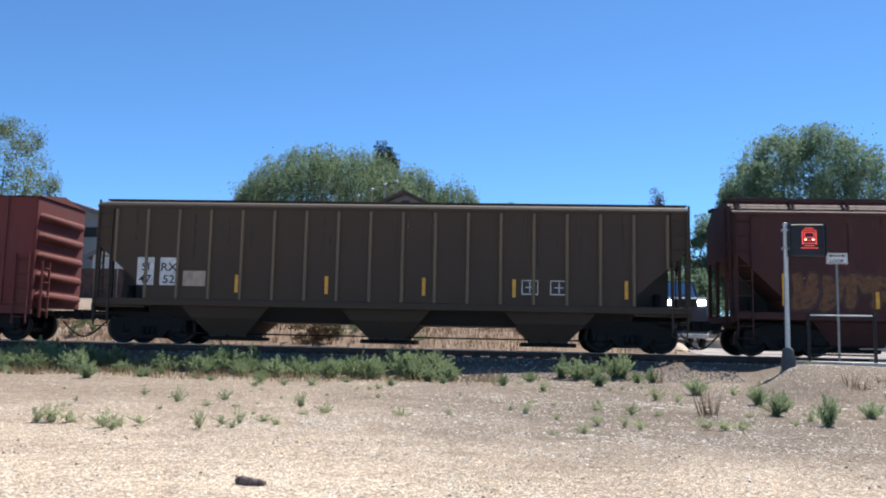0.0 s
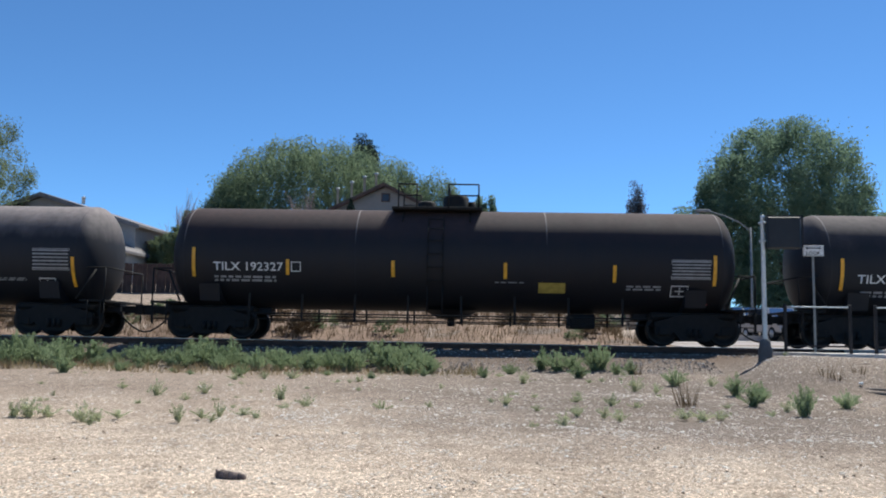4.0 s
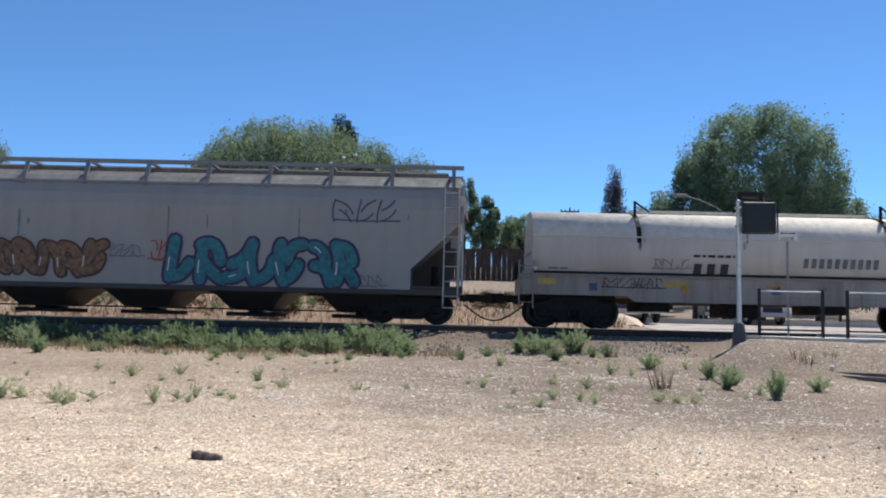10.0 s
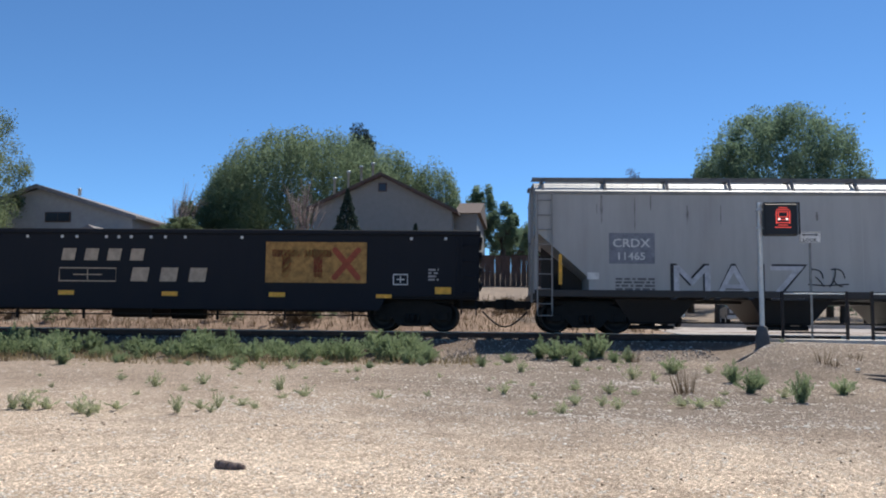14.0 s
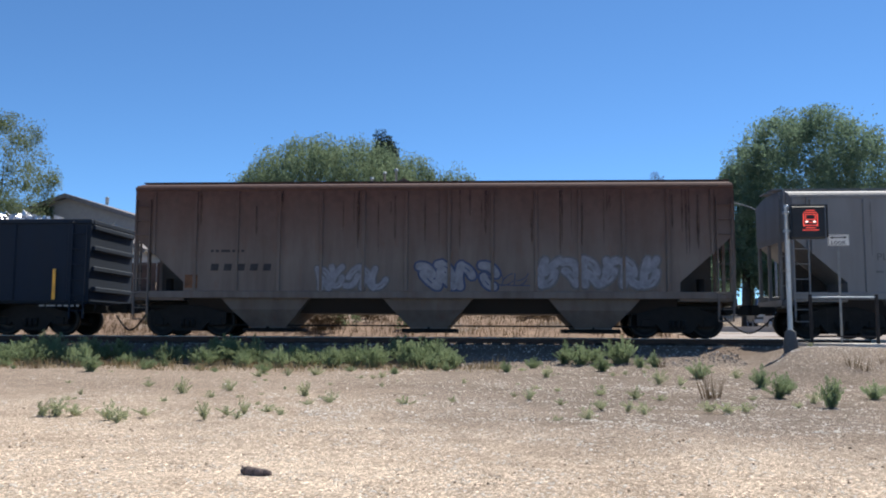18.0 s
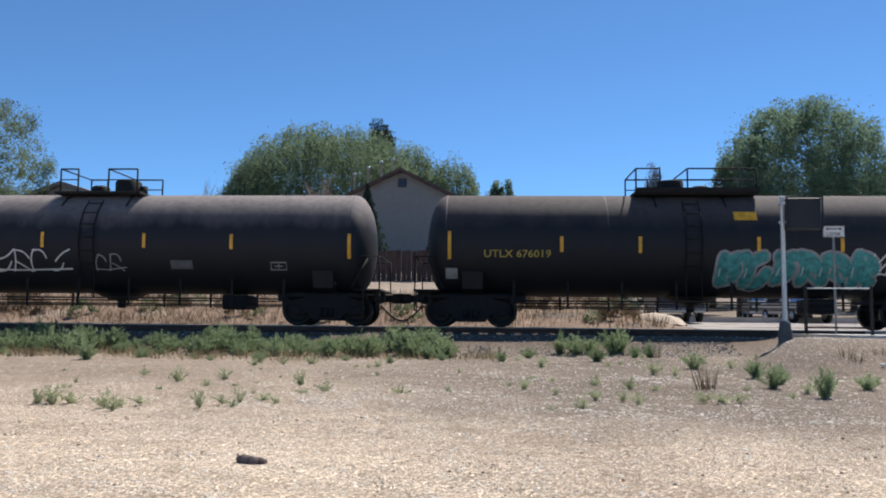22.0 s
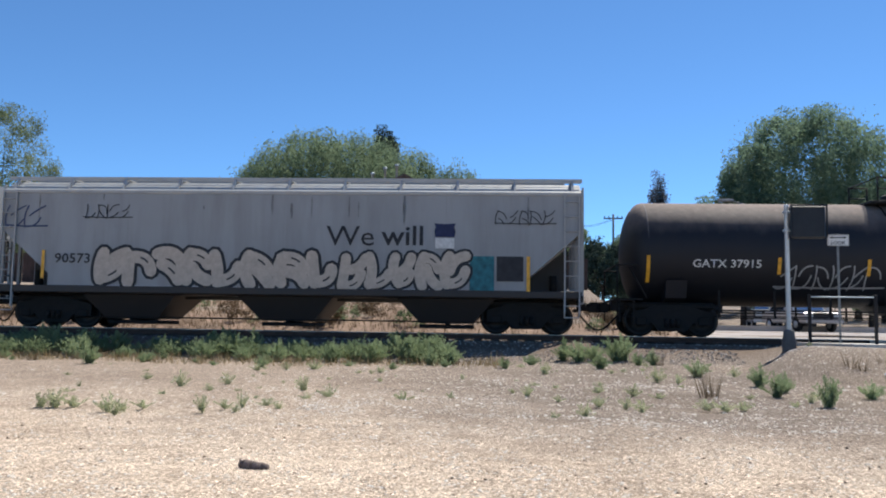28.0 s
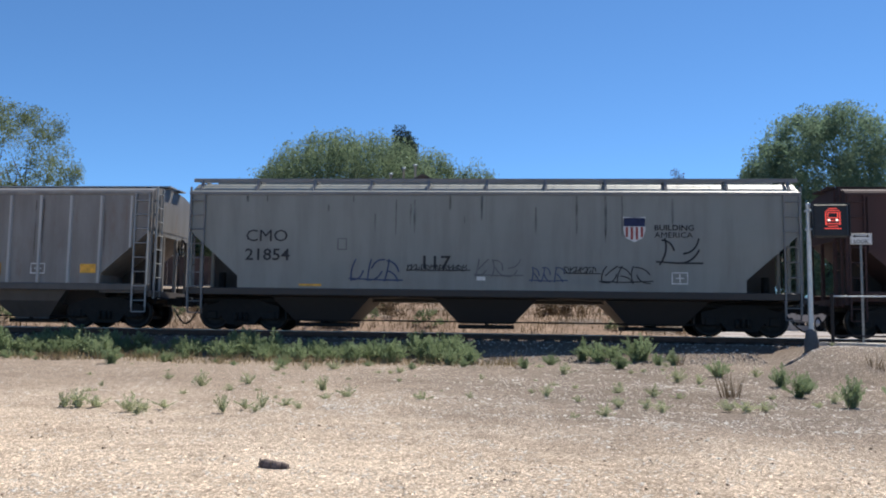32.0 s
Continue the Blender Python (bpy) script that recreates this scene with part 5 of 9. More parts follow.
def marks_6(c):
    text(c, "TILX 290373", -5.65, 2.01, 0.25, "offwhite")
    rect(c, -7.16, 1.69, -7.06, 2.59, "amber")
    rect(c, -4.32, 2.05, -4.22, 2.51, "amber")
    rect(c, -1.55, 2.02, -1.45, 2.49, "amber")
    rect(c, 2.09, 1.98, 2.19, 2.46, "amber")
    rect(c, 6.68, 1.69, 6.78, 2.49, "amber")
    bars(c, -6.53, 1.49, -5.42, 1.69, "dimwhite", 2)
    outline(c, -4.61, 1.89, -4.35, 2.15, "offwhite")
    table(c, 5.44, 1.91, 6.44, 2.41, "dimwhite")


def marks_7(c):
    text(c, "DBUX 302250", -5.33, 2.18, 0.25, "offwhite")
    rect(c, -7.98, 1.72, -7.88, 2.59, "amber")
    rect(c, -5.61, 2.05, -5.51, 2.51, "amber")
    rect(c, -2.16, 2.04, -2.06, 2.51, "amber")
    rect(c, 1.17, 2.04, 1.27, 2.5, "amber")
    rect(c, 4.22, 2.04, 4.32, 2.5, "amber")
    rect(c, 7.46, 1.57, 7.56, 2.49, "amber")
    bars(c, -6.43, 1.62, -4.78, 1.86, "dimwhite", 2)
    outline(c, -3.96, 2.05, -3.69, 2.3, "offwhite")
    rect(c, 2.64, 1.57, 3.38, 1.83, "dullyellow")
    table(c, 5.41, 2.05, 6.51, 2.56, "dimwhite")
    diamond(c, 6.36, 1.33, 0.19, "dimwhite")
    bars(c, 0.03, 1.43, 0.51, 1.59, "dimwhite", 2)


def marks_8(c):
    text(c, "TILX 192304", -6.16, 2.11, 0.25, "offwhite")
    rect(c, -7.85, 1.65, -7.75, 2.52, "amber")
    rect(c, -5.03, 1.88, -4.93, 2.32, "amber")
    rect(c, -1.84, 1.88, -1.74, 2.35, "amber")
    rect(c, 1.24, 1.85, 1.34, 2.32, "amber")
    rect(c, 4.46, 1.82, 4.56, 2.29, "amber")
    rect(c, 7.29, 1.55, 7.39, 2.48, "amber")
    bars(c, -7.19, 1.67, -5.42, 1.87, "dimwhite", 2)
    outline(c, -4.84, 2.01, -4.57, 2.26, "offwhite")
    rect(c, 3.31, 1.55, 4.01, 1.93, "amber")
    table(c, 6.12, 1.96, 7.23, 2.46, "dimwhite")
    outline(c, 6.22, 1.45, 6.7, 1.74, "offwhite")
    diamond(c, 7.11, 1.19, 0.17, "dimwhite")
    bars(c, 1.25, 1.74, 2.12, 1.78, "dimwhite", 1)
    bars(c, 4.85, 1.56, 5.86, 1.72, "dimwhite", 2)


def marks_9(c):
    text(c, "SCYX", -6.98, 2.62, 0.23, "blackpaint")
    text(c, "894756", -6.8, 2.16, 0.23, "blackpaint")
    mural(c, -5.97, 0.93, -0.48, 2.3, "green", "darkgreen", 21, 7)
    rect(c, -8.31, 1.06, -8.21, 1.11, "amber")
    rect(c, -4.4, 1.06, -3.91, 1.17, "amber")
    rect(c, -2.17, 1.06, -1.73, 1.17, "amber")
    rect(c, -0.26, 0.94, 0.25, 1.06, "amber")
    rect(c, 2.41, 0.91, 2.88, 1.03, "amber")
    rect(c, 4.9, 0.88, 5.33, 1, "amber")
    rect(c, 7.83, 0.8, 8.86, 0.93, "amber")
    rect(c, -8.49, 1.03, -8.08, 1.14, "amber")
    bars(c, 5.79, 2.09, 6.9, 2.67, "dimgrey", 6)
    bars(c, 6.47, 1.58, 7.26, 1.9, "dimgrey", 2)
    rect(c, 5.97, 1.46, 6.26, 1.75, "blackpaint")
    fat(c, "XOXO", 2.88, 1.58, 1.25, 5.95, "blue", "navy")


def marks_10(c):
    text(c, "SCYX", -6.46, 3.01, 0.23, "blackpaint")
    text(c, "894907", -6.31, 2.53, 0.23, "blackpaint")
    bars(c, -6.89, 2, -6.05, 2.17, "dimgrey", 2)
    mural(c, -5.68, 1.16, -1.01, 2.23, "rustochre", "brown", 22, 7)
    tag(c, -0.86, 1.77, 0.08, 2.13, "dimgrey", 5)
    tag(c, 0.27, 1.69, 0.81, 2.27, "redsign", 6)
    mural(c, 0.88, 1.01, 6.41, 2.38, "teal", "violet", 23, 7)
    tag(c, 5.64, 2.93, 7.45, 3.58, "slateblue", 7)
    tag(c, 6.05, 1.04, 7.14, 1.4, "dimgrey", 8)


def marks_11(c):
    bars(c, -2.18, 2.1, -1, 2.23, "blackpaint", 1)
    blocks(c, -2.21, 1.59, -1.05, 1.94, "blackpaint", 3)
    blocks(c, 0.99, 1.88, 3.23, 2.16, "dimgrey", 10)
    rect(c, 4.39, 1.4, 4.86, 1.84, "blackpaint")
    rect(c, 4.39, 1.03, 4.86, 1.35, "dimgrey")
    tag(c, 5.25, 1.67, 5.75, 2.06, "brown", 9)
    rect(c, -6.68, 1.26, -6.16, 1.43, "dullyellow")
    rect(c, -3.02, 1.26, -2.43, 1.4, "dullyellow")
    rect(c, -0.1, 1.26, 0.33, 1.36, "ochre")
    for k, name in enumerate(("slateblue", "dimgrey", "ochre", "midgrey", "slateblue", "dimgrey", "midgrey")):
        rect(c, -5.2 + 1.32 * k, 1.10 + 0.13 * (k % 2), -4.96 + 1.32 * k, 1.32, name)
    rect(c, 6.04, 1.14, 6.55, 1.33, "amber")
    tag(c, -3.38, 1.76, -2.33, 2.06, "midgrey", 10)
    bars(c, -6.38, 1.69, -5.84, 1.77, "dimgrey", 1)
    tag(c, -4.84, 1.19, -3.09, 1.48, "blackpaint", 17)


def marks_12(c):
    text(c, "CIGX 805210", -4.2, 1.29, 0.22, "offwhite")
    blocks(c, 0.92, 1.86, 3.15, 2.12, "greywhite", 10)
    rect(c, -6.46, 1.65, -5.9, 1.82, "amber")
    rect(c, -6.76, 1.19, -6.34, 1.39, "amber")
    rect(c, -4.44, 0.94, -3.97, 1.07, "amber")
    rect(c, -2.61, 0.94, -2.15, 1.07, "amber")
    rect(c, 0.1, 0.88, 0.58, 1.01, "amber")
    rect(c, 1.97, 0.87, 2.44, 1, "amber")
    rect(c, 3.83, 0.85, 4.29, 0.98, "amber")
    outline(c, 4.26, 1.07, 4.83, 1.4, "offwhite")
    rect(c, -3.17, 1.3, -3.01, 1.39, "offwhite")


def marks_13(c):
    ring(c, -4.51, 1.93, 0.24, "dimgrey")
    text(c, "AOK", -5.08, 1.33, 0.2, "navy")
    rect(c, -6.06, 1.67, -5.5, 1.78, "tan")
    rect(c, -1.27, 0.43, -0.43, 1.03, "greypaint")
    rect(c, 1.91, 0.52, 2.26, 0.75, "blackpaint")
    rect(c, -5.74, 0.9, -5.4, 1.07, "offwhite")
    rect(c, 5.21, 0.9, 5.56, 1.07, "offwhite")
    tag(c, -0.17, 1.68, 0.05, 2.07, "dimgrey", 18)


def marks_14(c):
    text(c, "GN", -9.3, 2.2, 0.35, "tan")
    text(c, "TX", -8.2, 2.2, 0.35, "tan")
    text(c, "295", -9.31, 1.69, 0.29, "tan")
    text(c, "746", -8.21, 1.69, 0.29, "tan")
    rect(c, -9.67, 1.16, -9.22, 1.36, "amber")
    rect(c, -8.08, 1.01, -7.6, 1.14, "amber")
    rect(c, -4.92, 0.98, -4.44, 1.11, "amber")
    rect(c, -1.79, 0.98, -1.32, 1.11, "amber")
    rect(c, 1.28, 0.97, 1.75, 1.1, "amber")
    rect(c, 4.43, 0.97, 4.91, 1.1, "amber")
    rect(c, 7.56, 0.96, 8.02, 1.07, "amber")
    rect(c, 9.27, 1.09, 9.74, 1.29, "amber")
    blocks(c, -1.76, 2, 0.96, 2.35, "tan", 4)
    blocks(c, 0.33, 1.39, 2.9, 1.8, "tan", 3)
    outline(c, -1.79, 1.39, -0.11, 1.77, "tan")
    rect(c, 4.31, 1.39, 7.27, 2.58, "ochre")
    rect(c, 4.5, 2.14, 5.31, 2.35, "rustred")
    rect(c, 4.79, 1.55, 5.05, 2.14, "rustred")
    rect(c, 5.43, 2.14, 6.24, 2.35, "rustred")
    rect(c, 5.72, 1.55, 5.98, 2.14, "rustred")
    outline(c, 8.06, 1.36, 8.47, 1.65, "offwhite")
    rect(c, -5.76, 1.43, -5.44, 1.61, "offwhite")
    bars(c, -7.3, 1.19, -6.34, 1.42, "dimwhite", 2)
    bars(c, 9.07, 1.46, 9.35, 1.84, "dimwhite", 4)
    cross(c, 6.34, 1.55, 7.02, 2.35, "rustred")
    rect(c, -9.49, 2.66, -9.41, 2.74, "offwhite")
    rect(c, -9, 2.66, -8.92, 2.74, "offwhite")
    rect(c, -8.54, 2.66, -8.46, 2.74, "offwhite")
    rect(c, -8.06, 2.66, -7.98, 2.74, "offwhite")
    rect(c, -7.61, 2.66, -7.53, 2.74, "offwhite")
    rect(c, -7.22, 2.66, -7.14, 2.74, "offwhite")
    rect(c, -6.81, 2.66, -6.73, 2.74, "offwhite")
    rect(c, -5.66, 2.66, -5.58, 2.74, "offwhite")
    rect(c, -5.29, 2.66, -5.21, 2.74, "offwhite")
    rect(c, -4.57, 2.66, -4.49, 2.74, "offwhite")
    rect(c, -2.84, 2.66, -2.76, 2.74, "offwhite")
    rect(c, -1.8, 2.66, -1.72, 2.74, "offwhite")
    rect(c, -1.36, 2.66, -1.28, 2.74, "offwhite")
    rect(c, -0.48, 2.66, -0.4, 2.74, "offwhite")
    rect(c, -0.11, 2.66, -0.03, 2.74, "offwhite")
    rect(c, 0.26, 2.66, 0.34, 2.74, "offwhite")
    rect(c, 0.85, 2.66, 0.93, 2.74, "offwhite")
    rect(c, 1.28, 2.66, 1.36, 2.74, "offwhite")
    rect(c, 1.87, 2.66, 1.95, 2.74, "offwhite")
    rect(c, 3.55, 2.66, 3.63, 2.74, "offwhite")
    rect(c, 8.53, 2.66, 8.61, 2.74, "offwhite")
    rect(c, 9.53, 2.66, 9.61, 2.74, "offwhite")


def marks_15(c):
    rect(c, -7.22, 2.01, -5.91, 2.9, "greypaint")
    text(c, "CRDX", -6.57, 2.61, 0.25, "offwhite")
    text(c, "11465", -6.57, 2.23, 0.22, "offwhite")
    mural(c, 0.82, 1.11, 5.75, 2.24, "greywhite", "brown", 25, 6)
    rect(c, -8.67, 1.4, -8.57, 2.27, "amber")
    bars(c, -7.04, 1.23, -5.94, 1.62, "dimgrey", 4)
    rect(c, -7.85, 1.55, -7.51, 1.75, "offwhite")
    tag(c, -1.57, 1.4, -0.55, 1.91, "blackpaint", 11)
    fat(c, "MAIZ", -3.53, 1.51, 0.95, 3.7, "greywhite", "blackpaint")


def marks_17(c):
    text(c, "MWCX", -6.16, 1.9, 0.23, "offwhite")
    text(c, "204000", -6.18, 1.48, 0.25, "offwhite")
    outline(c, -5.04, 1.39, -4.76, 1.64, "offwhite")
    rect(c, -7.65, 0.87, -7.55, 1.8, "amber")
    rect(c, -4.16, 0.9, -4.06, 1.36, "amber")
    rect(c, -1.69, 0.93, -1.59, 1.39, "amber")
    rect(c, 1.54, 0.98, 1.64, 1.45, "amber")
    rect(c, 3.96, 1, 4.06, 1.46, "amber")
    rect(c, 7.45, 1.07, 7.55, 1.98, "amber")
    bars(c, -6.76, 0.71, -5.65, 0.98, "dimwhite", 2)
    bars(c, 7.07, 0.84, 8.28, 0.93, "dimwhite", 1)
    rect(c, 4.65, 0.81, 4.91, 0.9, "offwhite")


def marks_18(c):
    bars(c, -6.42, 2.4, -5.44, 2.62, "blackpaint", 1)
    blocks(c, -6.42, 1.93, -4.46, 2.13, "blackpaint", 5)
    rect(c, -7.18, 1.42, -6.8, 1.81, "rustorange")
    mural(c, -3.26, 1.32, -1.17, 2.13, "greypaint", "dimgrey", 31, 5)
    mural(c, -0.36, 1.38, 1.99, 2.23, "greypaint", "slateblue", 32, 4)
    tag(c, 2.06, 1.49, 2.86, 1.85, "slateblue", 12)
    mural(c, 3.22, 1.4, 6.63, 2.32, "greypaint", "dimgrey", 33, 6)


def marks_19(c):
    text(c, "PL", -6.15, 2.33, 0.2, "dimgrey")
    text(c, "CX", -5.43, 2.33, 0.2, "dimgrey")
    text(c, "185", -4.51, 2.35, 0.2, "dimgrey")
    text(c, "66", -3.76, 2.35, 0.2, "dimgrey")
    outline(c, 4.35, 1.75, 4.74, 2.03, "offwhite")
    bars(c, -6.34, 1.85, -5.68, 1.96, "dimgrey", 1)


def marks_20(c):
    text(c, "DJ", -7.75, 2.14, 0.29, "offwhite")
    text(c, "JX", -7, 2.14, 0.29, "offwhite")
    text(c, "660", -7.96, 1.65, 0.26, "offwhite")
    text(c, "005", -6.89, 1.65, 0.26, "offwhite")
    rect(c, -9.64, 1, -9.54, 1.9, "amber")
    rect(c, -6.96, 0.97, -6.86, 1.43, "amber")
    rect(c, -3.72, 0.97, -3.62, 1.43, "amber")
    rect(c, -0.49, 0.98, -0.39, 1.45, "amber")
    rect(c, 2.73, 0.97, 2.83, 1.43, "amber")
    rect(c, 6, 0.96, 6.1, 1.42, "amber")
    rect(c, 8.76, 0.97, 8.86, 1.87, "amber")
    outline(c, -5.94, 1.9, -5.7, 2.13, "offwhite")
    outline(c, 7.89, 1.11, 8.33, 1.43, "offwhite")
    rect(c, -8.81, 1.1, -8.43, 1.3, "greywhite")
    bars(c, -6.12, 1.2, -4.57, 1.46, "dimwhite", 2)
    tag(c, -9.53, 1, -9.25, 1.72, "lilac", 13)
    bars(c, -9.55, 2.2, -9.22, 2.3, "dimwhite", 1)
    bars(c, -3.98, 0.62, -3.31, 0.67, "dimwhite", 1)


def marks_21(c):
    text(c, "GATX 56551", -5.48, 2.07, 0.25, "offwhite")
    rect(c, -7.37, 2, -7.27, 2.69, "amber")
    rect(c, -4.31, 2.26, -4.21, 2.69, "amber")
    rect(c, -1.89, 2.26, -1.79, 2.72, "amber")
    rect(c, 1.21, 2.26, 1.31, 2.69, "amber")
    rect(c, 3.84, 2.23, 3.94, 2.67, "amber")
    rect(c, 7.34, 1.97, 7.44, 2.69, "amber")
    tag(c, -3.96, 1.56, -1.1, 2.2, "offwhite", 14)
    tag(c, -0.3, 1.59, 0.57, 2.07, "dimwhite", 15)
    diamond(c, 6.74, 1.26, 0.19, "offwhite")
    outline(c, 5.05, 1.64, 5.51, 1.85, "dimwhite")
    bars(c, -6.35, 1.77, -4.7, 1.91, "dimgrey", 2)
    rect(c, 2.03, 1.65, 2.69, 1.9, "dimgrey")


def marks_22(c):
    text(c, "UTLX 676019", -5.25, 2.14, 0.22, "dullyellow")
    rect(c, -7.27, 1.97, -7.17, 2.78, "amber")
    rect(c, -4.03, 2.19, -3.93, 2.64, "amber")
    rect(c, -1.79, 2.17, -1.69, 2.64, "amber")
    rect(c, 1.55, 2.23, 1.65, 2.64, "amber")
    rect(c, 3.87, 2.23, 3.97, 2.61, "amber")
    rect(c, 7.08, 1.94, 7.18, 2.88, "amber")
    mural(c, 0.38, 1.29, 4.92, 2.23, "aqua", "dimwhite", 41, 6)
    tag(c, 4.7, 1.58, 5.56, 2.16, "offwhite", 16)
    rect(c, 0.96, 3.14, 1.61, 3.4, "amber")
    table(c, 5.74, 1.97, 6.87, 2.49, "dimwhite")
    diamond(c, 6.6, 1.33, 0.2, "offwhite")
    rect(c, -7.34, 1.42, -6.99, 1.72, "dimwhite")


def marks_23(c):
    text(c, "GATX 56542", -5.46, 2.07, 0.23, "offwhite")
    rect(c, -7.29, 1.61, -7.19, 2.38, "amber")
    rect(c, -4.48, 1.69, -4.38, 2.11, "amber")
    rect(c, -1.81, 1.68, -1.71, 2.11, "amber")
    rect(c, 1.19, 1.65, 1.29, 2.1, "amber")
    rect(c, 4.61, 1.61, 4.71, 2.06, "amber")
    rect(c, 7.25, 1.46, 7.35, 2.27, "amber")
    tag(c, 3.2, 1.65, 4.5, 2.23, "dimwhite", 19)
    rect(c, -3.4, 1.67, -2.59, 1.96, "dullyellow")
    diamond(c, 6.64, 1.24, 0.19, "offwhite")
    bars(c, -6.43, 1.69, -4.73, 1.9, "dimgrey", 2)
    mural(c, 1.27, 1.58, 2.44, 1.96, "ochre", "blackpaint", 42, 4)


def marks_24(c):
    text(c, "UTLX 679366", -5.26, 2.19, 0.22, "dullyellow")
    rect(c, -7.27, 2.01, -7.17, 2.88, "amber")
    rect(c, -4, 2.23, -3.9, 2.67, "amber")
    rect(c, -1.61, 2.2, -1.51, 2.67, "amber")
    rect(c, 1.39, 2.2, 1.49, 2.67, "amber")
    rect(c, 3.71, 2.2, 3.81, 2.67, "amber")
    rect(c, 6.98, 1.97, 7.08, 2.85, "amber")
    table(c, 5.66, 1.98, 6.79, 2.46, "dimwhite")
    diamond(c, 6.46, 1.36, 0.19, "offwhite")
    outline(c, 4.82, 1.59, 5.21, 1.81, "offwhite")
    bars(c, -6.34, 1.91, -5.18, 1.97, "rustred", 1)


def marks_25(c):
    text(c, "SCYX", -6.87, 2.68, 0.22, "blackpaint")
    text(c, "894819", -6.74, 2.22, 0.22, "blackpaint")
    bars(c, -7.31, 1.67, -6.37, 1.87, "dimgrey", 2)
    mural(c, 0.58, 1, 4.32, 2.19, "midgrey", "dimgrey", 51, 5)
    bars(c, 5.85, 2.03, 7.03, 2.62, "dimgrey", 6)
    rect(c, 5.85, 1.45, 6.34, 1.75, "blackpaint")
    outline(c, -5.6, 2.33, -5.36, 2.53, "dimgrey")
    rect(c, -8.62, 1.06, -8.17, 1.17, "dullyellow")


def marks_26(c):
    shield(c, 4.01, 2.78, 4.65, 3.48)
    text(c, "BUILDING", 5.4, 3.14, 0.16, "blackpaint")
    text(c, "AMERICA", 5.37, 2.94, 0.16, "blackpaint")
    outline(c, 5.31, 1.67, 5.77, 1.96, "offwhite")
    rect(c, 5.85, 1.35, 6.79, 1.43, "amber")
    tag(c, 8.05, 3.23, 8.58, 3.58, "blackpaint", 21)


def marks_27(c):
    text(c, "We", 1.94, 2.8, 0.58, "blackpaint")
    text(c, "will", 3.47, 2.82, 0.58, "blackpaint")
    badge(c, 4.41, 2.46, 5.03, 3.19)
    mural(c, -5.7, 1.26, 1.54, 2.33, "cream", "blackpaint", 53, 8)
    mural(c, 1.64, 1.23, 5.38, 2.33, "cream", "blackpaint", 54, 5)
    rect(c, -5.75, 1.06, 5.17, 1.26, "greywhite")
    text(c, "90573", -6.39, 2.06, 0.29, "blackpaint")
    tag(c, -6.12, 3.26, -4.71, 3.67, "blackpaint", 55)
    tag(c, -8.5, 2.97, -7.31, 3.62, "slateblue", 22)
    tag(c, 6.16, 3.17, 7.84, 3.58, "blackpaint", 56)
    rect(c, 5.45, 1.2, 6.16, 2.24, "teal")
    rect(c, 6.23, 1.52, 7, 2.24, "blackpaint")
    rect(c, -7.33, 1.45, -7.23, 2.29, "amber")
    rect(c, 7.09, 1.23, 7.19, 2.24, "amber")


def marks_28(c):
    text(c, "GATX 37915", -5.01, 2.11, 0.23, "offwhite")
    rect(c, -7.28, 1.56, -7.18, 2.32, "amber")
    rect(c, -3.6, 1.82, -3.5, 2.29, "amber")
    rect(c, -1.12, 1.8, -1.02, 2.26, "amber")
    rect(c, 2.37, 1.81, 2.47, 2.27, "amber")
    rect(c, 5.2, 1.81, 5.3, 2.27, "amber")
    rect(c, 7.48, 1.52, 7.58, 2.43, "amber")
    tag(c, -3.64, 1.42, -0.65, 2.07, "dimwhite", 23)
    rect(c, 4.38, 1.68, 5.17, 1.96, "dullyellow")
    table(c, 5.92, 1.78, 7.03, 2.32, "dimgrey")
    outline(c, 5.89, 1.39, 6.33, 1.67, "offwhite")
    diamond(c, 6.84, 1.27, 0.17, "offwhite")
    tag(c, 1.97, 1.35, 3.07, 1.71, "midgrey", 24)


def marks_29(c):
    text(c, "MP", -6.15, 2.53, 0.32, "blackpaint")
    text(c, "723653", -6.2, 2.09, 0.32, "blackpaint")
    badge(c, 3.92, 2.48, 4.48, 3.16)
    mural(c, -3.48, 1.27, 0.16, 2, "greypaint", "blackpaint", 57, 5, 1.28)
    mural(c, 1.5, 0.95, 5.64, 2.04, "blackpaint", "greywhite", 58, 4, 1.14)
    tag(c, -4.88, 1.35, -4.1, 2, "blackpaint", 25)
    rect(c, 6.52, 1.38, 6.92, 1.61, "ochre")


def marks_30(c):
    text(c, "7", -6.95, 2.24, 0.32, "blackpaint")
    text(c, "6", -6.2, 2.24, 0.32, "blackpaint")
    text(c, "9", -5.38, 2.24, 0.32, "blackpaint")
    text(c, "5", -4.65, 2.24, 0.32, "blackpaint")
    text(c, "4", -3.7, 2.24, 0.32, "blackpaint")
    badge(c, 1.54, 2.56, 2.15, 3.33)
    rect(c, -7.18, 1.76, -6.67, 2.02, "amber")
    rect(c, 6.56, 1.64, 7.05, 1.91, "amber")
    rect(c, -4.18, 1.5, -4.08, 1.93, "ochre")
    rect(c, 0.36, 1.5, 0.46, 2.05, "ochre")
    rect(c, 3.96, 1.53, 4.06, 1.93, "ochre")
    outline(c, 5.01, 1.62, 5.44, 1.91, "offwhite")
    tag(c, -7.18, 2.56, -6.02, 2.92, "brown", 26)
    tag(c, -3.26, 2.2, -2.81, 2.85, "brown", 27)


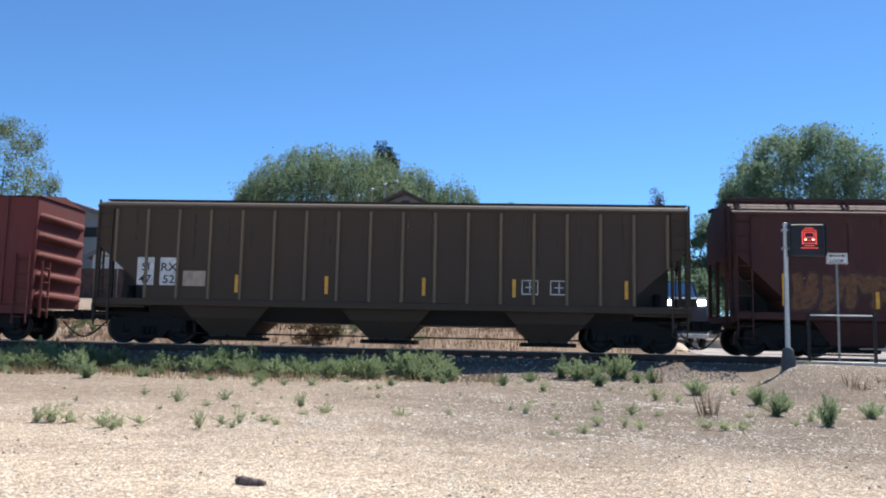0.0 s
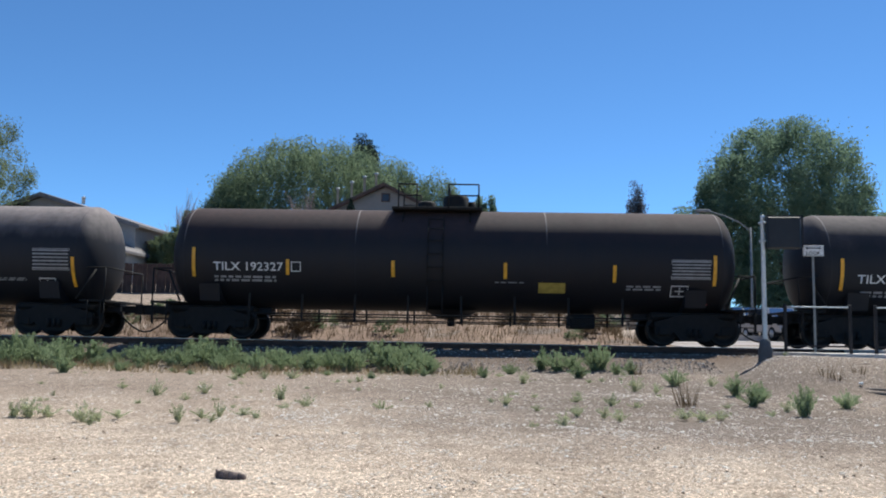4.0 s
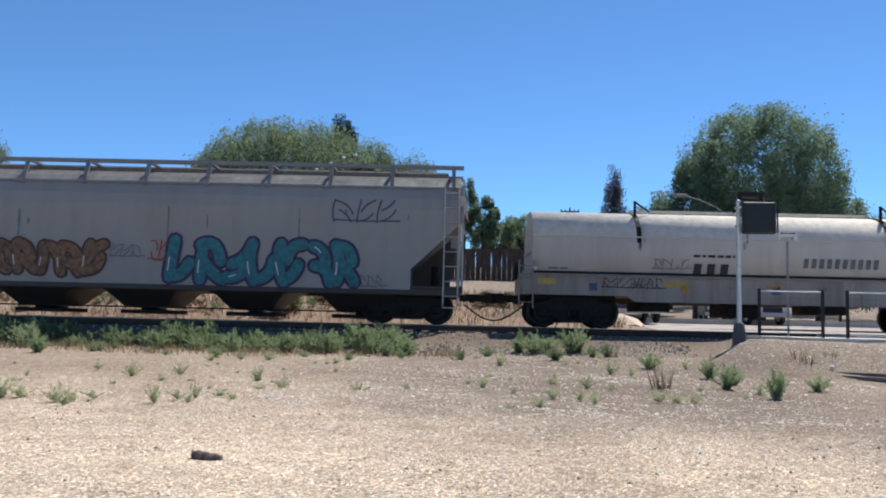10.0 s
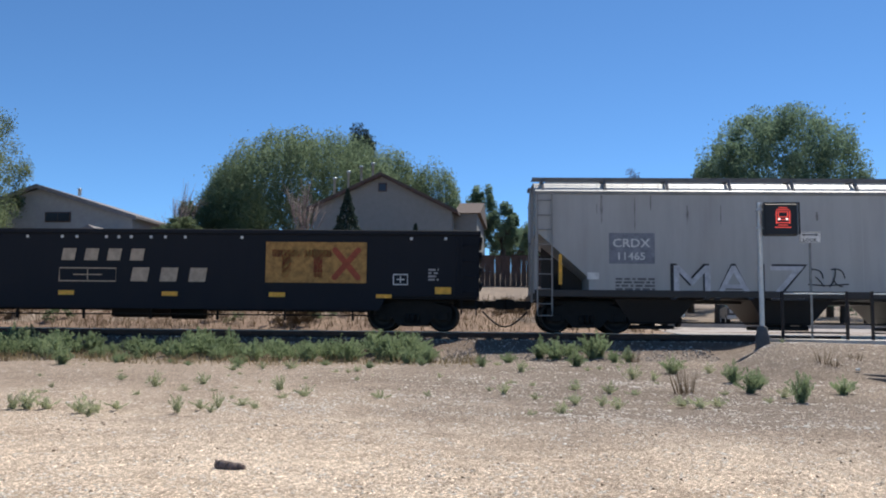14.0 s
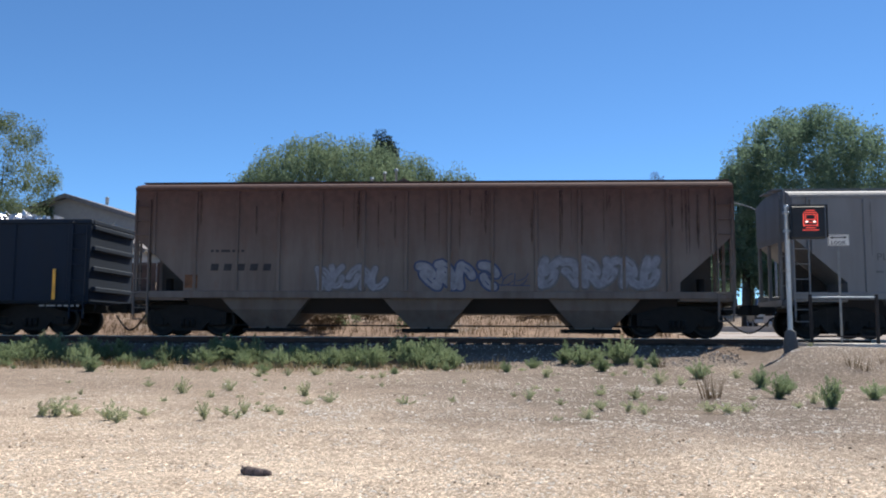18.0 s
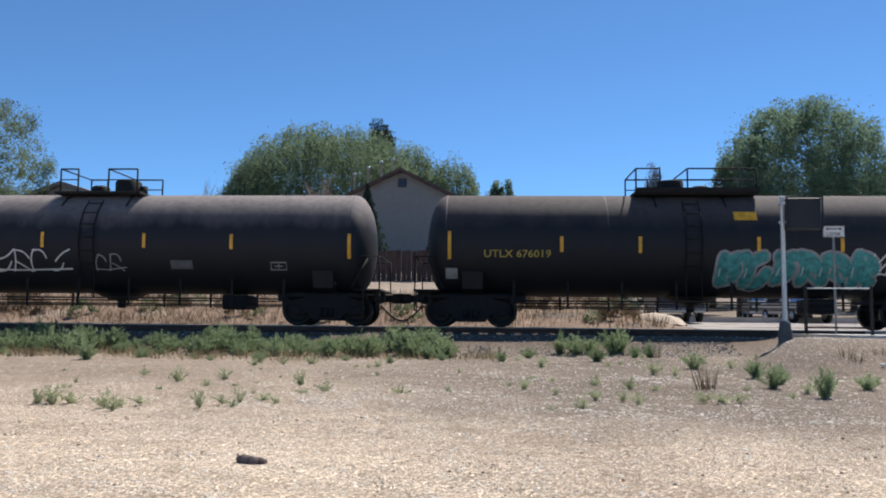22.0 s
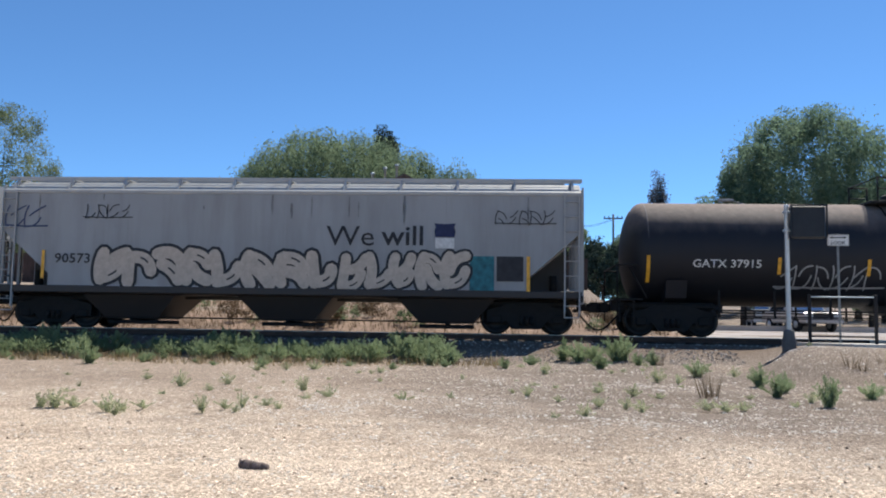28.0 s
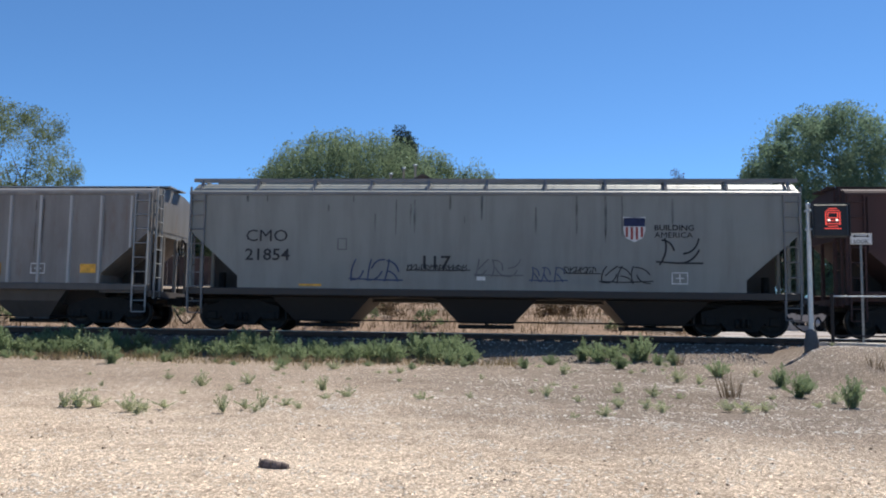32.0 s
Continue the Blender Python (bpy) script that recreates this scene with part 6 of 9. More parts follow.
def marks_31(c):
    text(c, "CMO", -6.49, 2.8, 0.35, "blackpaint")
    text(c, "21854", -6.46, 2.24, 0.35, "blackpaint")
    outline(c, -4.35, 2.4, -4.1, 2.72, "dimgrey")
    shield(c, 3.92, 2.67, 4.56, 3.4)
    text(c, "BUILDING", 5.36, 3.09, 0.16, "blackpaint")
    text(c, "AMERICA", 5.34, 2.88, 0.16, "blackpaint")
    tag(c, -3.99, 1.49, -2.52, 2.11, "slateblue", 28)
    text(c, "117", -1.42, 2.04, 0.39, "blackpaint")
    tag(c, -2.3, 1.8, -0.55, 1.97, "blackpaint", 29)
    tag(c, -0.33, 1.65, 0.97, 2.14, "dimgrey", 30)
    tag(c, 1.25, 1.51, 2.25, 1.93, "slateblue", 31)
    tag(c, 2.25, 1.75, 3.17, 1.94, "blackpaint", 32)
    tag(c, 3.24, 1.49, 4.65, 1.97, "blackpaint", 33)
    tag(c, 4.86, 2.04, 6.04, 2.77, "blackpaint", 34)
    outline(c, 5.29, 1.49, 5.72, 1.8, "offwhite")
    rect(c, -0.26, 1.53, -0.01, 1.64, "offwhite")
    rect(c, -5.48, 1.32, -4.81, 1.38, "amber")


def marks_32(c):
    tag(c, -7, 3.3, -5.6, 3.9, "dimwhite", 35)


# ---- the train, car by car ----
P_RED = paint("red_boxcar_paint", (0.125, 0.024, 0.022), 0.8, grime=0.3, rust=0.3)
P_BROWN = paint("dusty_brown_paint", (0.060, 0.041, 0.027), 0.8, grime=0.5, dirt=(0.07, 0.052, 0.038))
P_BROWNRIB = paint("worn_tan_rib_paint", (0.16, 0.112, 0.062), grime=0.4)
P_OXIDE = paint("oxide_red_paint", (0.06, 0.021, 0.018), 0.8, grime=0.4, dirt=(0.035, 0.02, 0.018), rust=0.3)
P_MAROON = paint("dark_maroon_paint", (0.022, 0.011, 0.013), 0.8, grime=0.4, dirt=(0.014, 0.01, 0.011), rust=0.25)
# tank tops: dusty tone by height that paints in the sunlit upper side
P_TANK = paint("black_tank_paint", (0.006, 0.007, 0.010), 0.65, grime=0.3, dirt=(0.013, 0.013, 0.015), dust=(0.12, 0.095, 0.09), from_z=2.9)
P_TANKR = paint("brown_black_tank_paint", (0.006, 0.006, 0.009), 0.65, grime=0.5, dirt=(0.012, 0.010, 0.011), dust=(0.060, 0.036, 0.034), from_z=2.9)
P_TANKG = paint("sunlit_grey_dusted_tank_paint", (0.007, 0.008, 0.012), 0.65, grime=0.5, dirt=(0.013, 0.0135, 0.017), dust=(0.27, 0.23, 0.215), from_z=2.85, to_z=3.85)
P_TANKB = paint("painted_bronze_sheen_tank_paint", (0.007, 0.0075, 0.011), 0.6, grime=0.5, dirt=(0.013, 0.012, 0.014), dust=(0.24, 0.185, 0.155), from_z=3.0, to_z=3.95)
# white hoppers: greyed above roof height to dim the sunlit roof
P_WHITE = paint("white_hopper_paint", (0.235, 0.232, 0.222), grime=0.3, dirt=(0.16, 0.142, 0.127), dust=(0.17, 0.165, 0.16), from_z=4.0, to_z=4.3)
P_CLEANWHITE = paint("clean_white_hopper_paint", (0.35, 0.34, 0.32), grime=0.2, dirt=(0.24, 0.22, 0.20), dust=(0.21, 0.205, 0.20), from_z=4.0, to_z=4.3)
P_WHITEG = paint("grey_white_hopper_paint", (0.36, 0.36, 0.35), grime=0.3, dirt=(0.21, 0.19, 0.175))
P_RUSTW = paint("rust_streaked_grey_paint", (0.36, 0.36, 0.36), grime=0.35, dirt=(0.16, 0.13, 0.11), rust=0.45)
P_GREY = paint("mid_grey_paint", (0.17, 0.172, 0.175), grime=0.4, dirt=(0.11, 0.10, 0.095), rust=0.12)
P_GREYL = paint("light_grey_paint", (0.275, 0.285, 0.29), grime=0.35, dirt=(0.15, 0.14, 0.13))
P_GREYO = paint("olive_grey_hopper_paint", (0.205, 0.215, 0.20), grime=0.4, dirt=(0.13, 0.12, 0.11), rust=0.1)
P_RUSTGREY = paint("stained_light_grey_paint", (0.205, 0.198, 0.188), grime=0.5, dirt=(0.10, 0.075, 0.06), rust=0.4)
P_TANRUST = paint("rusted_tan_paint", (0.155, 0.135, 0.12), 0.85, grime=0.6, dirt=(0.085, 0.062, 0.05), rust=0.35, dust=(0.105, 0.055, 0.043), from_z=2.2, to_z=4.2)
# white hood: paler above z 2.45, sunlight put into the colour
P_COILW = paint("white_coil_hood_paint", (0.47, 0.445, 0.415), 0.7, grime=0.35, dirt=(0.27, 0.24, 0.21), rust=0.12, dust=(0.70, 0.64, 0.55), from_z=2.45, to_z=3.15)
P_COILF = paint("stained_white_frame_paint", (0.25, 0.225, 0.205), grime=0.7, dirt=(0.13, 0.105, 0.09), rust=0.4)
# maroon hood: bleached pink top that also carries painted sunlight
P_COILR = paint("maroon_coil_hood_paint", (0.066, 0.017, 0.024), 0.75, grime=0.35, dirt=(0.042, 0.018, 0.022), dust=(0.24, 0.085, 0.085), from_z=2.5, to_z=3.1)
P_COILD = paint("dark_maroon_frame_paint", (0.036, 0.012, 0.014), 0.8, grime=0.4, dirt=(0.024, 0.012, 0.012))
P_FRAMEG = paint("grey_green_frame_paint", (0.25, 0.255, 0.26), grime=0.6, dirt=(0.13, 0.12, 0.11), rust=0.15)
P_BLACKGON = paint("black_gondola_paint", (0.005, 0.007, 0.012), 0.8, grime=0.3, dirt=(0.013, 0.014, 0.017))
P_NAVYGON = paint("navy_gondola_paint", (0.0035, 0.012, 0.027), 0.8, grime=0.35, dirt=(0.007, 0.012, 0.017))
# grimy underframe tone, also used to paint the shade between hopper bays
P_LOWBROWN = paint("grimy_shaded_underframe_paint", (0.030, 0.025, 0.023), grime=0.5, dirt=(0.03, 0.026, 0.024))
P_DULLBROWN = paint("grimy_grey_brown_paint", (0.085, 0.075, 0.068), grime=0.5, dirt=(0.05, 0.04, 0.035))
P_DARKRED = paint("dark_brown_hopper_paint", (0.06, 0.03, 0.028), 0.8, grime=0.4, dirt=(0.04, 0.03, 0.028))
P_PALEGREY = paint("pale_grey_cover_paint", (0.42, 0.43, 0.45), grime=0.2, dirt=(0.28, 0.27, 0.26))

CARS = [
    boxcar(0, -33.40, -16.20, (0.95, 0.95), P_RED, "red steel boxcar with corrugated ends"),
    hopper(1, -14.30, 3.15, (0.95, 0.63), P_BROWN, "dusty brown covered hopper with tan side ribs", 18, "flat", rib_paint=P_BROWNRIB),
    hopper(2, 4.40, 20.35, (0.63, 0.70), P_OXIDE, "oxide red covered hopper with faded orange graffiti", 0, "trough", notch=1.4),
    hopper(3, 21.75, 38.90, (0.70, 0.85), P_MAROON, "dark maroon covered hopper with a painted smiling face", 12, "flat", lift=0.13),
    tank_car(4, 40.60, 57.10, (0.85, 1.00), P_TANKG, "black tank car with dusty grey top, painted sunlit, and white lettering", -0.5),
    tank_car(5, 59.10, 76.05, (1.00, 0.90), P_TANKR, "black tank car with reddish brown dusted top, painted sunlit", -0.45),
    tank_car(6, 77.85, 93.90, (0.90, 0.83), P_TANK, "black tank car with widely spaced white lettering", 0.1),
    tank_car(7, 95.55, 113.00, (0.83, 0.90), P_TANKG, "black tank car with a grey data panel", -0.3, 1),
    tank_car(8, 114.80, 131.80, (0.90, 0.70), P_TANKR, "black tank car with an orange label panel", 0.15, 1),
    hopper(9, 133.20, 152.10, (0.70, 0.73), P_WHITE, "white curved-side covered hopper with green and blue graffiti", 0, "curved", 5, P_WHITEG, beams=P_GREY, lower=P_LOWBROWN, notch=1.45),
    hopper(10, 153.55, 172.25, (0.73, 1.05), P_WHITE, "white curved-side covered hopper with ochre and teal graffiti", 0, "curved", 5, P_WHITEG, beams=P_GREY, lower=P_LOWBROWN, notch=1.45),
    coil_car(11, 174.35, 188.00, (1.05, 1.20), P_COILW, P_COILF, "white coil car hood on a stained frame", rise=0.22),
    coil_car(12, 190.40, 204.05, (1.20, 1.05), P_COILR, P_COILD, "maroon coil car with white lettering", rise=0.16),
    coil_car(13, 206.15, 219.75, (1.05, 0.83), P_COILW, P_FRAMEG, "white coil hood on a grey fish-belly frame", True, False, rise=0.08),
    gondola(14, 221.40, 242.50, (0.83, 0.80), P_BLACKGON, "long black gondola with a yellow panel and tan marks", 2, 2.82, deep_ribs=0.02),
    hopper(15, 244.10, 262.80, (0.80, 0.90), P_WHITEG, "grey-white covered hopper with black and yellow graffiti", 0, "trough", 4, P_WHITE, lower=P_LOWBROWN),
    covered_well_car(16, 264.60, 278.79, (0.90, 1.22), P_PALEGREY, "pale grey covered flat car with a taller end cover"),
    gondola(17, 281.23, 298.30, (1.22, 0.68), P_NAVYGON, "navy blue gondola heaped with shiny scrap", 10, 3.36, True),
    hopper(18, 299.65, 317.20, (0.68, 0.78), P_TANRUST, "rust-streaked tan covered hopper with white graffiti", 14, "flat", lift=0.3),
    hopper(19, 318.75, 336.10, (0.78, 0.75), P_GREY, "grey covered hopper with shallow ribs", 12, "flat", rib_z=(1.34, 3.96)),
    gondola(20, 337.60, 358.60, (0.75, 0.80), P_BLACKGON, "long black gondola with amber strips", 12, 2.60, deep_ribs=0.025),
    tank_car(21, 360.20, 376.20, (0.80, 0.80), P_TANKG, "black tank car with dusty grey top, painted sunlit, and white scrawls", -0.5),
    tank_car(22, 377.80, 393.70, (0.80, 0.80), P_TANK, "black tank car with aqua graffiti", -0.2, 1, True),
    tank_car(23, 395.30, 411.10, (0.80, 0.80), P_TANKG, "black tank car with faded lettering and dusty top, painted sunlit", -0.6, 1),
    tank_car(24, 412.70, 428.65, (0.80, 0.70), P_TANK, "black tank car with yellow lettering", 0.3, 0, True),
    hopper(25, 430.05, 448.90, (0.70, 0.65), P_CLEANWHITE, "white curved-side covered hopper with one grey mural", 0, "curved", 5, P_WHITEG, beams=P_GREY, lower=P_LOWBROWN, notch=1.45),
    hopper(26, 450.20, 468.10, (0.65, 0.62), P_GREYL, "light grey covered hopper with a shield mark", 0, "trough", 3, P_WHITEG, lower=P_LOWBROWN),
    hopper(27, 469.35, 486.70, (0.62, 0.65), P_GREYL, "light grey covered hopper with a large cream mural", 0, "trough", 3, P_WHITEG, lower=P_LOWBROWN),
    tank_car(28, 488.00, 503.65, (0.65, 0.98), P_TANKB, "black tank car with a bronze sheen painted on top", 0.6),
    hopper(29, 505.60, 522.60, (0.98, 0.72), P_RUSTW, "rust-streaked grey covered hopper with black graffiti", 0, "trough", 3, P_GREY, lower=P_LOWBROWN),
    hopper(30, 524.05, 541.45, (0.72, 0.57), P_RUSTGREY, "grey covered hopper with pale side ribs", 18, "flat", 3, P_GREYL, P_WHITEG, lower=P_DULLBROWN),
    hopper(31, 542.60, 560.40, (0.57, 0.60), P_GREYO, "grey covered hopper with black lettering and tags", 0, "trough", 3, P_GREY, lower=P_LOWBROWN),
    hopper(32, 561.60, 579.20, (0.60, 0.80), P_DARKRED, "dark brown covered hopper with a faint tag", 10, "flat"),
]


for car, write in zip(CARS, [marks_0, marks_1, marks_2, marks_3, marks_4, marks_5, marks_6, marks_7, marks_8, marks_9, marks_10, marks_11, marks_12, marks_13, marks_14, marks_15, None,
                             marks_17, marks_18, marks_19, marks_20, marks_21, marks_22, marks_23, marks_24, marks_25, marks_26, marks_27, marks_28, marks_29, marks_30, marks_31, marks_32]):
    if write:
        write(car)
for n, seed, count, top, kind, longest, spots in (
        (1, 1, 16, 4.0, "dust", 1.8, None), (2, 2, 10, 4.0, "soot", 1.6, None), (9, 3, 10, 3.3, "dust", 1.4, None), (10, 4, 12, 3.3, "soot", 1.2, None), (11, 5, 14, 3.0, "rust", 0.8, (-3.7, -0.7, 3.5)),
        (13, 6, 14, 2.9, "rust", 0.7, (-3.7, -0.6, 0.5, 3.5)), (15, 7, 12, 4.0, "rust", 1.3, None), (18, 8, 34, 4.3, "rust", 2.0, None), (19, 9, 14, 3.9, "dust", 1.8, None), (25, 10, 6, 3.3, "dust", 1.4, None),
        (26, 11, 10, 4.0, "soot", 1.3, None), (27, 12, 10, 4.0, "soot", 0.9, None), (29, 13, 8, 3.9, "rust", 2.2, None), (29, 14, 9, 3.9, "soot", 2.2, None), (30, 15, 22, 3.9, "rust", 1.9, None), (31, 16, 16, 4.0, "soot", 1.5, None)):
    stains(CARS[n], seed, count, top, kind, longest, spots)


# ---- ground and track ----
def steps(*runs):
    out = []
    for a, b, d in runs:
        out += list(np.arange(a, b, d))
    return out


def build_ground():
    xs = [-3000, -1200, -600, -300, -160, -100, -70] + steps((-55, -26, 3), (-26, 16, 0.45), (16, 40, 2), (40, 80, 8)) + [80, 110, 160, 300, 600, 1200, 3000]
    ys = [-3000, -800, -200, -60, -20, -6, 0] + steps((2, 20, 0.5), (20, 36, 0.3), (36, 70, 1.5), (70, 110, 6)) + [110, 140, 180, 250, 500, 1200, 4000]
    vs = []
    for y in ys:
        for x in xs:
            z = ground_z(x, y)
            if -40 < x < 40 and 2 < y < 60 and not 23.3 < y < 28.7:
                z += 0.05 * noise.noise((x * 0.5, y * 0.5, 0)) + 0.02 * noise.noise((x * 2.1, y * 2.1, 3))
            vs.append((x, y, z))
    n = len(xs)
    fs = [(j * n + i, j * n + i + 1, (j + 1) * n + i + 1, (j + 1) * n + i) for j in range(len(ys) - 1) for i in range(n - 1)]
    return tagged(part("ground", Geo().add(vs, fs, True), M_GROUND), "dry tan gravel soil with sparse weeds", "ground", kind="structure")


ground = build_ground()


def pebble_mesh(name, pts, rnd, sizes, material, flat=0.6):
    g = Geo()
    for x, y, z in pts:
        s = rnd.uniform(*sizes)
        a = rnd.uniform(0, 6.28)
        q = []
        for k in range(5):
            b = a + k * 1.2566
            r = s * rnd.uniform(0.7, 1.2)
            q.append((x + r * math.cos(b), y + r * math.sin(b), z - 0.2 * s))
        q += [(x + 0.45 * s * math.cos(a + k * 2.09), y + 0.45 * s * math.sin(a + k * 2.09), z + s * flat * rnd.uniform(0.6, 1.1)) for k in range(3)]
        g.add(q, [(0, 1, 5), (1, 6, 5), (1, 2, 6), (2, 3, 6), (3, 7, 6), (3, 4, 7), (4, 0, 5, 7), (5, 6, 7)])
    me = bpy.data.meshes.new(name)
    me.from_pydata(g.v, [], g.f)
    return part(name, me, material)


def stone_material(name, a, b2, c2):
    m, n, l, b = nodes_of(name, 0.9)
    geo = n.new("ShaderNodeNewGeometry")
    r = n.new("ShaderNodeValToRGB")
    r.color_ramp.elements[0].color, r.color_ramp.elements[1].color = (*a, 1), (*c2, 1)
    r.color_ramp.elements.new(0.6).color = (*b2, 1)
    l.new(geo.outputs["Random Per Island"], r.inputs["Fac"])
    c = mix(n, l, ramp(n, l, noise_node(n, l, 40.0, shift=False), 0.3, 0.7), r.outputs["Color"], mix(n, l, 0.4, r.outputs["Color"], (0.15, 0.12, 0.10)))
    l.new(c, b.inputs["Base Color"])
    bump(n, l, b, noise_node(n, l, 80.0, shift=False), 0.4, 0.005)
    return m


M_STONES = stone_material("mixed_gravel_stones", (0.34, 0.255, 0.18), (0.56, 0.44, 0.31), (0.86, 0.76, 0.62))
M_BALLAST = stone_material("grey_ballast_stones", (0.10, 0.082, 0.068), (0.27, 0.235, 0.20), (0.62, 0.56, 0.49))
M_FLECKS = stone_material("pale_stone_flecks", (0.62, 0.54, 0.44), (0.80, 0.73, 0.63), (0.92, 0.87, 0.79))
M_CLODS = stone_material("dark_soil_clods", (0.17, 0.115, 0.075), (0.24, 0.17, 0.115), (0.33, 0.24, 0.165))


def scatter(rnd, count, near, far, wish):
    """Places on the lot, thicker near the eye, kept where wish(x, distance) allows."""
    pts = []
    while len(pts) < count:
        d = near * (far / near) ** rnd.random()
        x = rnd.uniform(-0.72, 0.50) * d
        if rnd.random() < wish(x, d):
            pts.append((x, d, ground_z(x, d) + 0.05 * noise.noise((x * 0.5, d * 0.5, 0)) + 0.02 * noise.noise((x * 2.1, d * 2.1, 3)) + 0.002))
    return pts


def build_stones():
    rnd = random.Random(3)

    def gravelly(x, d):
        return smooth_step(-6.5, -1.5, x + 2.5 * noise.noise((x * 0.3, d * 0.3, 5))) * smooth_step(8.0, 11.5, d)

    def banded(x, d):
        return max(0.0, 0.45 + 1.3 * noise.noise((x * 0.28, d * 0.55, 9)))
    pts = scatter(rnd, 17000, 4.8, 15.0, lambda x, d: 0.45 + 0.4 * noise.noise((x * 0.8, d * 0.8, 1)))
    tagged(pebble_mesh("loose_gravel", pts, rnd, (0.005, 0.015), M_STONES, 0.2), "scattered pale and brown gravel stones on the lot", "gravel", kind="stuff")
    pts = scatter(rnd, 21000, 4.8, 21.5, lambda x, d: 0.16 + 0.85 * gravelly(x, d) * banded(x, d))
    tagged(pebble_mesh("white_gravel", pts, rnd, (0.008, 0.022), M_FLECKS, 0.12), "pale whitish stone flecks scattered over the lot", "gravel", kind="stuff")
    pts = scatter(rnd, 900, 6.5, 21.0, lambda x, d: 0.02 + 0.5 * gravelly(x, d) * banded(x, d) + 0.06 * smooth_step(17, 20, d))
    tagged(pebble_mesh("stone_chips", pts, rnd, (0.02, 0.045), M_FLECKS, 0.14), "larger flat white stone chips in the gravel", "gravel", kind="stuff")
    pts = scatter(rnd, 500, 5.0, 16.0, lambda x, d: max(0.05, 0.3 + 1.1 * noise.noise((x * 0.7, d * 0.9, 14))))
    tagged(pebble_mesh("soil_clods", pts, rnd, (0.008, 0.022), M_CLODS, 0.5), "dark crumbs of soil scattered over the lot", "soil clods", kind="stuff")
    pts = []
    while len(pts) < 11000:
        x, y = rnd.uniform(-24, 14), rnd.choice((rnd.uniform(20.9, 22.6), rnd.uniform(21.3, 24.6), rnd.uniform(27.4, 28.8)))
        if (x > 4.6 and y < 23.2) or (x < -2.5 and y < 22 and rnd.random() < 0.7):
            continue
        pts.append((x, y, ground_z(x, y)))
    tagged(pebble_mesh("ballast_stones", pts, rnd, (0.016, 0.042), M_BALLAST, 0.7), "grey crushed stone ballast beside the track", "ballast", kind="stuff")


build_stones()

track = tagged(new("railway_track"), "railway track with shiny rail heads on dark timber ties", "railway track", kind="structure")
track.matrix_basis = pose(0, TRACK, 0, 0, 0, SKEW)
for s in (-1, 1):
    y = s * 0.752
    part("rail", Geo().prism([(y - 0.07, RAIL - 0.165), (y + 0.07, RAIL - 0.165), (y + 0.07, RAIL - 0.15), (y + 0.012, RAIL - 0.12), (y + 0.012, RAIL - 0.045), (y + 0.036, RAIL - 0.038),
                              (y + 0.036, RAIL - 0.012), (y - 0.036, RAIL - 0.012), (y - 0.036, RAIL - 0.038), (y - 0.012, RAIL - 0.045), (y - 0.012, RAIL - 0.12), (y - 0.07, RAIL - 0.15)], "x", -700, 700), M_RAILWEB, track)
    part("rail_head", Geo().box(-700, 700, y - 0.034, y + 0.034, RAIL - 0.012, RAIL), M_RAILTOP, track, "polished steel running surface")
me_tie = Geo().box(-0.115, 0.115, -1.3, 1.3, RAIL - 0.36, RAIL - 0.168, 0.015).mesh("tie")
for k in range(110):
    part("tie", me_tie, M_TIE, track, at=pose(-33 + k * 0.53 + random.uniform(-0.02, 0.02), random.uniform(-0.03, 0.03), 0, 0, 0, random.uniform(-0.8, 0.8)))
g = Geo()
for k in range(1200):
    x = -34 - k * 0.53 if k % 2 else 26 + k * 0.53
    g.box(x - 0.115, x + 0.115, -1.3, 1.3, RAIL - 0.36, RAIL - 0.168)
tagged(part("far_ties", g, M_TIE, track), kind="stuff")


# ---- the foot crossing on the near side ----
def sidewalk():
    top = 1.13
    ob = tagged(new("sidewalk"), "pale concrete footpath slab at the crossing", "sidewalk", kind="structure")
    x = 5.95
    k = 0
    while x < 26:
        w = 1.5
        y0 = 19.6 - 0.0 * k
        part("slab", Geo().prism([(x + 0.006 + (0.55 if k == 0 else 0), y0), (x + w - 0.006, y0), (x + w - 0.006, 22.6), (x + 0.006, 22.6)], "z", top - 0.16, top), M_CONC, ob)
        x += w
        k += 1
    return ob


sidewalk()
xing = tagged(new("crossing_panels"), "pale concrete crossing panels between and beside the rails", "level crossing", kind="structure")
xing.matrix_basis = pose(0, TRACK, 0, 0, 0, SKEW) @ pose(0, -26.0, 0)
for k in range(6):
    x = 9.0 + k * 2.5
    for a, b in ((22.62, 25.12), (25.34, 26.66), (26.86, 29.0)):
        part("panel", Geo().box(x, x + 2.48, a, b, RAIL - 0.2, RAIL - 0.015, 0.01), M_CONC, xing)


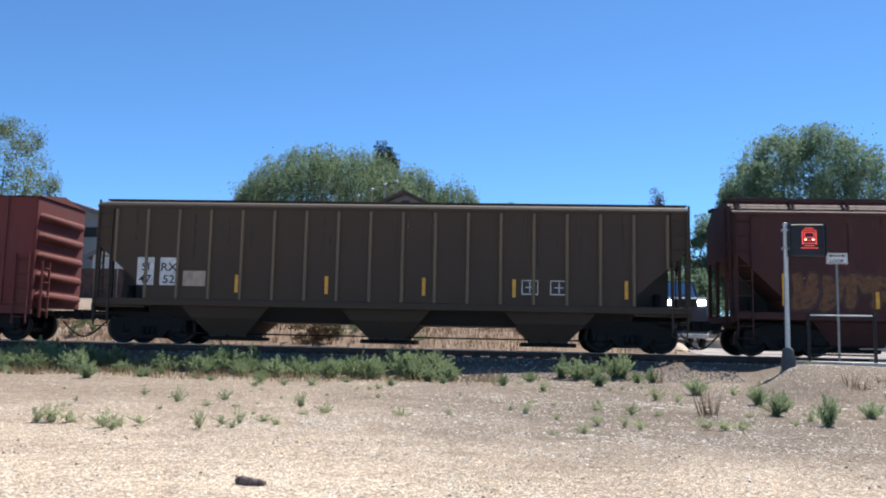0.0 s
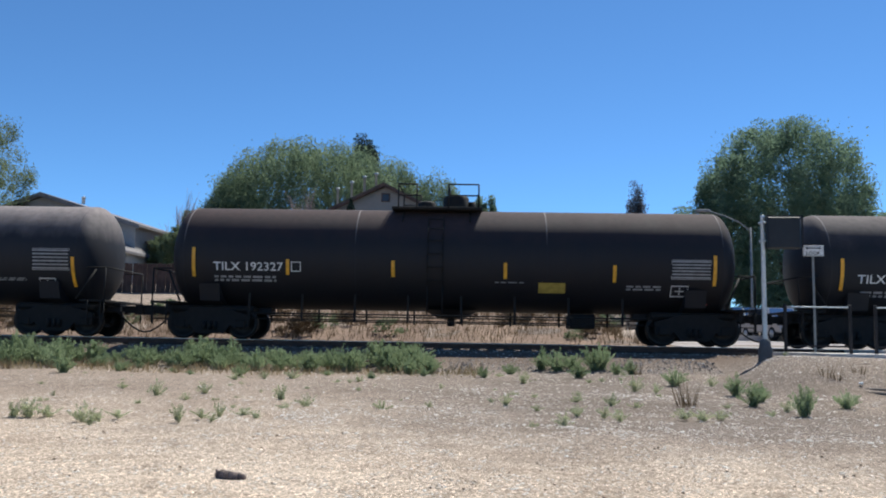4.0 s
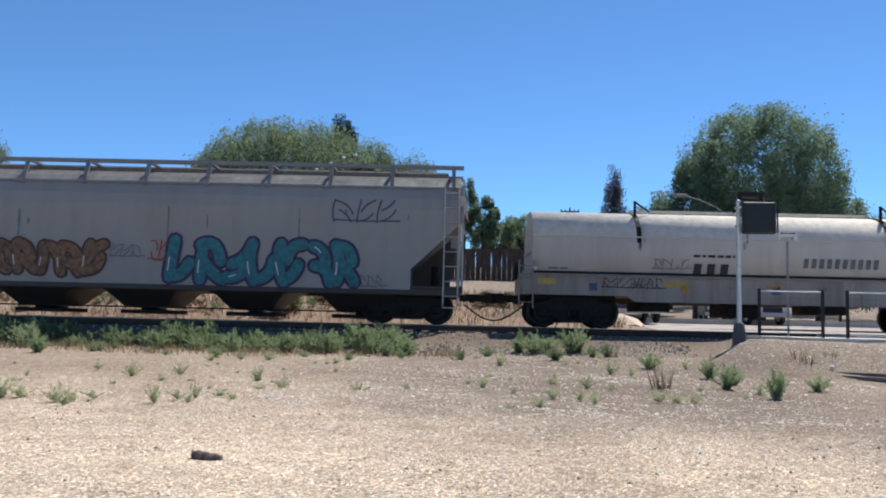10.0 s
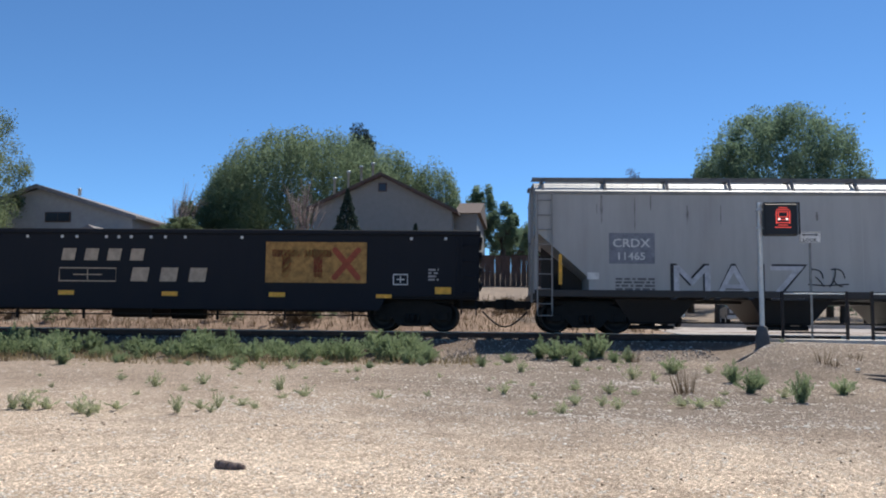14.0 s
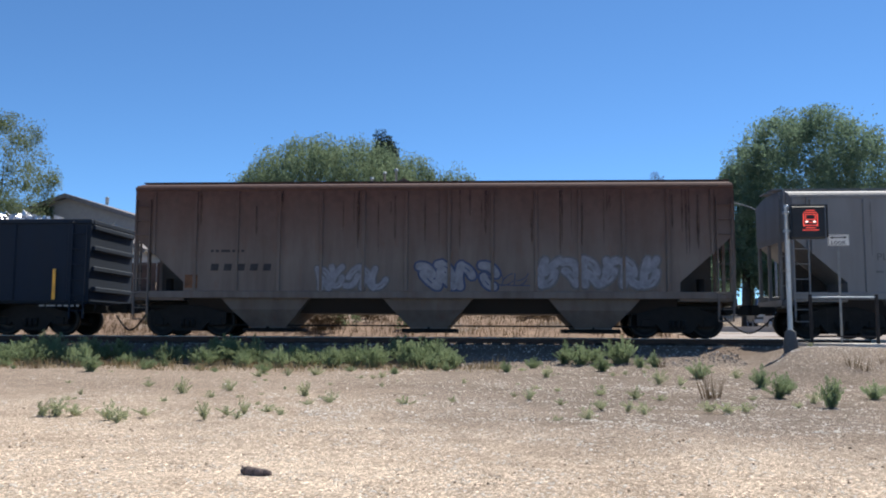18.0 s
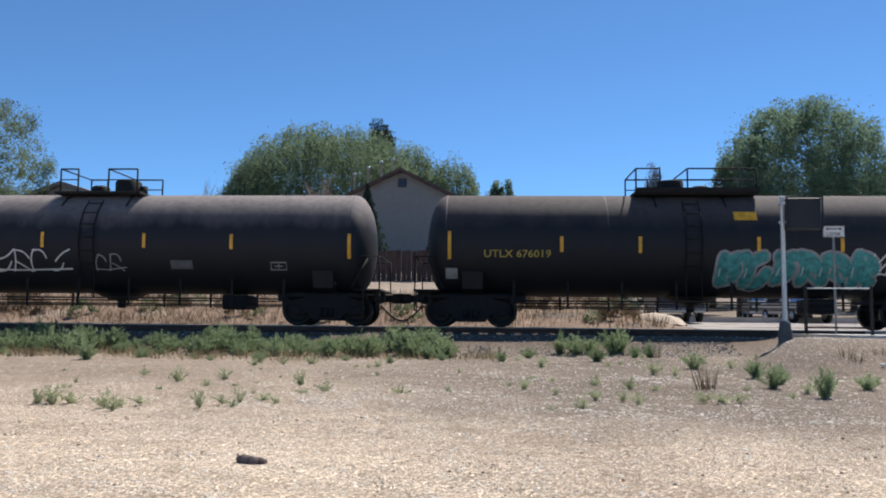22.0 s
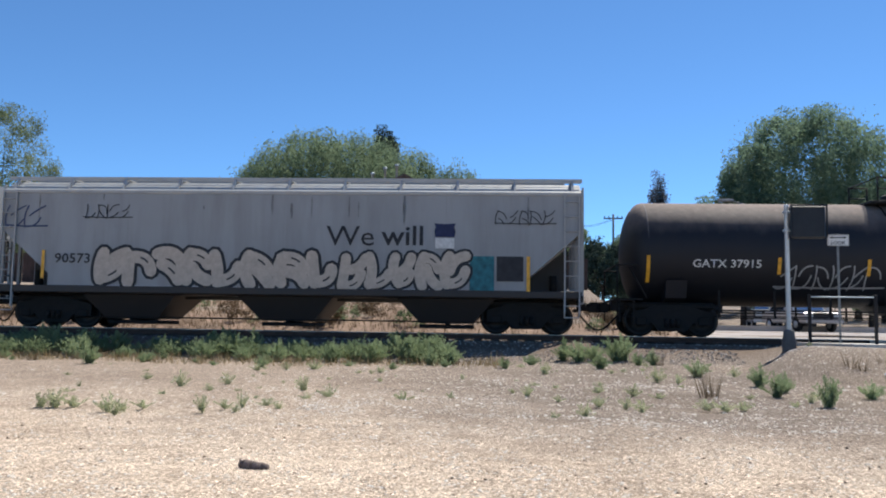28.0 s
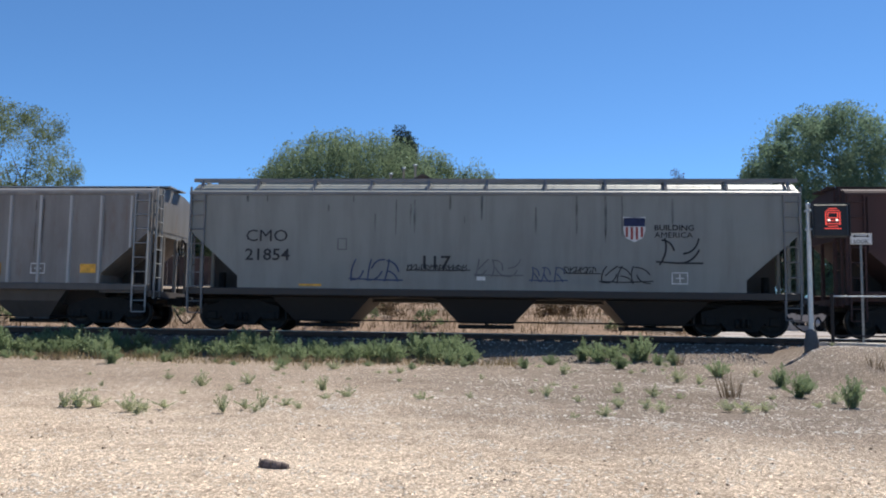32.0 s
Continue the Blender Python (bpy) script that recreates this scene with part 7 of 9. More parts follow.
def signal_pole():
    ob = tagged(new("signal_pole"), "galvanised pole with a black lit train warning sign", "warning sign", "signs at the foot crossing")
    ob.matrix_basis = pose(5.66, 21.5, 1.06)
    part("pole", Geo().revolve([(0.0, 0.062), (3.34, 0.052), (3.36, 0.058), (3.41, 0.058), (3.43, 0.0)], 16, "z"), M_GALV, ob)
    part("base", Geo().revolve([(-0.25, 0.17), (0.12, 0.17), (0.20, 0.14), (0.34, 0.13), (0.38, 0.07)], 14, "z"), plain("dark_cast_base", (0.09, 0.09, 0.09)), ob, "dark cast base")
    hs = part("sign_housing", Geo().box(0.07, 0.88, -0.14, 0.06, 2.58, 3.38, 0.035), M_SIGNB, ob, "black sign box")
    # a frame of hood plates round the face
    g = Geo()
    g.box(0.05, 0.90, -0.22, -0.14, 3.36, 3.39)
    g.box(0.05, 0.07, -0.22, -0.14, 2.60, 3.36)
    g.box(0.88, 0.90, -0.22, -0.14, 2.60, 3.36)
    part("hood", g, M_SIGNB, hs)
    for z in (2.75, 3.2):
        part("clamp", Geo().box(-0.08, 0.07, -0.07, 0.07, z, z + 0.06, 0.01), M_GALV, ob)
    # the lit pictogram of a train front: it drops back into the dark box when unlit
    cx, cz, y = 0.52, 3.02, -0.150
    g = Geo()

    def bar(x0, x1, z0, z1):
        g.box(cx + x0, cx + x1, y, y + 0.008, cz + z0, cz + z1)
    bar(-0.10, 0.10, 0.235, 0.255)
    bar(-0.15, 0.15, 0.185, 0.205)
    bar(-0.17, -0.145, -0.15, 0.17)
    bar(0.145, 0.17, -0.15, 0.17)
    bar(-0.12, 0.12, 0.135, 0.155)
    bar(-0.12, -0.10, 0.03, 0.135)
    bar(0.10, 0.12, 0.03, 0.135)
    bar(-0.12, 0.12, 0.01, 0.03)
    bar(-0.04, 0.04, -0.06, -0.04)
    bar(-0.145, 0.145, -0.13, -0.11)
    bar(-0.11, 0.11, -0.19, -0.17)
    bar(-0.19, 0.19, -0.245, -0.225)
    pic = part("lit_pictogram", g, M_LED, ob, "red glowing train front made of lamps")
    g = Geo()
    for s in (-1, 1):
        g.box(cx + s * 0.09 - 0.028, cx + s * 0.09 + 0.028, y - 0.004, y + 0.006, cz - 0.055, cz - 0.012)
    part("lit_dots", g, M_LEDW, pic)
    return pic


PICTOGRAM = signal_pole()


def look_sign():
    ob = tagged(new("look_sign"), "white pedestrian sign reading LOOK on a thin steel post", "sign", "signs at the foot crossing")
    ob.matrix_basis = pose(6.93, 21.8, 1.06)
    part("post", Geo().box(-0.025, 0.025, -0.015, 0.015, 0.0, 2.68), plain("dull_post_steel", (0.20, 0.21, 0.21), 0.6, 0.3), ob)
    pl = part("plate", Geo().box(-0.25, 0.25, -0.045, -0.03, 2.44, 2.71, 0.004), M_SIGNW, ob)
    cc = {"ob": pl, "surface": lambda z: -0.045}
    text(cc, "LOOK", 0.0, 2.515, 0.085, "black", 0.34, 0.02, 0.004)
    strokes(cc, [[(-0.14, 2.64), (0.14, 2.64)]], 0.025, "black", "arrow_shaft", 0.004)
    for s in (-1, 1):
        part("arrow_head", Geo().add(project(cc, [(s * 0.20, 2.64), (s * 0.13, 2.675), (s * 0.13, 2.605)], 0.005), [(0, 1, 2)]), PAINT["black"], pl)
    strokes(cc, [[(-0.235, 2.455), (0.235, 2.455), (0.235, 2.695), (-0.235, 2.695), (-0.235, 2.455)]], 0.010, "black", "border", 0.004)


look_sign()


def barrier(x0, x1, y, posts, panel):
    ob = tagged(new("pedestrian_barrier"), "dark brown steel pipe barrier beside the footpath", "railing", "barriers at the foot crossing")
    ob.matrix_basis = pose(0, y, 1.13)
    for x in posts:
        part("post", Geo().box(x - 0.033, x + 0.033, -0.033, 0.033, 0, 1.12, 0.008), M_DARKPOST, ob)
    # pale galvanised tone paints in the sunlight on the rail's upper edge
    part("top_rail", Geo().box(x0, x1, -0.018, 0.018, 1.045, 1.075, 0.006), M_GALV, ob, "thin steel rail with its sunlit edge painted pale")
    part("bottom_rail", Geo().box(x0, x1, -0.025, 0.025, 0.14, 0.18), M_DARKPOST, ob)
    if panel:
        g = Geo()
        n = int((x1 - x0) / 0.3)
        for k in range(n + 1):
            g.box(x0 + (x1 - x0) * k / n - 0.0015, x0 + (x1 - x0) * k / n + 0.0015, -0.0015, 0.0015, 0.16, 1.05)
        for k in range(4):
            g.box(x0, x1, -0.0015, 0.0015, 0.3 + k * 0.2, 0.303 + k * 0.2)
        part("wire_mesh", g, M_DARKPOST, ob)
    return ob


barrier(5.86, 7.30, 20.5, (5.86, 7.30), True)
barrier(7.86, 11.4, 20.5, (7.86, 9.6, 11.4), True)


def beam(x, y, length, turn, label):
    ob = part("timber_beam", Geo().box(-length / 2, length / 2, -0.06, 0.06, 0, 0.085, 0.01), M_BEAM)
    ob.matrix_basis = pose(x, y, ground_z(x, y) - 0.01, 0, 0, turn)
    return tagged(ob, label, "timber beam", "loose timbers")


beam(7.05, 16.7, 2.9, -20, "weathered grey timber beam lying on the dirt")
beam(7.0, 16.35, 2.8, -29, "split grey timber beam lying on the dirt")
part("white_cup", Geo().revolve([(0, 0.022), (0.065, 0.032), (0.065, 0.0)], 12, "x"), M_SIGNW).matrix_basis = pose(6.2, 17.05, ground_z(6.2, 17.05) + 0.05)
tagged(bpy.data.objects["white_cup"], "crushed white paper cup on the dirt", "litter")


def driftwood():
    g = Geo()
    pts = [(-0.15, 0.02, 0.035), (-0.09, 0.0, 0.03), (0.0, -0.01, 0.022), (0.09, 0.0, 0.022), (0.145, 0.01, 0.025)]
    for (a, b), (r1, r2) in zip(zip(pts, pts[1:]), ((0.03, 0.052), (0.052, 0.05), (0.05, 0.044), (0.044, 0.026))):
        g.tube(a, b, r1, 9, r2)
    g.tube((-0.14, 0.02, 0.04), (-0.17, 0.03, 0.075), 0.018, 7, 0.008)
    g.tube((-0.05, 0.0, 0.05), (-0.02, 0.01, 0.07), 0.012, 6, 0.006)
    ob = part("wood_chunk", g, plain("dark_split_wood", (0.15, 0.11, 0.095), 0.9, 0, 0.5, 9, 0.8))
    ob.matrix_basis = pose(-2.62, 7.42, ground_z(-2.62, 7.42) - 0.004, 0, 0, -14)
    return tagged(ob, "dark broken chunk of wood on the gravel", "driftwood")


driftwood()


# ---- plants ----
def leaf_mesh(name, centres, size, seed, long=1.6, up=0.0):
    """Many small crossed leaves as quads at the given centres."""
    rs = np.random.RandomState(seed)
    c = np.asarray(centres, float)
    n = len(c)
    a = rs.normal(size=(n, 3))
    a[:, 2] += up
    a /= np.linalg.norm(a, axis=1)[:, None]
    b = np.cross(a, rs.normal(size=(n, 3)))
    b /= np.linalg.norm(b, axis=1)[:, None]
    s = size * rs.uniform(0.6, 1.3, (n, 1))
    a, b = a * s * long * 0.5, b * s * 0.5
    v = np.stack([c - a, c + b * 0.9, c + a, c - b * 0.9], 1).reshape(-1, 3)
    me = bpy.data.meshes.new(name)
    me.from_pydata(v.tolist(), [], np.arange(4 * n).reshape(n, 4).tolist())
    return me


def crown_points(rx, ry, rz, n, seed, clusters=70, spread=0.19, low=-0.75, shell=0.62, power=2.0):
    """Leaf places: clumps on an uneven crown, with gaps between them. power over 2 gives a fuller, flatter dome."""
    rs = np.random.RandomState(seed)
    cs = rs.normal(size=(clusters * 3, 3))
    cs /= np.linalg.norm(cs, axis=1)[:, None]
    cs = cs[cs[:, 2] > low][:clusters]
    cs /= (np.abs(cs) ** power).sum(1)[:, None] ** (1 / power)
    cs *= shell + (0.97 - shell) * rs.uniform(0, 1, (len(cs), 1)) ** 0.4
    k = rs.randint(0, len(cs), n)
    w = rs.uniform(0.5, 1.3, len(cs))[k][:, None]
    p = cs[k] + np.clip(rs.normal(size=(n, 3)), -1.5, 1.5) * spread * w * 0.6
    return p * [rx, ry, rz]


def strand_points(rx, ry, rz, strands, seed, power=2.4, length=2.6, each=26):
    """Leaf places along thin twigs that hang from a dome."""
    rs = np.random.RandomState(seed)
    d = rs.normal(size=(strands, 3))
    d[:, 2] = np.abs(d[:, 2]) * 1.1 - 0.45
    d /= (np.abs(d) ** power).sum(1)[:, None] ** (1 / power)
    d *= rs.uniform(0.55, 1.0, (strands, 1)) ** 0.5
    top = d * [rx, ry, rz] * (1 + 0.05 * np.sin(d[:, :1] * 9 + 1) * np.sin(d[:, 1:2] * 8))
    u = rs.uniform(0, 1, (strands, each))
    drop = length * rs.uniform(0.4, 1.2, (strands, 1)) * u
    out = top[:, None, :] + rs.normal(size=(strands, each, 3)) * 0.10
    out[:, :, 0] += d[:, 0:1] * drop * 0.25
    out[:, :, 1] += d[:, 1:2] * drop * 0.25
    out[:, :, 2] -= drop
    return out.reshape(-1, 3)


def tree(x, y, height, rx, rz, leaf, label, seed, n=9000, size=0.26, ry=None, base=None, trunk=0.35, clusters=70, spread=0.19, kind="tree", low=-0.75, power=2.0, strands=0, inner=0.5):
    z = ground_z(x, y) if base is None else base
    ob = tagged(new(kind), label, "tree", "trees behind the railway")
    ob.matrix_basis = pose(x, y, z - 0.1)
    zc = height - rz
    rnd = random.Random(seed)
    g = Geo()
    fork = max(1.5, zc - rz * 0.55)
    g.tube((0, 0, -0.3), (0.1, 0, fork), trunk, 10, trunk * 0.75)
    for k in range(9):
        a, e = rnd.uniform(0, 6.28), rnd.uniform(0.35, 1.2)
        l1 = rz * rnd.uniform(0.6, 0.95)
        m = Vector((0.1 + math.cos(a) * math.cos(e) * l1 * rx / rz * 0.5, math.sin(a) * math.cos(e) * l1 * 0.5, fork + math.sin(e) * l1 * 0.55))
        g.tube((0.1, 0, fork - 0.2), m, trunk * 0.5, 7, trunk * 0.28)
        for _ in range(3):
            e2 = m + Vector((rnd.uniform(-1, 1) * rx * 0.42, rnd.uniform(-1, 1) * rx * 0.42, rnd.uniform(0.1, 0.9) * rz * 0.5))
            g.tube(m, e2, trunk * 0.24, 5, 0.03)
    part("trunk", g, M_BARK, ob)
    ry = ry or rx
    pts = [crown_points(rx, ry, rz, int(n * (1.6 if strands else 5.0)), seed, clusters * 2, spread, low, power=power),
           crown_points(rx * 0.82, ry * 0.82, rz * 0.85, int(n * inner), seed + 7, clusters, 0.34, -0.9, shell=0.2, power=power)]
    if strands:
        pts.append(strand_points(rx, ry, rz, strands, seed + 3, power))
    part("crown", leaf_mesh("crown", np.concatenate(pts) + [0, 0, zc], size * 0.47, seed), leaf, ob)
    return ob


tree(-21.4, 80, 14.05, 9.3, 7.3, M_WILLOW, "large rounded green willow behind the houses", 11, 15000, 0.28, ry=8, trunk=0.6, clusters=150, spread=0.13, low=-0.9, power=2.35, strands=3800, inner=1.2)
tree(-13.4, 84, 12.5, 3.3, 5.0, M_WILLOW, "rounded green willow beside a roof", 12, 6000, 0.28, trunk=0.4, clusters=60, strands=500)
tree(-9.4, 82, 11.0, 2.7, 4.0, M_WILLOW, "smaller willow beyond a roof ridge", 22, 3000, 0.28, trunk=0.3, clusters=35, strands=350)
tree(-28.2, 78, 9.2, 3.4, 3.8, M_WILLOW, "leafy green tree at the edge of a willow", 13, 4500, 0.28)
tree(-30.6, 74, 6.6, 1.5, 2.8, M_WILLOW, "narrow leafy tree beside a willow", 23, 2500, 0.26, clusters=25)
tree(-27.6, 65, 4.6, 1.9, 2.2, M_OLIVE, "low pale shrub between two houses", 25, 2600, 0.24, clusters=40, trunk=0.12, kind="shrub")
tree(-29.4, 66, 3.9, 1.5, 1.8, M_OLIVE, "low pale shrub between two houses", 26, 2200, 0.24, clusters=40, trunk=0.12, kind="shrub")
tree(17.7, 62, 15.2, 5.6, 6.6, M_COTTON, "tall leafy cottonwood with open branches", 14, 18500, 0.25, trunk=0.45, clusters=150, spread=0.135, low=-0.95, power=2.5, inner=1.8)
tree(22.6, 64, 10.5, 3.6, 4.6, M_COTTON, "cottonwood with pale leaves", 15, 6000, 0.26)
tree(13.6, 63, 11.5, 2.2, 4.6, M_COTTON, "slim cottonwood beside a taller one", 24, 4000, 0.26, clusters=40)
tree(-44.0, 60, 14.0, 5.6, 6.2, M_OLIVE, "sparse grey-green tree with thin branches", 16, 7000, 0.22, trunk=0.3, clusters=120, spread=0.12, low=-0.95)
tree(-40.0, 56, 7.0, 3.2, 3.2, M_OLIVE, "low grey-green tree beside a house", 17, 3500, 0.2)
tree(12.6, 75, 10.4, 3.0, 3.4, M_COTTON, "rounded dark green street tree", 18, 4500, 0.28, clusters=45)
tree(-4.8, 86, 9.0, 1.7, 3.4, M_COTTON, "narrow green tree beyond a roof", 19, 2600, 0.28, clusters=30)
tree(-2.6, 84, 7.0, 1.6, 2.6, M_COTTON, "small green tree beyond a roof", 20, 2400, 0.28, clusters=30)
tree(-19.5, 96, 16.4, 1.9, 4.4, M_DARKLEAF, "dark conifer rising behind a willow", 21, 3500, 0.3, clusters=30, spread=0.28)
for k, (x, y, h, r) in enumerate([(1.5, 92, 5.8, 2.6), (4.6, 90, 6.8, 2.4), (7.0, 88, 7.6, 2.0), (10.2, 92, 8.0, 2.6), (15.5, 84, 7.6, 2.8), (0.0, 100, 5.6, 3.0), (20, 90, 8, 3.5), (27, 80, 8.5, 3.5), (32, 76, 9, 4), (-1.5, 96, 5, 3), (3, 98, 5, 3)]):
    tree(x, y, h, r, h * 0.42, M_COTTON if k % 2 else M_WILLOW, "distant green street tree", 30 + k, 1800, 0.3, clusters=35)
for k, (x, y, h, r) in enumerate([(3.4, 60, 4.6, 2.2), (7.2, 66, 5.5, 2.6), (10.8, 68, 6.0, 2.6), (19.5, 70, 7.0, 3.2), (25.5, 68, 6.5, 3.4), (31, 66, 6.5, 3.4), (37, 64, 6.5, 3.6), (44, 62, 7, 4)]):
    tree(x, y, h, r, h * 0.47, M_COTTON if k % 3 else M_DARKLEAF, "dense green shrub along the road", 70 + k, 2600, 0.26, clusters=40, trunk=0.12, kind="shrub")
tree(9.1, 75, 11.9, 1.15, 4.6, M_PLUM, "narrow grey-brown poplar among green street trees", 40, 2600, 0.22, clusters=50, spread=0.3, trunk=0.2)
for k, (x, y, h, r) in enumerate([(-13.05, 60, 6.5, 2.3), (-8.2, 61, 3.9, 1.1)]):
    ob = tagged(new("spruce_tree"), "dark green spruce in front of a pale gable wall", "tree", "spruces by the house")
    ob.matrix_basis = pose(x, y, ground_z(x, y))
    part("trunk", Geo().tube((0, 0, -0.2), (0, 0, h * 0.9), 0.14, 8, 0.03), M_BARK, ob)
    rs = np.random.RandomState(50 + k)
    u = rs.uniform(0, 1, 5000) ** 1.6
    tier = 0.75 + 0.25 * np.abs(np.sin(u * 26))
    a = rs.uniform(0, 6.283, 5000)
    rr = r * (1 - u) * tier * rs.uniform(0.3, 1, 5000) ** 0.4
    part("crown", leaf_mesh("crown", np.stack([rr * np.cos(a), rr * np.sin(a), 0.3 + u * (h - 0.3) - 0.15 * rr], 1), 0.16, 60 + k), M_DARKLEAF, ob)


def bare_tree(x, y, h, seed):
    ob = tagged(new("bare_tree"), "bare pale twiggy tree without leaves", "tree", "trees behind the railway")
    ob.matrix_basis = pose(x, y, ground_z(x, y))
    rnd = random.Random(seed)
    g = Geo()
    g.tube((0, 0, -0.2), (0, 0, h * 0.35), 0.16, 7, 0.1)
    for k in range(26):
        a, e = rnd.uniform(0, 6.28), rnd.uniform(1.15, 1.5)
        l1 = h * rnd.uniform(0.35, 0.65)
        p = Vector((0, 0, h * rnd.uniform(0.15, 0.4)))
        q = p + Vector((math.cos(a) * math.cos(e), math.sin(a) * math.cos(e), math.sin(e))) * l1
        g.tube(p, q, 0.032, 5, 0.012)
        for _ in range(4):
            g.tube(p.lerp(q, rnd.uniform(0.4, 0.9)), q + Vector((rnd.uniform(-1, 1), rnd.uniform(-1, 1), rnd.uniform(-0.3, 1))) * h * 0.08, 0.014, 4, 0.006)
    part("twig_crown", g, M_TWIG, ob)


bare_tree(-28.5, 66, 7.6, 1)
bare_tree(-15.6, 58, 7.2, 2)


def weed_mesh(name, seed, spread, stems, leaves, size):
    """A feathery weed: upright stems from one root, set with narrow leaves; one metre tall."""
    rs = np.random.RandomState(seed)
    a, t = rs.uniform(0, 6.283, stems), rs.uniform(0.0, 1.0, stems) ** 0.7
    tall = (1.0 - 0.5 * t ** 1.5) * rs.uniform(0.55, 1.08, stems)
    tips = np.stack([np.cos(a) * spread * t, np.sin(a) * spread * t, tall], 1)
    k = rs.randint(0, stems, leaves)
    u = rs.uniform(0.03, 1.0, (leaves, 1)) ** 0.85
    p = tips[k] * np.concatenate([u ** 1.3, u ** 1.3, u], 1) + rs.normal(size=(leaves, 3)) * [[0.075, 0.075, 0.03]] * (1.2 - 0.75 * u)
    p[:, 2] = np.maximum(p[:, 2], 0.01)
    me = leaf_mesh(name, p, size, seed + 1, 3.6, 2.2)
    n = len(me.vertices)
    vs, fs = [v.co[:] for v in me.vertices], [tuple(q.vertices) for q in me.polygons]
    for k, (x, y, z) in enumerate(tips):
        o = n + 4 * k
        vs += [(-0.012, 0, 0), (0.012, 0, 0), (x + 0.004, y, z), (x - 0.004, y, z)]
        fs.append((o, o + 1, o + 2, o + 3))
    me.clear_geometry()
    me.from_pydata(vs, [], fs)
    return me


def grass_mesh(name, seed, h, r, blades):
    rnd = random.Random(seed)
    g = Geo()
    for _ in range(blades):
        a, d = rnd.uniform(0, 6.28), r * rnd.random() ** 0.6
        x, y, b = d * math.cos(a), d * math.sin(a), rnd.uniform(0, 6.28)
        hh, w = h * rnd.uniform(0.5, 1.1), 0.006
        tx, ty = x + math.cos(a) * hh * 0.3, y + math.sin(a) * hh * 0.3
        g.add([(x - w * math.cos(b), y - w * math.sin(b), 0), (x + w * math.cos(b), y + w * math.sin(b), 0), (tx, ty, hh)], [(0, 1, 2)])
    me = bpy.data.meshes.new(name)
    me.from_pydata(g.v, [], g.f)
    return me


WEEDS = [weed_mesh("weed", 100 + k, 0.60 + 0.07 * k, 30, 1700, 0.034) for k in range(6)]
SMALL = [weed_mesh("small_weed", 120 + k, 0.85, 16, 380, 0.052) for k in range(5)]


def weed(x, y, h, wide, meshes, material, name, label, rnd):
    ob = part(name, rnd.choice(meshes), material)
    ob.matrix_basis = Matrix.Translation((x, y, ground_z(x, y) - 0.01)) @ Matrix.Rotation(rnd.uniform(0, 6.28), 4, "Z") @ Matrix.Diagonal((wide, wide, h, 1))
    return tagged(ob, label, "weed", name + "s on the lot")


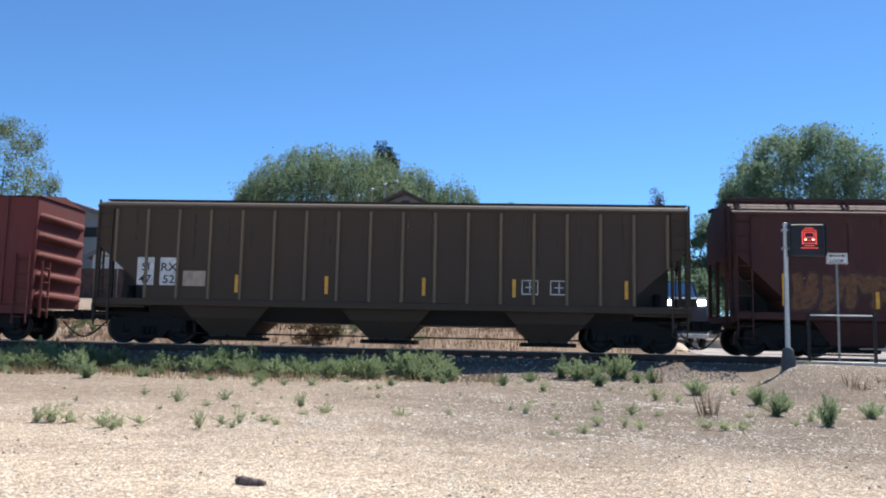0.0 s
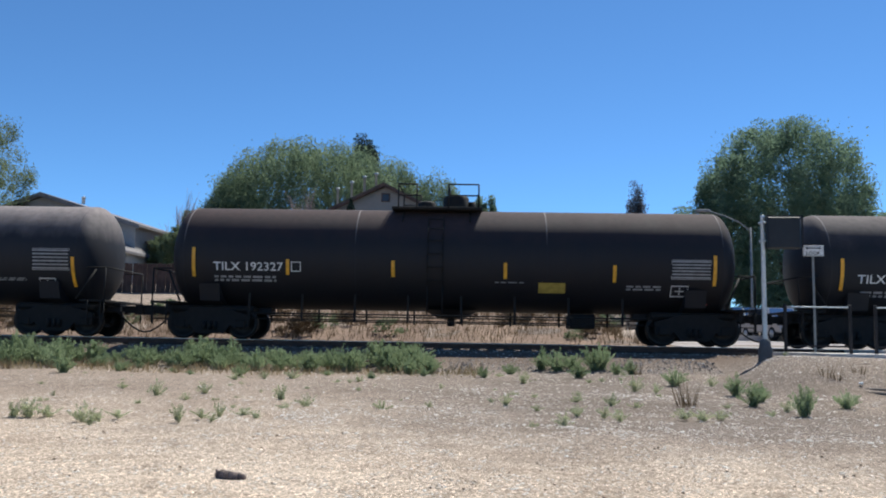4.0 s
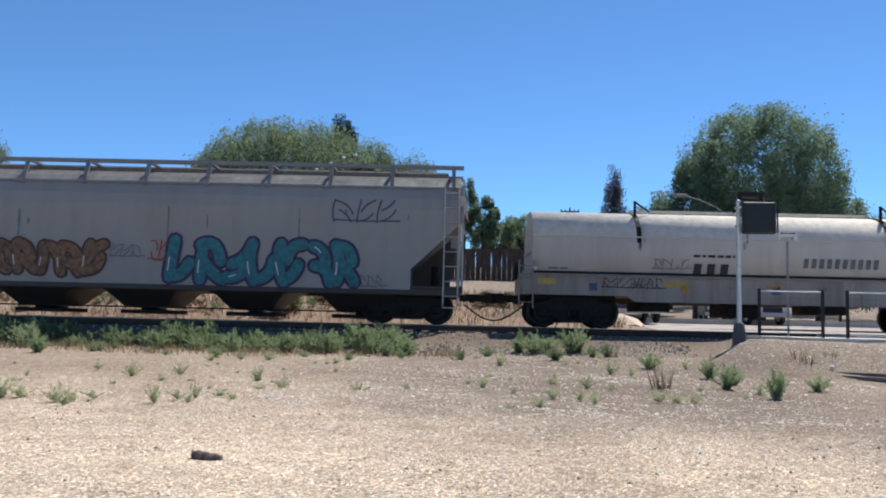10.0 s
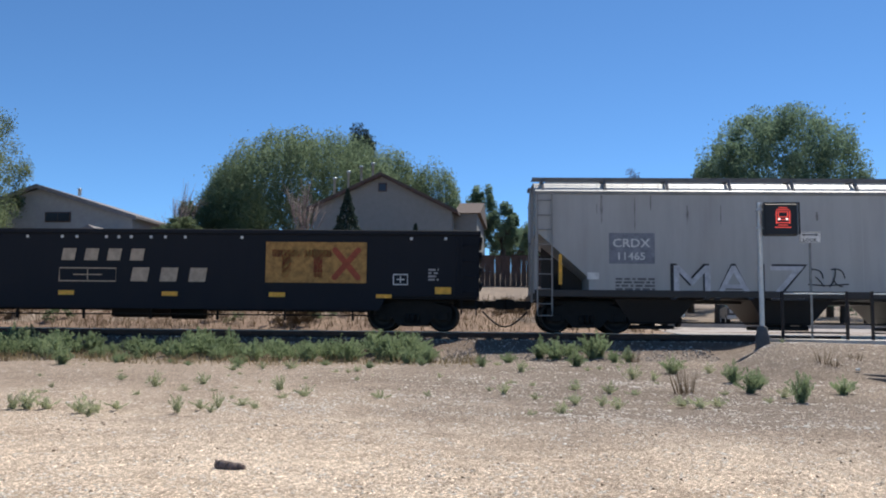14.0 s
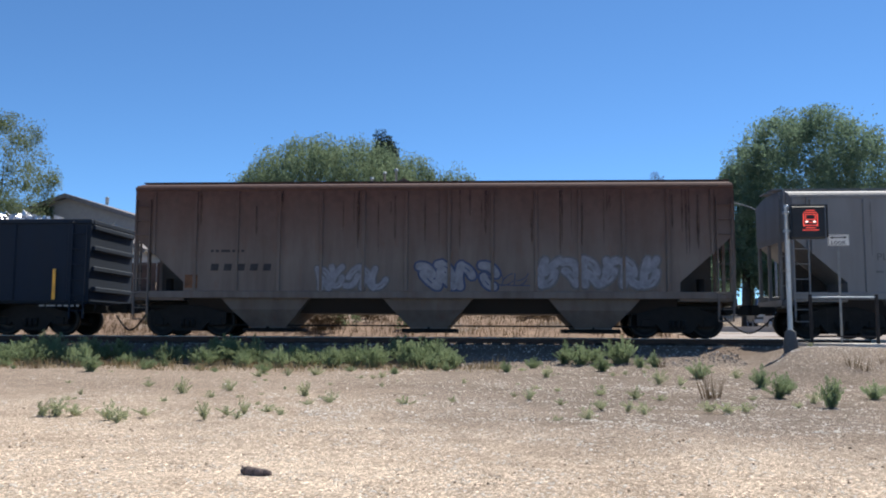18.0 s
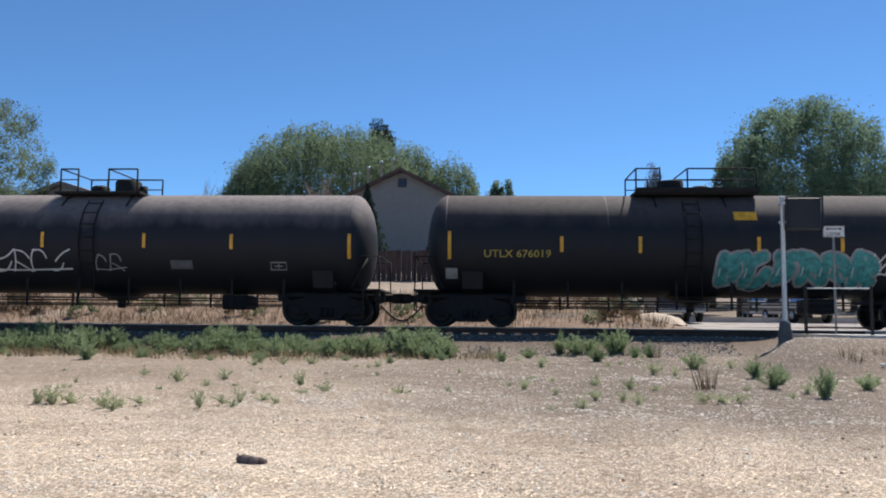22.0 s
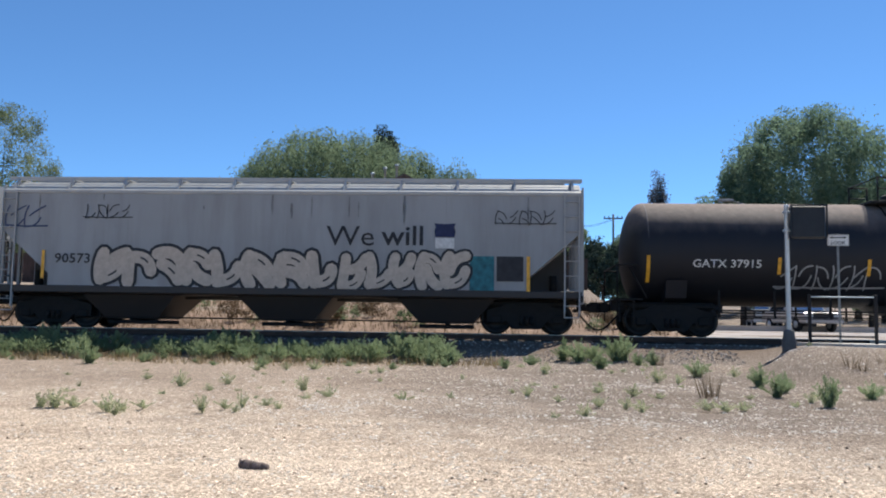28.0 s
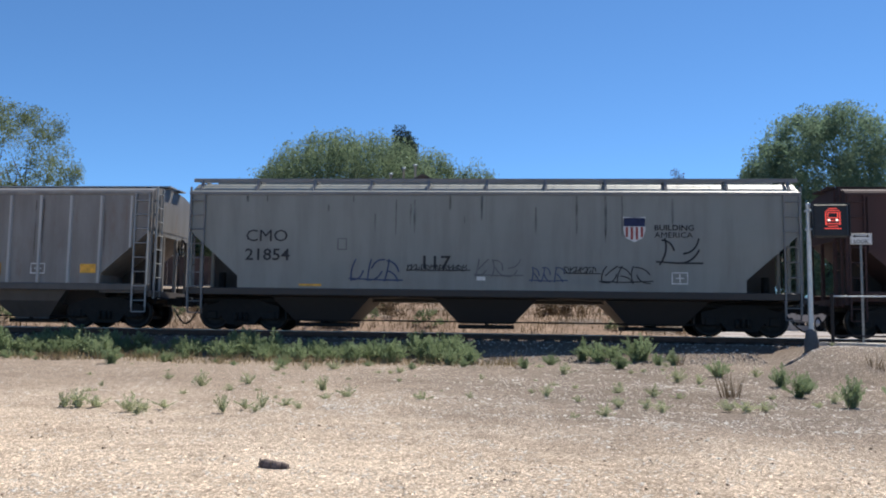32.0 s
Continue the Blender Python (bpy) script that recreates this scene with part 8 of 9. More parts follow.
def build_weeds():
    rnd = random.Random(8)
    tall, low = "feathery green weed along the ballast edge", "small grey-green weed tuft on the gravel"
    # ragged band along the ballast toe
    x = -24.0
    while x < -2.3:
        lush = 0.5 + 0.9 * noise.noise((x * 0.42, 3.1, 0)) + 0.25 * smooth_step(-6, -2.5, x)
        for _ in range(4):
            h = min(0.70, max(0.18, 0.44 + 0.28 * (lush - 0.5) + rnd.uniform(-0.2, 0.2)))
            weed(x + rnd.uniform(-0.35, 0.35), rnd.uniform(20.7, 22.3), h, h * rnd.uniform(0.85, 1.3), WEEDS, M_WEED, "green_weed", tall, rnd)
        if rnd.random() < 0.75:
            h = rnd.uniform(0.12, 0.32)
            weed(x + rnd.uniform(-0.4, 0.4), rnd.uniform(18.6, 20.7), h, h * rnd.uniform(0.9, 1.4), WEEDS, M_WEED, "green_weed", tall, rnd)
        x += rnd.uniform(0.36, 0.62)
    for x, y, h, w in ((0.26, 21.5, 0.58, 0.50), (0.64, 21.3, 0.62, 0.58), (1.02, 21.5, 0.5, 0.45), (1.56, 21.4, 0.74, 0.60), (1.75, 21.6, 0.66, 0.5), (1.08, 19.6, 0.36, 0.45), (-0.48, 20.5, 0.32, 0.34), (-1.05, 19.4, 0.28, 0.32),
                       (2.02, 20.6, 0.34, 0.34), (2.36, 20.7, 0.40, 0.34), (2.87, 17.7, 0.42, 0.38), (3.69, 16.0, 0.44, 0.36), (3.61, 14.5, 0.43, 0.38), (3.9, 15.2, 0.36, 0.36), (4.08, 13.4, 0.50, 0.38), (5.06, 14.5, 0.34, 0.32),
                       (-14.9, 20.6, 0.85, 0.7), (-15.4, 20.9, 0.9, 0.75), (-15.9, 20.4, 0.8, 0.7), (-2.9, 20.4, 0.48, 0.48), (-2.5, 21.3, 0.46, 0.5), (-3.65, 21.7, 0.64, 0.58), (-4.86, 21.1, 0.70, 0.74), (-5.58, 21.3, 0.58, 0.5), (-10.6, 18.6, 0.5, 0.45)):
        weed(x, y, h, w, WEEDS, M_WEED, "green_weed", tall, rnd)
    # tufts on the gravel
    for x, y, h, w in ((-0.16, 17.9, 0.28, 0.26), (1.96, 16.6, 0.34, 0.28), (1.30, 14.1, 0.24, 0.25), (0.75, 14.5, 0.19, 0.25), (0.44, 11.5, 0.22, 0.19), (1.25, 12.3, 0.2, 0.18), (0.68, 12.8, 0.19, 0.22), (0.04, 11.2, 0.13, 0.12),
                       (-0.40, 13.9, 0.22, 0.21), (3.96, 13.9, 0.22, 0.18), (2.32, 16.4, 0.2, 0.2), (3.62, 17.8, 0.25, 0.19), (1.05, 12.6, 0.2, 0.18), (0.10, 13.3, 0.11, 0.17), (1.67, 14.0, 0.12, 0.2), (2.2, 12.7, 0.17, 0.28), (2.44, 12.6, 0.18, 0.3),
                       (2.72, 12.8, 0.16, 0.28), (-6.75, 11.0, 0.28, 0.3), (-6.5, 11.1, 0.2, 0.28), (-6.95, 11.0, 0.22, 0.26), (-5.86, 10.8, 0.29, 0.26), (-5.59, 10.5, 0.19, 0.2), (-5.7, 10.9, 0.16, 0.22), (-5.55, 11.2, 0.14, 0.25), (-4.63, 11.0, 0.28, 0.2),
                       (-4.46, 11.4, 0.16, 0.22), (-4.21, 11.1, 0.14, 0.15), (-4.30, 11.6, 0.28, 0.15), (-4.02, 11.8, 0.14, 0.24), (-3.73, 11.5, 0.12, 0.16), (-6.29, 14.0, 0.33, 0.24), (-5.72, 14.7, 0.26, 0.23), (-4.09, 13.9, 0.28, 0.27),
                       (-3.67, 12.6, 0.15, 0.18), (-3.41, 12.9, 0.26, 0.25), (-2.22, 12.8, 0.18, 0.25), (-7.54, 15.3, 0.13, 0.23), (-5.57, 13.5, 0.14, 0.17), (-6.23, 17.7, 0.18, 0.28), (-5.20, 18.4, 0.26, 0.32), (-3.60, 17.8, 0.18, 0.2), (-5.79, 18.3, 0.22, 0.18)):
        weed(x, y, h, w, SMALL, M_WEEDP, "grey_green_weed", low, rnd)
    for _ in range(60):
        y = rnd.uniform(12.5, 20.8)
        x = rnd.uniform(-0.6, 0.34) * y
        s = rnd.uniform(0.04, 0.13)
        if x < -1.5 or y > 13:
            weed(x, y, s, s * rnd.uniform(0.9, 1.7), SMALL, M_WEEDP, "grey_green_weed", low, rnd)
    g = Geo()
    for _ in range(9000):
        x, y = rnd.uniform(-23, -1.2), rnd.uniform(19.2, 22.2)
        if rnd.random() > 0.35 + 0.8 * noise.noise((x * 0.7, y * 0.7, 4)) + 0.3 * smooth_step(-2, -8, x):
            continue
        h, a, b = rnd.uniform(0.06, 0.28), rnd.uniform(0, 6.28), rnd.uniform(0, 6.28)
        z = ground_z(x, y) - 0.02
        g.add([(x - 0.012 * math.cos(b), y - 0.012 * math.sin(b), z), (x + 0.012 * math.cos(b), y + 0.012 * math.sin(b), z), (x + h * 0.4 * math.cos(a), y + h * 0.4 * math.sin(a), z + h)], [(0, 1, 2)])
    me = bpy.data.meshes.new("straw_grass")
    me.from_pydata(g.v, [], g.f)
    tagged(part("straw_grass", me, M_STRAW), "short dry straw grass among the green weeds", "grass", kind="stuff")
    for x, y, h in ((2.45, 14.1, 0.68), (2.55, 14.2, 0.5), (2.5, 20.6, 0.4), (5.72, 17.4, 0.34), (5.9, 17.3, 0.3), (6.4, 17.6, 0.25), (-11.5, 19.6, 0.3), (-12.4, 19.2, 0.34), (-10.8, 20.1, 0.28)):
        ob = part("dry_grass_tuft", grass_mesh("dry_grass_tuft", int(x * 10), h, 0.12, 26), M_BANKGRASS)
        ob.matrix_basis = pose(x, y, ground_z(x, y) - 0.01)
        tagged(ob, "tuft of tall dry straw grass", "grass tuft", "dry grass tufts")


build_weeds()


def embankment():
    xs, ys = np.arange(-120, 5.3, 1.2), np.arange(28.95, 36.2, 0.45)
    vs = [(x, y, ground_z(x, y) + 0.02 + 0.10 * noise.noise((x * 0.9, y * 0.9, 2)) * smooth_step(28.9, 30, y)) for y in ys for x in xs]
    n = len(xs)
    m, nn, l, b = nodes_of("brown_bank_soil", 0.95)
    c = mix(nn, l, ramp(nn, l, noise_node(nn, l, 0.9, detail=7, shift=False), 0.4, 0.65), (0.23, 0.15, 0.105), (0.34, 0.235, 0.165))
    c = mix(nn, l, ramp(nn, l, noise_node(nn, l, 7.0, detail=7, rough=0.7, shift=False), 0.45, 0.7), c, (0.12, 0.09, 0.06))
    l.new(c, b.inputs["Base Color"])
    bump(nn, l, b, noise_node(nn, l, 12.0, detail=8, shift=False), 0.8, 0.05)
    ob = part("embankment", Geo().add(vs, [(j * n + i, j * n + i + 1, (j + 1) * n + i + 1, (j + 1) * n + i) for j in range(len(ys) - 1) for i in range(n - 1)], True), m)
    tagged(ob, "brown dirt bank rising behind the track", "embankment", kind="structure")


embankment()


def far_bank():
    """Dry grass and brush on the bank behind the track."""
    rnd = random.Random(9)
    g = Geo()
    for _ in range(26000):
        x, y = rnd.uniform(-34, 4.2), rnd.uniform(28.9, 36)
        if rnd.random() > 0.45 + 0.55 * noise.noise((x * 0.5, y * 0.5, 7)):
            continue
        h, a, b = rnd.uniform(0.12, 0.5), rnd.uniform(0, 6.28), rnd.uniform(0, 6.28)
        z = ground_z(x, y) - 0.02
        g.add([(x - 0.016 * math.cos(b), y - 0.016 * math.sin(b), z), (x + 0.016 * math.cos(b), y + 0.016 * math.sin(b), z), (x + h * 0.35 * math.cos(a), y + h * 0.35 * math.sin(a), z + h)], [(0, 1, 2)])
    me = bpy.data.meshes.new("dry_grass")
    me.from_pydata(g.v, [], g.f)
    tagged(part("dry_grass", me, M_BANKGRASS), "dry brownish grass on the bank behind the track", "grass", kind="stuff")
    for k in range(44):
        x, y = rnd.uniform(-26, 3.4), rnd.uniform(29.6, 33)
        s = rnd.uniform(0.3, 0.65)
        dry = rnd.random() < 0.7
        ob = part("dry_bush" if dry else "sage_bush", leaf_mesh("bush", crown_points(1, 1, 0.8, 500, 200 + k, 14, 0.35) + [0, 0, 0.6], 0.13, k), M_DRYBUSH if dry else M_OLIVE)
        ob.matrix_basis = Matrix.Translation((x, y, ground_z(x, y) - 0.08)) @ Matrix.Diagonal((s, s, s * 0.9, 1))
        tagged(ob, "low dry brown bush on the bank" if dry else "low grey-green sage bush on the bank", "bush", "bushes on the bank")


far_bank()

# ---- road and things behind the track ----
g = Geo()
nx, ny = 30, 22
vs = [(5.2 + 55 * i / nx, 29.1 + 33 * j / ny, ground_z(max(5.2 + 55 * i / nx, 5.0), 29.1 + 33 * j / ny) + 0.012) for j in range(ny + 1) for i in range(nx + 1)]
g.add(vs, [(j * (nx + 1) + i, j * (nx + 1) + i + 1, (j + 1) * (nx + 1) + i + 1, (j + 1) * (nx + 1) + i) for j in range(ny) for i in range(nx)], True)
tagged(part("road", g, plain("worn_pale_asphalt", (0.30, 0.265, 0.245), 0.9, 0, 0.15, 1.2, 0.4)), "worn pale asphalt road beyond the crossing", "road", kind="structure")
g = Geo()
for k in range(12):
    x = 5.4 + k * 2.6
    g.box(x, x + 2.58, 44.0, 44.25, ground_z(x, 44) - 0.1, ground_z(x, 44) + 0.28)
tagged(part("kerb", g, M_CONC), "pale concrete kerb along the road", "kerb", kind="structure")
g = Geo()
rs = np.random.RandomState(4)
rings = [(0.0, 1.15), (0.22, 0.85), (0.38, 0.5), (0.45, 0.0)]
g.revolve(rings, 18, "z")
g.v = [(x + 0.08 * math.sin(5 * y), y * 0.8 + 0.05 * math.sin(7 * x), z + 0.03 * math.sin(9 * x + 4 * y)) for x, y, z in g.v]
ob = part("sand_mound", g, plain("pale_sand", (0.52, 0.42, 0.33), 0.95, 0, 0.15, 4, 0.5))
ob.matrix_basis = pose(3.9, 32.0, ground_z(3.9, 32) - 0.05)
tagged(ob, "low mound of pale sand beside the road", "sand mound")


def fence(x0, x1, y):
    ob = tagged(new("board_fence"), "old brown wooden board fence behind the bank", "fence")
    ob.matrix_basis = pose(0, y, 0)
    me = Geo().box(-0.14, 0.14, -0.012, 0.012, 0, 1.8).mesh("board")
    x, k = x0, 0
    rnd = random.Random(2)
    while x < x1:
        z = ground_z(x, y)
        part("board", me, M_OLDWOOD, ob, at=pose(x, rnd.uniform(-0.01, 0.01), z - 0.05 + rnd.uniform(-0.03, 0.03), 0, rnd.uniform(-0.8, 0.8), 0))
        if k % 8 == 0:
            part("post", Geo().box(x - 0.05, x + 0.05, 0.02, 0.12, z - 0.1, z + 1.75), M_OLDWOOD, ob)
        x += 0.295
        k += 1
    return ob


fence(-46, 1.8, 48)


def house(name_label, x0, x1, y0, y1, eave, peak, wall, roof, windows, base=None, skew=0.5, over=0.5):
    ob = tagged(new("house"), name_label, "house", "houses behind the railway")
    zb = ground_z((x0 + x1) / 2, y0) - 0.3 if base is None else base
    xm = x0 + (x1 - x0) * skew
    el, er = eave if isinstance(eave, tuple) else (eave, eave)
    part("wall", Geo().prism([(x0, zb), (x1, zb), (x1, er), (xm, peak - 0.12), (x0, el)], "y", y0, y1), wall, ob)
    sl, sr = (peak - el) / (xm - x0), (peak - er) / (x1 - xm)
    rf = part("roof", Geo().prism([(x0 - over, el - over * sl), (xm, peak), (xm, peak + 0.2), (x0 - over, el - over * sl + 0.2)], "y", y0 - 0.5, y1 + 0.5), roof, ob)
    part("roof", Geo().prism([(xm, peak), (x1 + over, er - over * sr), (x1 + over, er - over * sr + 0.2), (xm, peak + 0.2)], "y", y0 - 0.5, y1 + 0.5), roof, ob)
    part("fascia", Geo().prism([(x0 - over, el - over * sl - 0.16), (xm, peak - 0.16), (x1 + over, er - over * sr - 0.16), (x1 + over, er - over * sr), (xm, peak), (x0 - over, el - over * sl)], "y", y0 - 0.54, y0 - 0.505), M_OLDWOOD if wall is M_STUCCO else M_SHINGLEG, ob)
    for wx, wz, ww, wh in windows:
        w = part("window", Geo().box(wx - ww / 2 - 0.08, wx + ww / 2 + 0.08, y0 - 0.06, y0 - 0.01, wz - wh / 2 - 0.08, wz + wh / 2 + 0.08), M_TRIMW if wh > 0.7 else M_OLDWOOD, ob)
        for s in ((-1, 1) if ww > 1.2 else (0,)):
            cw = ww / 2 - 0.05 if s else ww
            part("pane", Geo().box(wx + s * ww / 4 - cw / 2, wx + s * ww / 4 + cw / 2, y0 - 0.075, y0 - 0.065, wz - wh / 2, wz + wh / 2), M_GLASS, w)
    return ob, rf


h1, r1 = house("two-storey off-white house with brown gable roof", -17.6, -6.2, 68, 82, (11.1, 10.85), 13.75, M_STUCCO, M_SHINGLE, [(-11.9, 12.75, 0.55, 0.55), (-15.0, 8.2, 1.4, 1.1), (-8.6, 8.2, 1.4, 1.1)], base=4.6, skew=0.49)
for x, z in ((-16.5, 13.1), (-15.3, 13.65), (-14.2, 14.1), (-13.2, 14.35)):
    part("vent_pipe", Geo().revolve([(z - 2.4, 0.10), (z + 0.75, 0.10), (z + 0.76, 0.17), (z + 0.95, 0.17), (z + 0.96, 0)], 10, "z", (x, 70.5, 0)), M_GALV, h1)
part("side_wing_roof", Geo().prism([(70, 10.9), (76, 12.6), (82, 10.9)], "x", -6.2, -4.0), M_SHINGLE, h1, "brown roof of the side wing")
part("side_wing", Geo().box(-6.18, -4.3, 70.4, 81.6, 4.6, 10.95), M_STUCCO, h1)
h2, r2 = house("two-storey grey-beige house with low gable roof", -47.0, -31.2, 64, 76, (9.6, 9.85), 12.28, M_SIDING, M_SHINGLEG, [(-37.4, 9.85, 2.0, 0.66), (-42.5, 7.5, 1.6, 1.2)], base=4.4, skew=0.5)
part("roof_vent", Geo().revolve([(11.9, 0.14), (12.4, 0.14), (12.42, 0.22), (12.55, 0.0)], 10, "z", (-36.8, 66, 0)), M_GALV, h2)
gar, r3 = house("low white garage with a tan roof", -34.6, -30.8, 60.5, 65, 7.6, 8.55, M_TRIMW, M_SHINGLEG, [], base=4.2)
ac = part("rooftop_cooler", Geo().box(-0.5, 0.5, -0.5, 0.5, 0, 0.8, 0.05), plain("dark_cooler_box", (0.05, 0.05, 0.055)))
shed = tagged(new("shed"), "low brown shed with a flat roof", "shed")
part("wall", Geo().box(-31.0, -24.5, 66, 70, 4.6, 8.6), M_OLDWOOD, shed)
part("roof", Geo().box(-31.3, -24.2, 65.7, 70.3, 8.6, 8.8), M_SHINGLE, shed)
ac.matrix_basis = pose(-28.6, 67.5, 8.8)
tagged(ac, "dark boxy cooler unit on a shed roof", "air cooler")


def utility_pole(x, y, top):
    ob = tagged(new("utility_pole"), "wooden utility pole with a crossarm", "utility pole", "utility poles")
    z = ground_z(x, y)
    ob.matrix_basis = pose(x, y, z)
    part("pole", Geo().tube((0, 0, -0.3), (0, 0, top - z), 0.16, 10, 0.11), M_BARK, ob)
    part("crossarm", Geo().box(-1.1, 1.1, -0.06, 0.06, top - z - 0.55, top - z - 0.40), M_BARK, ob)
    for dx in (-1.0, -0.5, 0.5, 1.0):
        part("insulator", Geo().tube((dx, 0, top - z - 0.4), (dx, 0, top - z - 0.2), 0.06, 8), M_GLASS, ob)
    return ob


utility_pole(2.9, 120, 16.8)
utility_pole(7.0, 100, 15.0)
cab = bpy.data.curves.new("overhead_cable", "CURVE")
cab.dimensions, cab.bevel_depth = "3D", 0.02
for dz in (0, -0.5):
    sp = cab.splines.new("POLY")
    sp.points.add(20)
    for k, p in enumerate(sp.points):
        u = k / 20
        p.co = (2.9 + 4.1 * u, 120 - 20 * u, 16.4 - 1.85 * u - 0.5 * math.sin(math.pi * u) + dz * 0.3, 1)
cable = new("overhead_cable", bpy.data.meshes.new_from_object(new("cable_curve", cab)))
bpy.data.objects.remove(bpy.data.objects["cable_curve"])
cable.data.materials.clear()
cable.data.materials.append(M_RUBBER)
tagged(cable, "black overhead power cables between poles", "power cable")


def street_lamp():
    ob = tagged(new("street_lamp"), "grey street lamp with a long curved arm", "street lamp")
    ob.matrix_basis = pose(12.0, 48, ground_z(12, 48))
    dull = plain("dull_grey_lamp_paint", (0.20, 0.21, 0.22), 0.7)
    part("pole", Geo().tube((0, 0, -0.2), (0, 0, 6.2), 0.08, 12, 0.05), dull, ob)
    part("arm", Geo().path([(0, 0, 6.0), (-0.6, 0, 6.5), (-1.4, 0, 6.85), (-2.2, 0, 7.1)], 0.035, 8), dull, ob)
    part("lamp_head", Geo().box(-2.95, -2.15, -0.16, 0.16, 7.06, 7.2, 0.03), dull, ob)


street_lamp()


def vehicle(kind, label, x, y, turn, length, colour, truck_bed, lights=False, hood=1.05, roof=1.75, wide=0.95, wheel=0.36):
    """Car or pickup; its nose points along -y before turning."""
    ob = tagged(new(kind), label, "vehicle", "vehicles waiting behind the crossing")
    ob.matrix_basis = pose(x, y, ground_z(x, y) + 0.012, 0, 0, turn)
    L = length / 2
    if truck_bed:
        out = [(-L, 0.45), (-L, hood - 0.08), (-L + 0.25, hood), (-L * 0.42, hood + 0.06), (L, hood + 0.02), (L, 0.5)]
    else:
        out = [(-L, 0.4), (-L, hood - 0.2), (-L + 0.2, hood - 0.08), (-L * 0.45, hood), (L * 0.8, hood + 0.04), (L, hood - 0.1), (L, 0.45)]
    body = Geo()
    n = len(out)
    vs = []
    for s, ins in ((-wide, 0.06), (-wide + 0.06, 0.0), (wide - 0.06, 0.0), (wide, 0.06)):
        vs += [(s, u + (ins if u < 0 else -ins), v - (ins if v > 0.7 else -ins)) for u, v in out]
    fs = [(k * n + i, k * n + (i + 1) % n, (k + 1) * n + (i + 1) % n, (k + 1) * n + i) for k in range(3) for i in range(n)] + [tuple(range(n)), tuple(range(3 * n, 4 * n))]
    part("body", body.add(vs, fs), colour, ob)
    c0, c1 = (-L * 0.40, L * 0.22) if truck_bed else (-L * 0.42, L * 0.75)
    k = wide - 0.12
    cabin = [(-k, c0, hood), (k, c0, hood), (k, c1, hood), (-k, c1, hood), (-k + 0.14, c0 + 0.5, roof), (k - 0.14, c0 + 0.5, roof), (k - 0.14, c1 - 0.15, roof), (-k + 0.14, c1 - 0.15, roof)]
    cb = part("cab", Geo().add(cabin, [(0, 1, 5, 4), (1, 2, 6, 5), (2, 3, 7, 6), (3, 0, 4, 7), (4, 5, 6, 7)]), colour, ob)
    a, b = Vector(cabin[0]), Vector(cabin[4])
    ws = [Vector(cabin[i]) for i in (0, 1, 5, 4)]
    mid = sum(ws, Vector()) / 4
    part("windshield", Geo().add([mid + (p - mid) * 0.88 + Vector((0, -0.02, 0.01)) for p in ws], [(0, 1, 2, 3)]), M_WINDSHIELD, cb)
    for idx in ((1, 2, 6, 5), (3, 0, 4, 7)):
        ws = [Vector(cabin[i]) for i in idx]
        mid = sum(ws, Vector()) / 4
        part("side_window", Geo().add([mid + (p - mid) * 0.82 + Vector((math.copysign(0.012, mid.x), 0, 0)) for p in ws], [(0, 1, 2, 3)]), M_GLASS, cb)
    for sx in (-1, 1):
        for sy in (-L * 0.62, L * 0.62):
            w = part("wheel", kept(("wheel", wheel), lambda: Geo().revolve([(-0.11, 0.0), (-0.11, wheel - 0.03), (-0.08, wheel), (0.08, wheel), (0.11, wheel - 0.03), (0.11, 0.0)], 20, "x")), M_RUBBER, ob, at=pose(sx * (wide - 0.10), sy, wheel))
            part("rim", kept(("rim", wheel), lambda: Geo().revolve([(-0.12, 0.0), (-0.12, wheel * 0.55), (0.12, wheel * 0.55), (0.12, 0.0)], 16, "x")), M_GALV, w)
        part("headlight", Geo().box(sx * (wide - 0.28) - 0.16, sx * (wide - 0.28) + 0.16, -L - 0.03, -L + 0.02, hood - 0.36, hood - 0.14, 0.02), M_HEADLIGHT if lights else M_GALV, ob, "glaring lit headlight" if lights else "")
        part("mirror", Geo().box(sx * (wide + 0.02), sx * (wide + 0.20), c0 + 0.2, c0 + 0.3, hood + 0.02, hood + 0.2, 0.02), colour, ob)
    part("bumper", Geo().box(-wide, wide, -L - 0.10, -L + 0.05, 0.42, 0.62, 0.03), M_GALV if truck_bed else colour, ob)
    part("grille", Geo().box(-wide + 0.45, wide - 0.45, -L - 0.02, -L + 0.02, hood - 0.42, hood - 0.12), M_SIGNB, ob)
    return ob


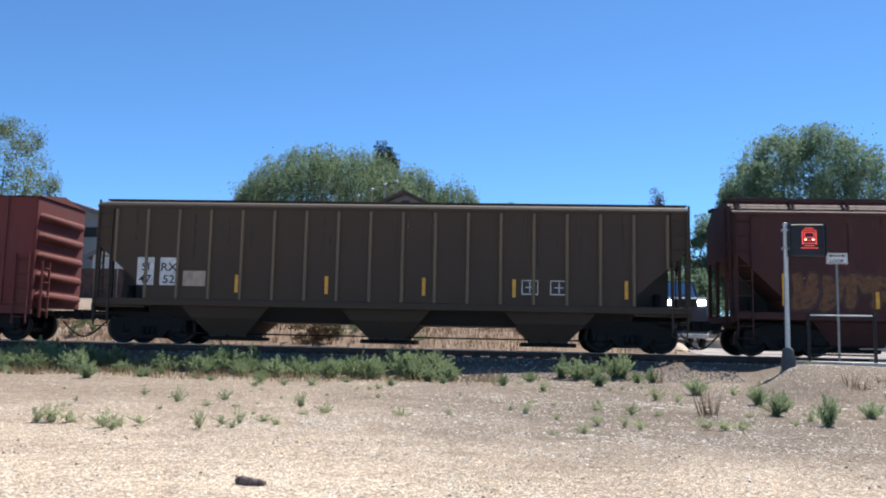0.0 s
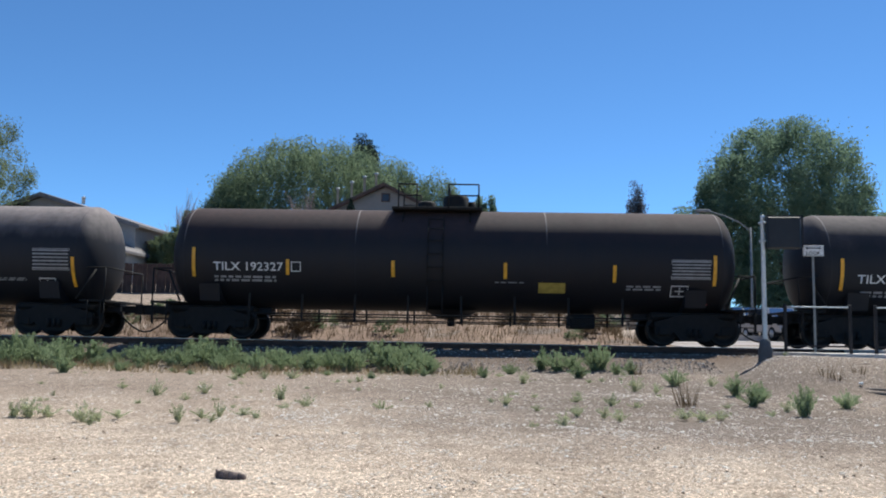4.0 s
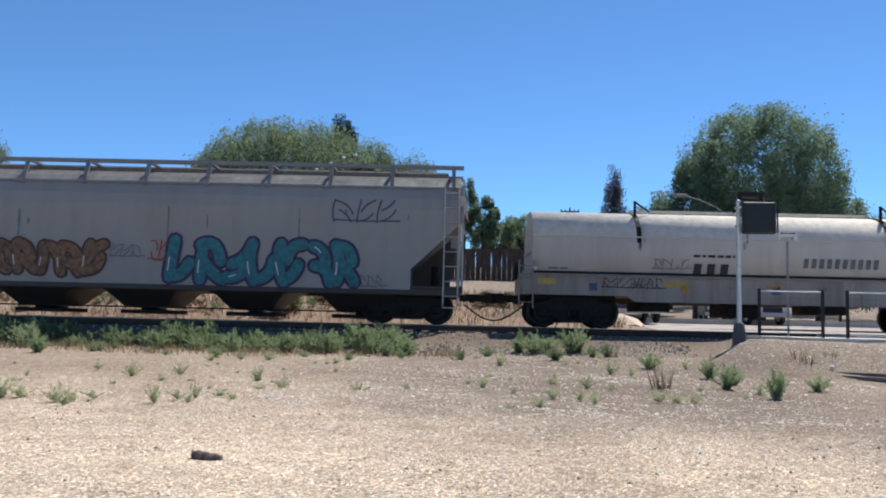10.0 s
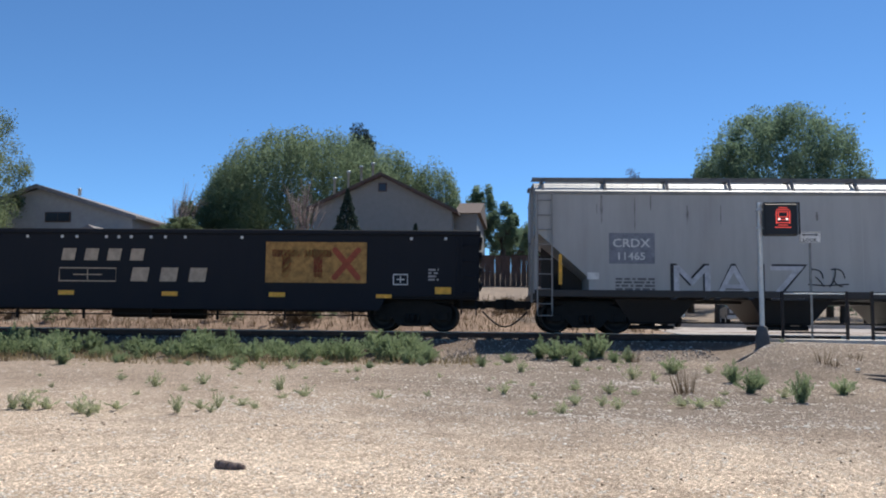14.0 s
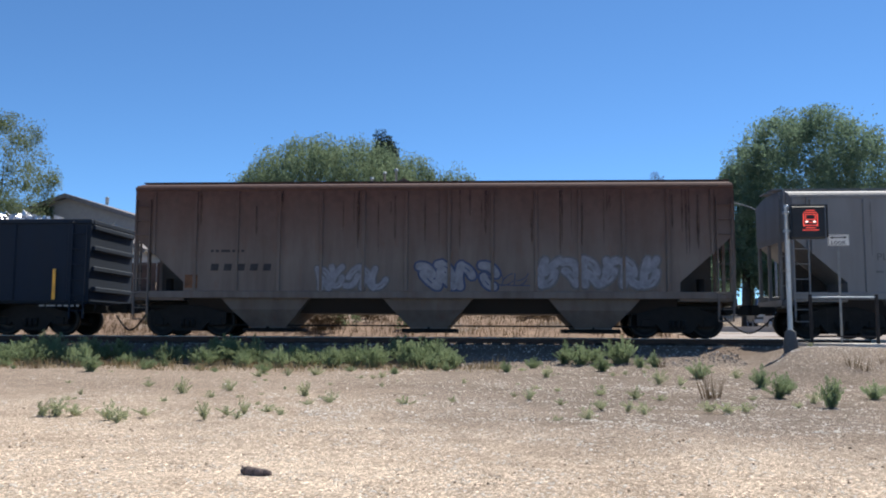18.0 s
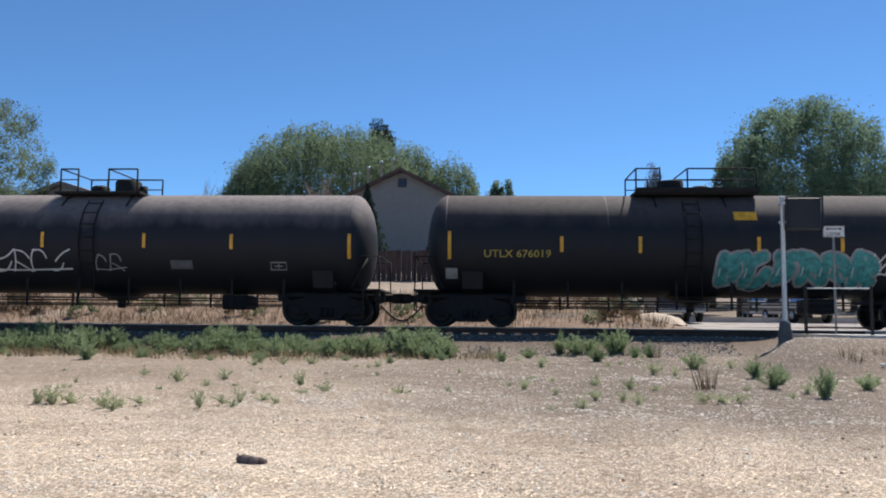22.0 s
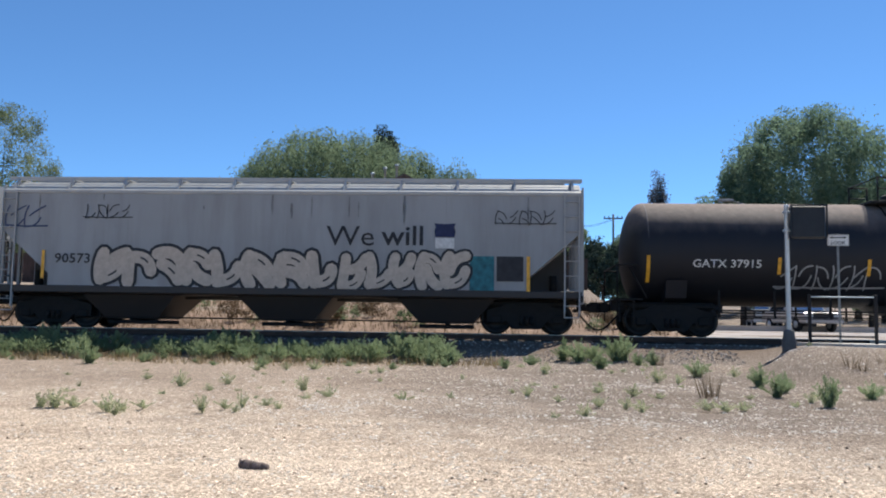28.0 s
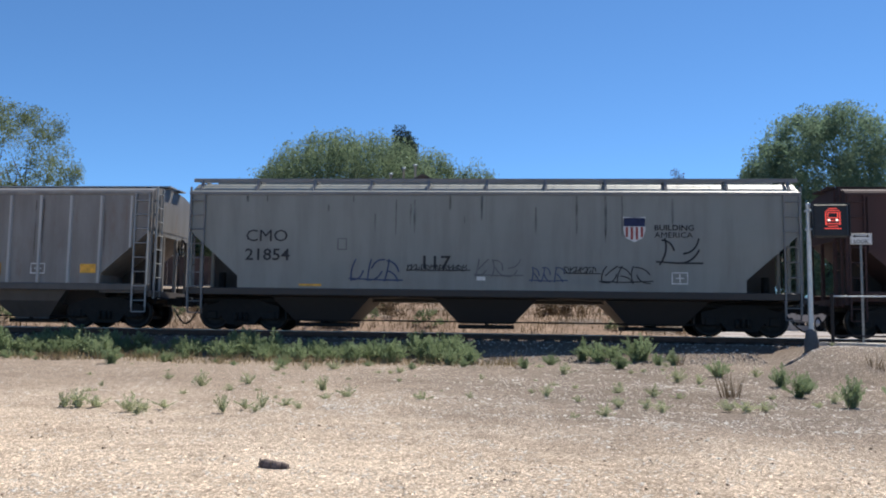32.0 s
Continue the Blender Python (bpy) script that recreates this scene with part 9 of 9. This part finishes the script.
PC_DARK = paint("dark_grey_vehicle_paint", (0.05, 0.055, 0.06), 0.3, grime=0.2)
PC_SILVER = paint("silver_vehicle_paint", (0.42, 0.43, 0.45), 0.3, grime=0.2, metal=0.4)
PC_BLUE = paint("dark_blue_truck_paint", (0.03, 0.04, 0.06), 0.35, grime=0.2)
vehicle("pickup_truck", "dark grey pickup facing the crossing", 12.0, 50.0, -8, 5.4, PC_DARK, True, hood=1.1, roof=1.85)
vehicle("car", "grey sport utility car with a bright windshield waiting at the crossing", 12.4, 45.0, 12, 4.5, PC_SILVER, False, hood=1.02, roof=1.68, wide=0.95, wheel=0.36)
vehicle("truck", "dark truck with glaring headlights facing the track", 5.89, 42, 0, 6.0, PC_BLUE, True, True, hood=2.25, roof=3.1, wide=1.02, wheel=0.5)


# ---- what moves ----
def motions():
    times = [0, 1 / 30, 2 / 30] + list(range(1, 32)) + [32 - 2 / 30, 32 - 1 / 30, 32]
    for c in CARS:
        walk(c["ob"], [(t, on_track(c["x"] - train_shift(t))) for t in times])
    for w, dx, c in WHEELSETS:
        rows = []
        for k in range(0, 32 * FPS + 1):
            t = k / FPS
            if k in (0, 32 * FPS) or -31 < c["x"] - train_shift(t) < 27:
                rows.append((t, pose(dx, 0, WHEEL_R, 0, math.degrees(-train_shift(t) / WHEEL_R) % 360, 0)))
        walk(w, rows)
    # the warning pictogram blinks: forward while lit, back inside the box while dark
    lit = [(0.0, 0.3), (0.8, 1.2), (1.3, 1.7), (2.05, 2.75), (4.3, 4.8), (5.3, 5.8), (6.7, 7.2), (8.3, 8.65), (9.3, 9.75), (10.25, 10.75), (11.3, 12.2), (12.8, 13.25), (13.8, 14.75), (15.5, 16.0), (16.3, 16.75),
           (17.35, 18.2), (18.8, 19.25), (19.8, 20.55), (20.85, 21.75), (22.3, 22.75), (23.3, 23.75), (24.8, 25.25), (26.2, 26.8), (28.2, 28.75), (29.25, 29.75), (30.3, 31.2), (31.75, 32.0)]
    rows = []
    for a, b in [(round(a * FPS) / FPS, round(b * FPS) / FPS) for a, b in lit]:
        if a > 0:
            rows += [(a - 1 / 30, pose(0, 0.06, 0))]
        rows += [(a, pose(0, 0, 0)), (b, pose(0, 0, 0))]
        if b < 32:
            rows += [(b + 1 / 30, pose(0, 0.06, 0))]
    walk(PICTOGRAM, rows)


motions()
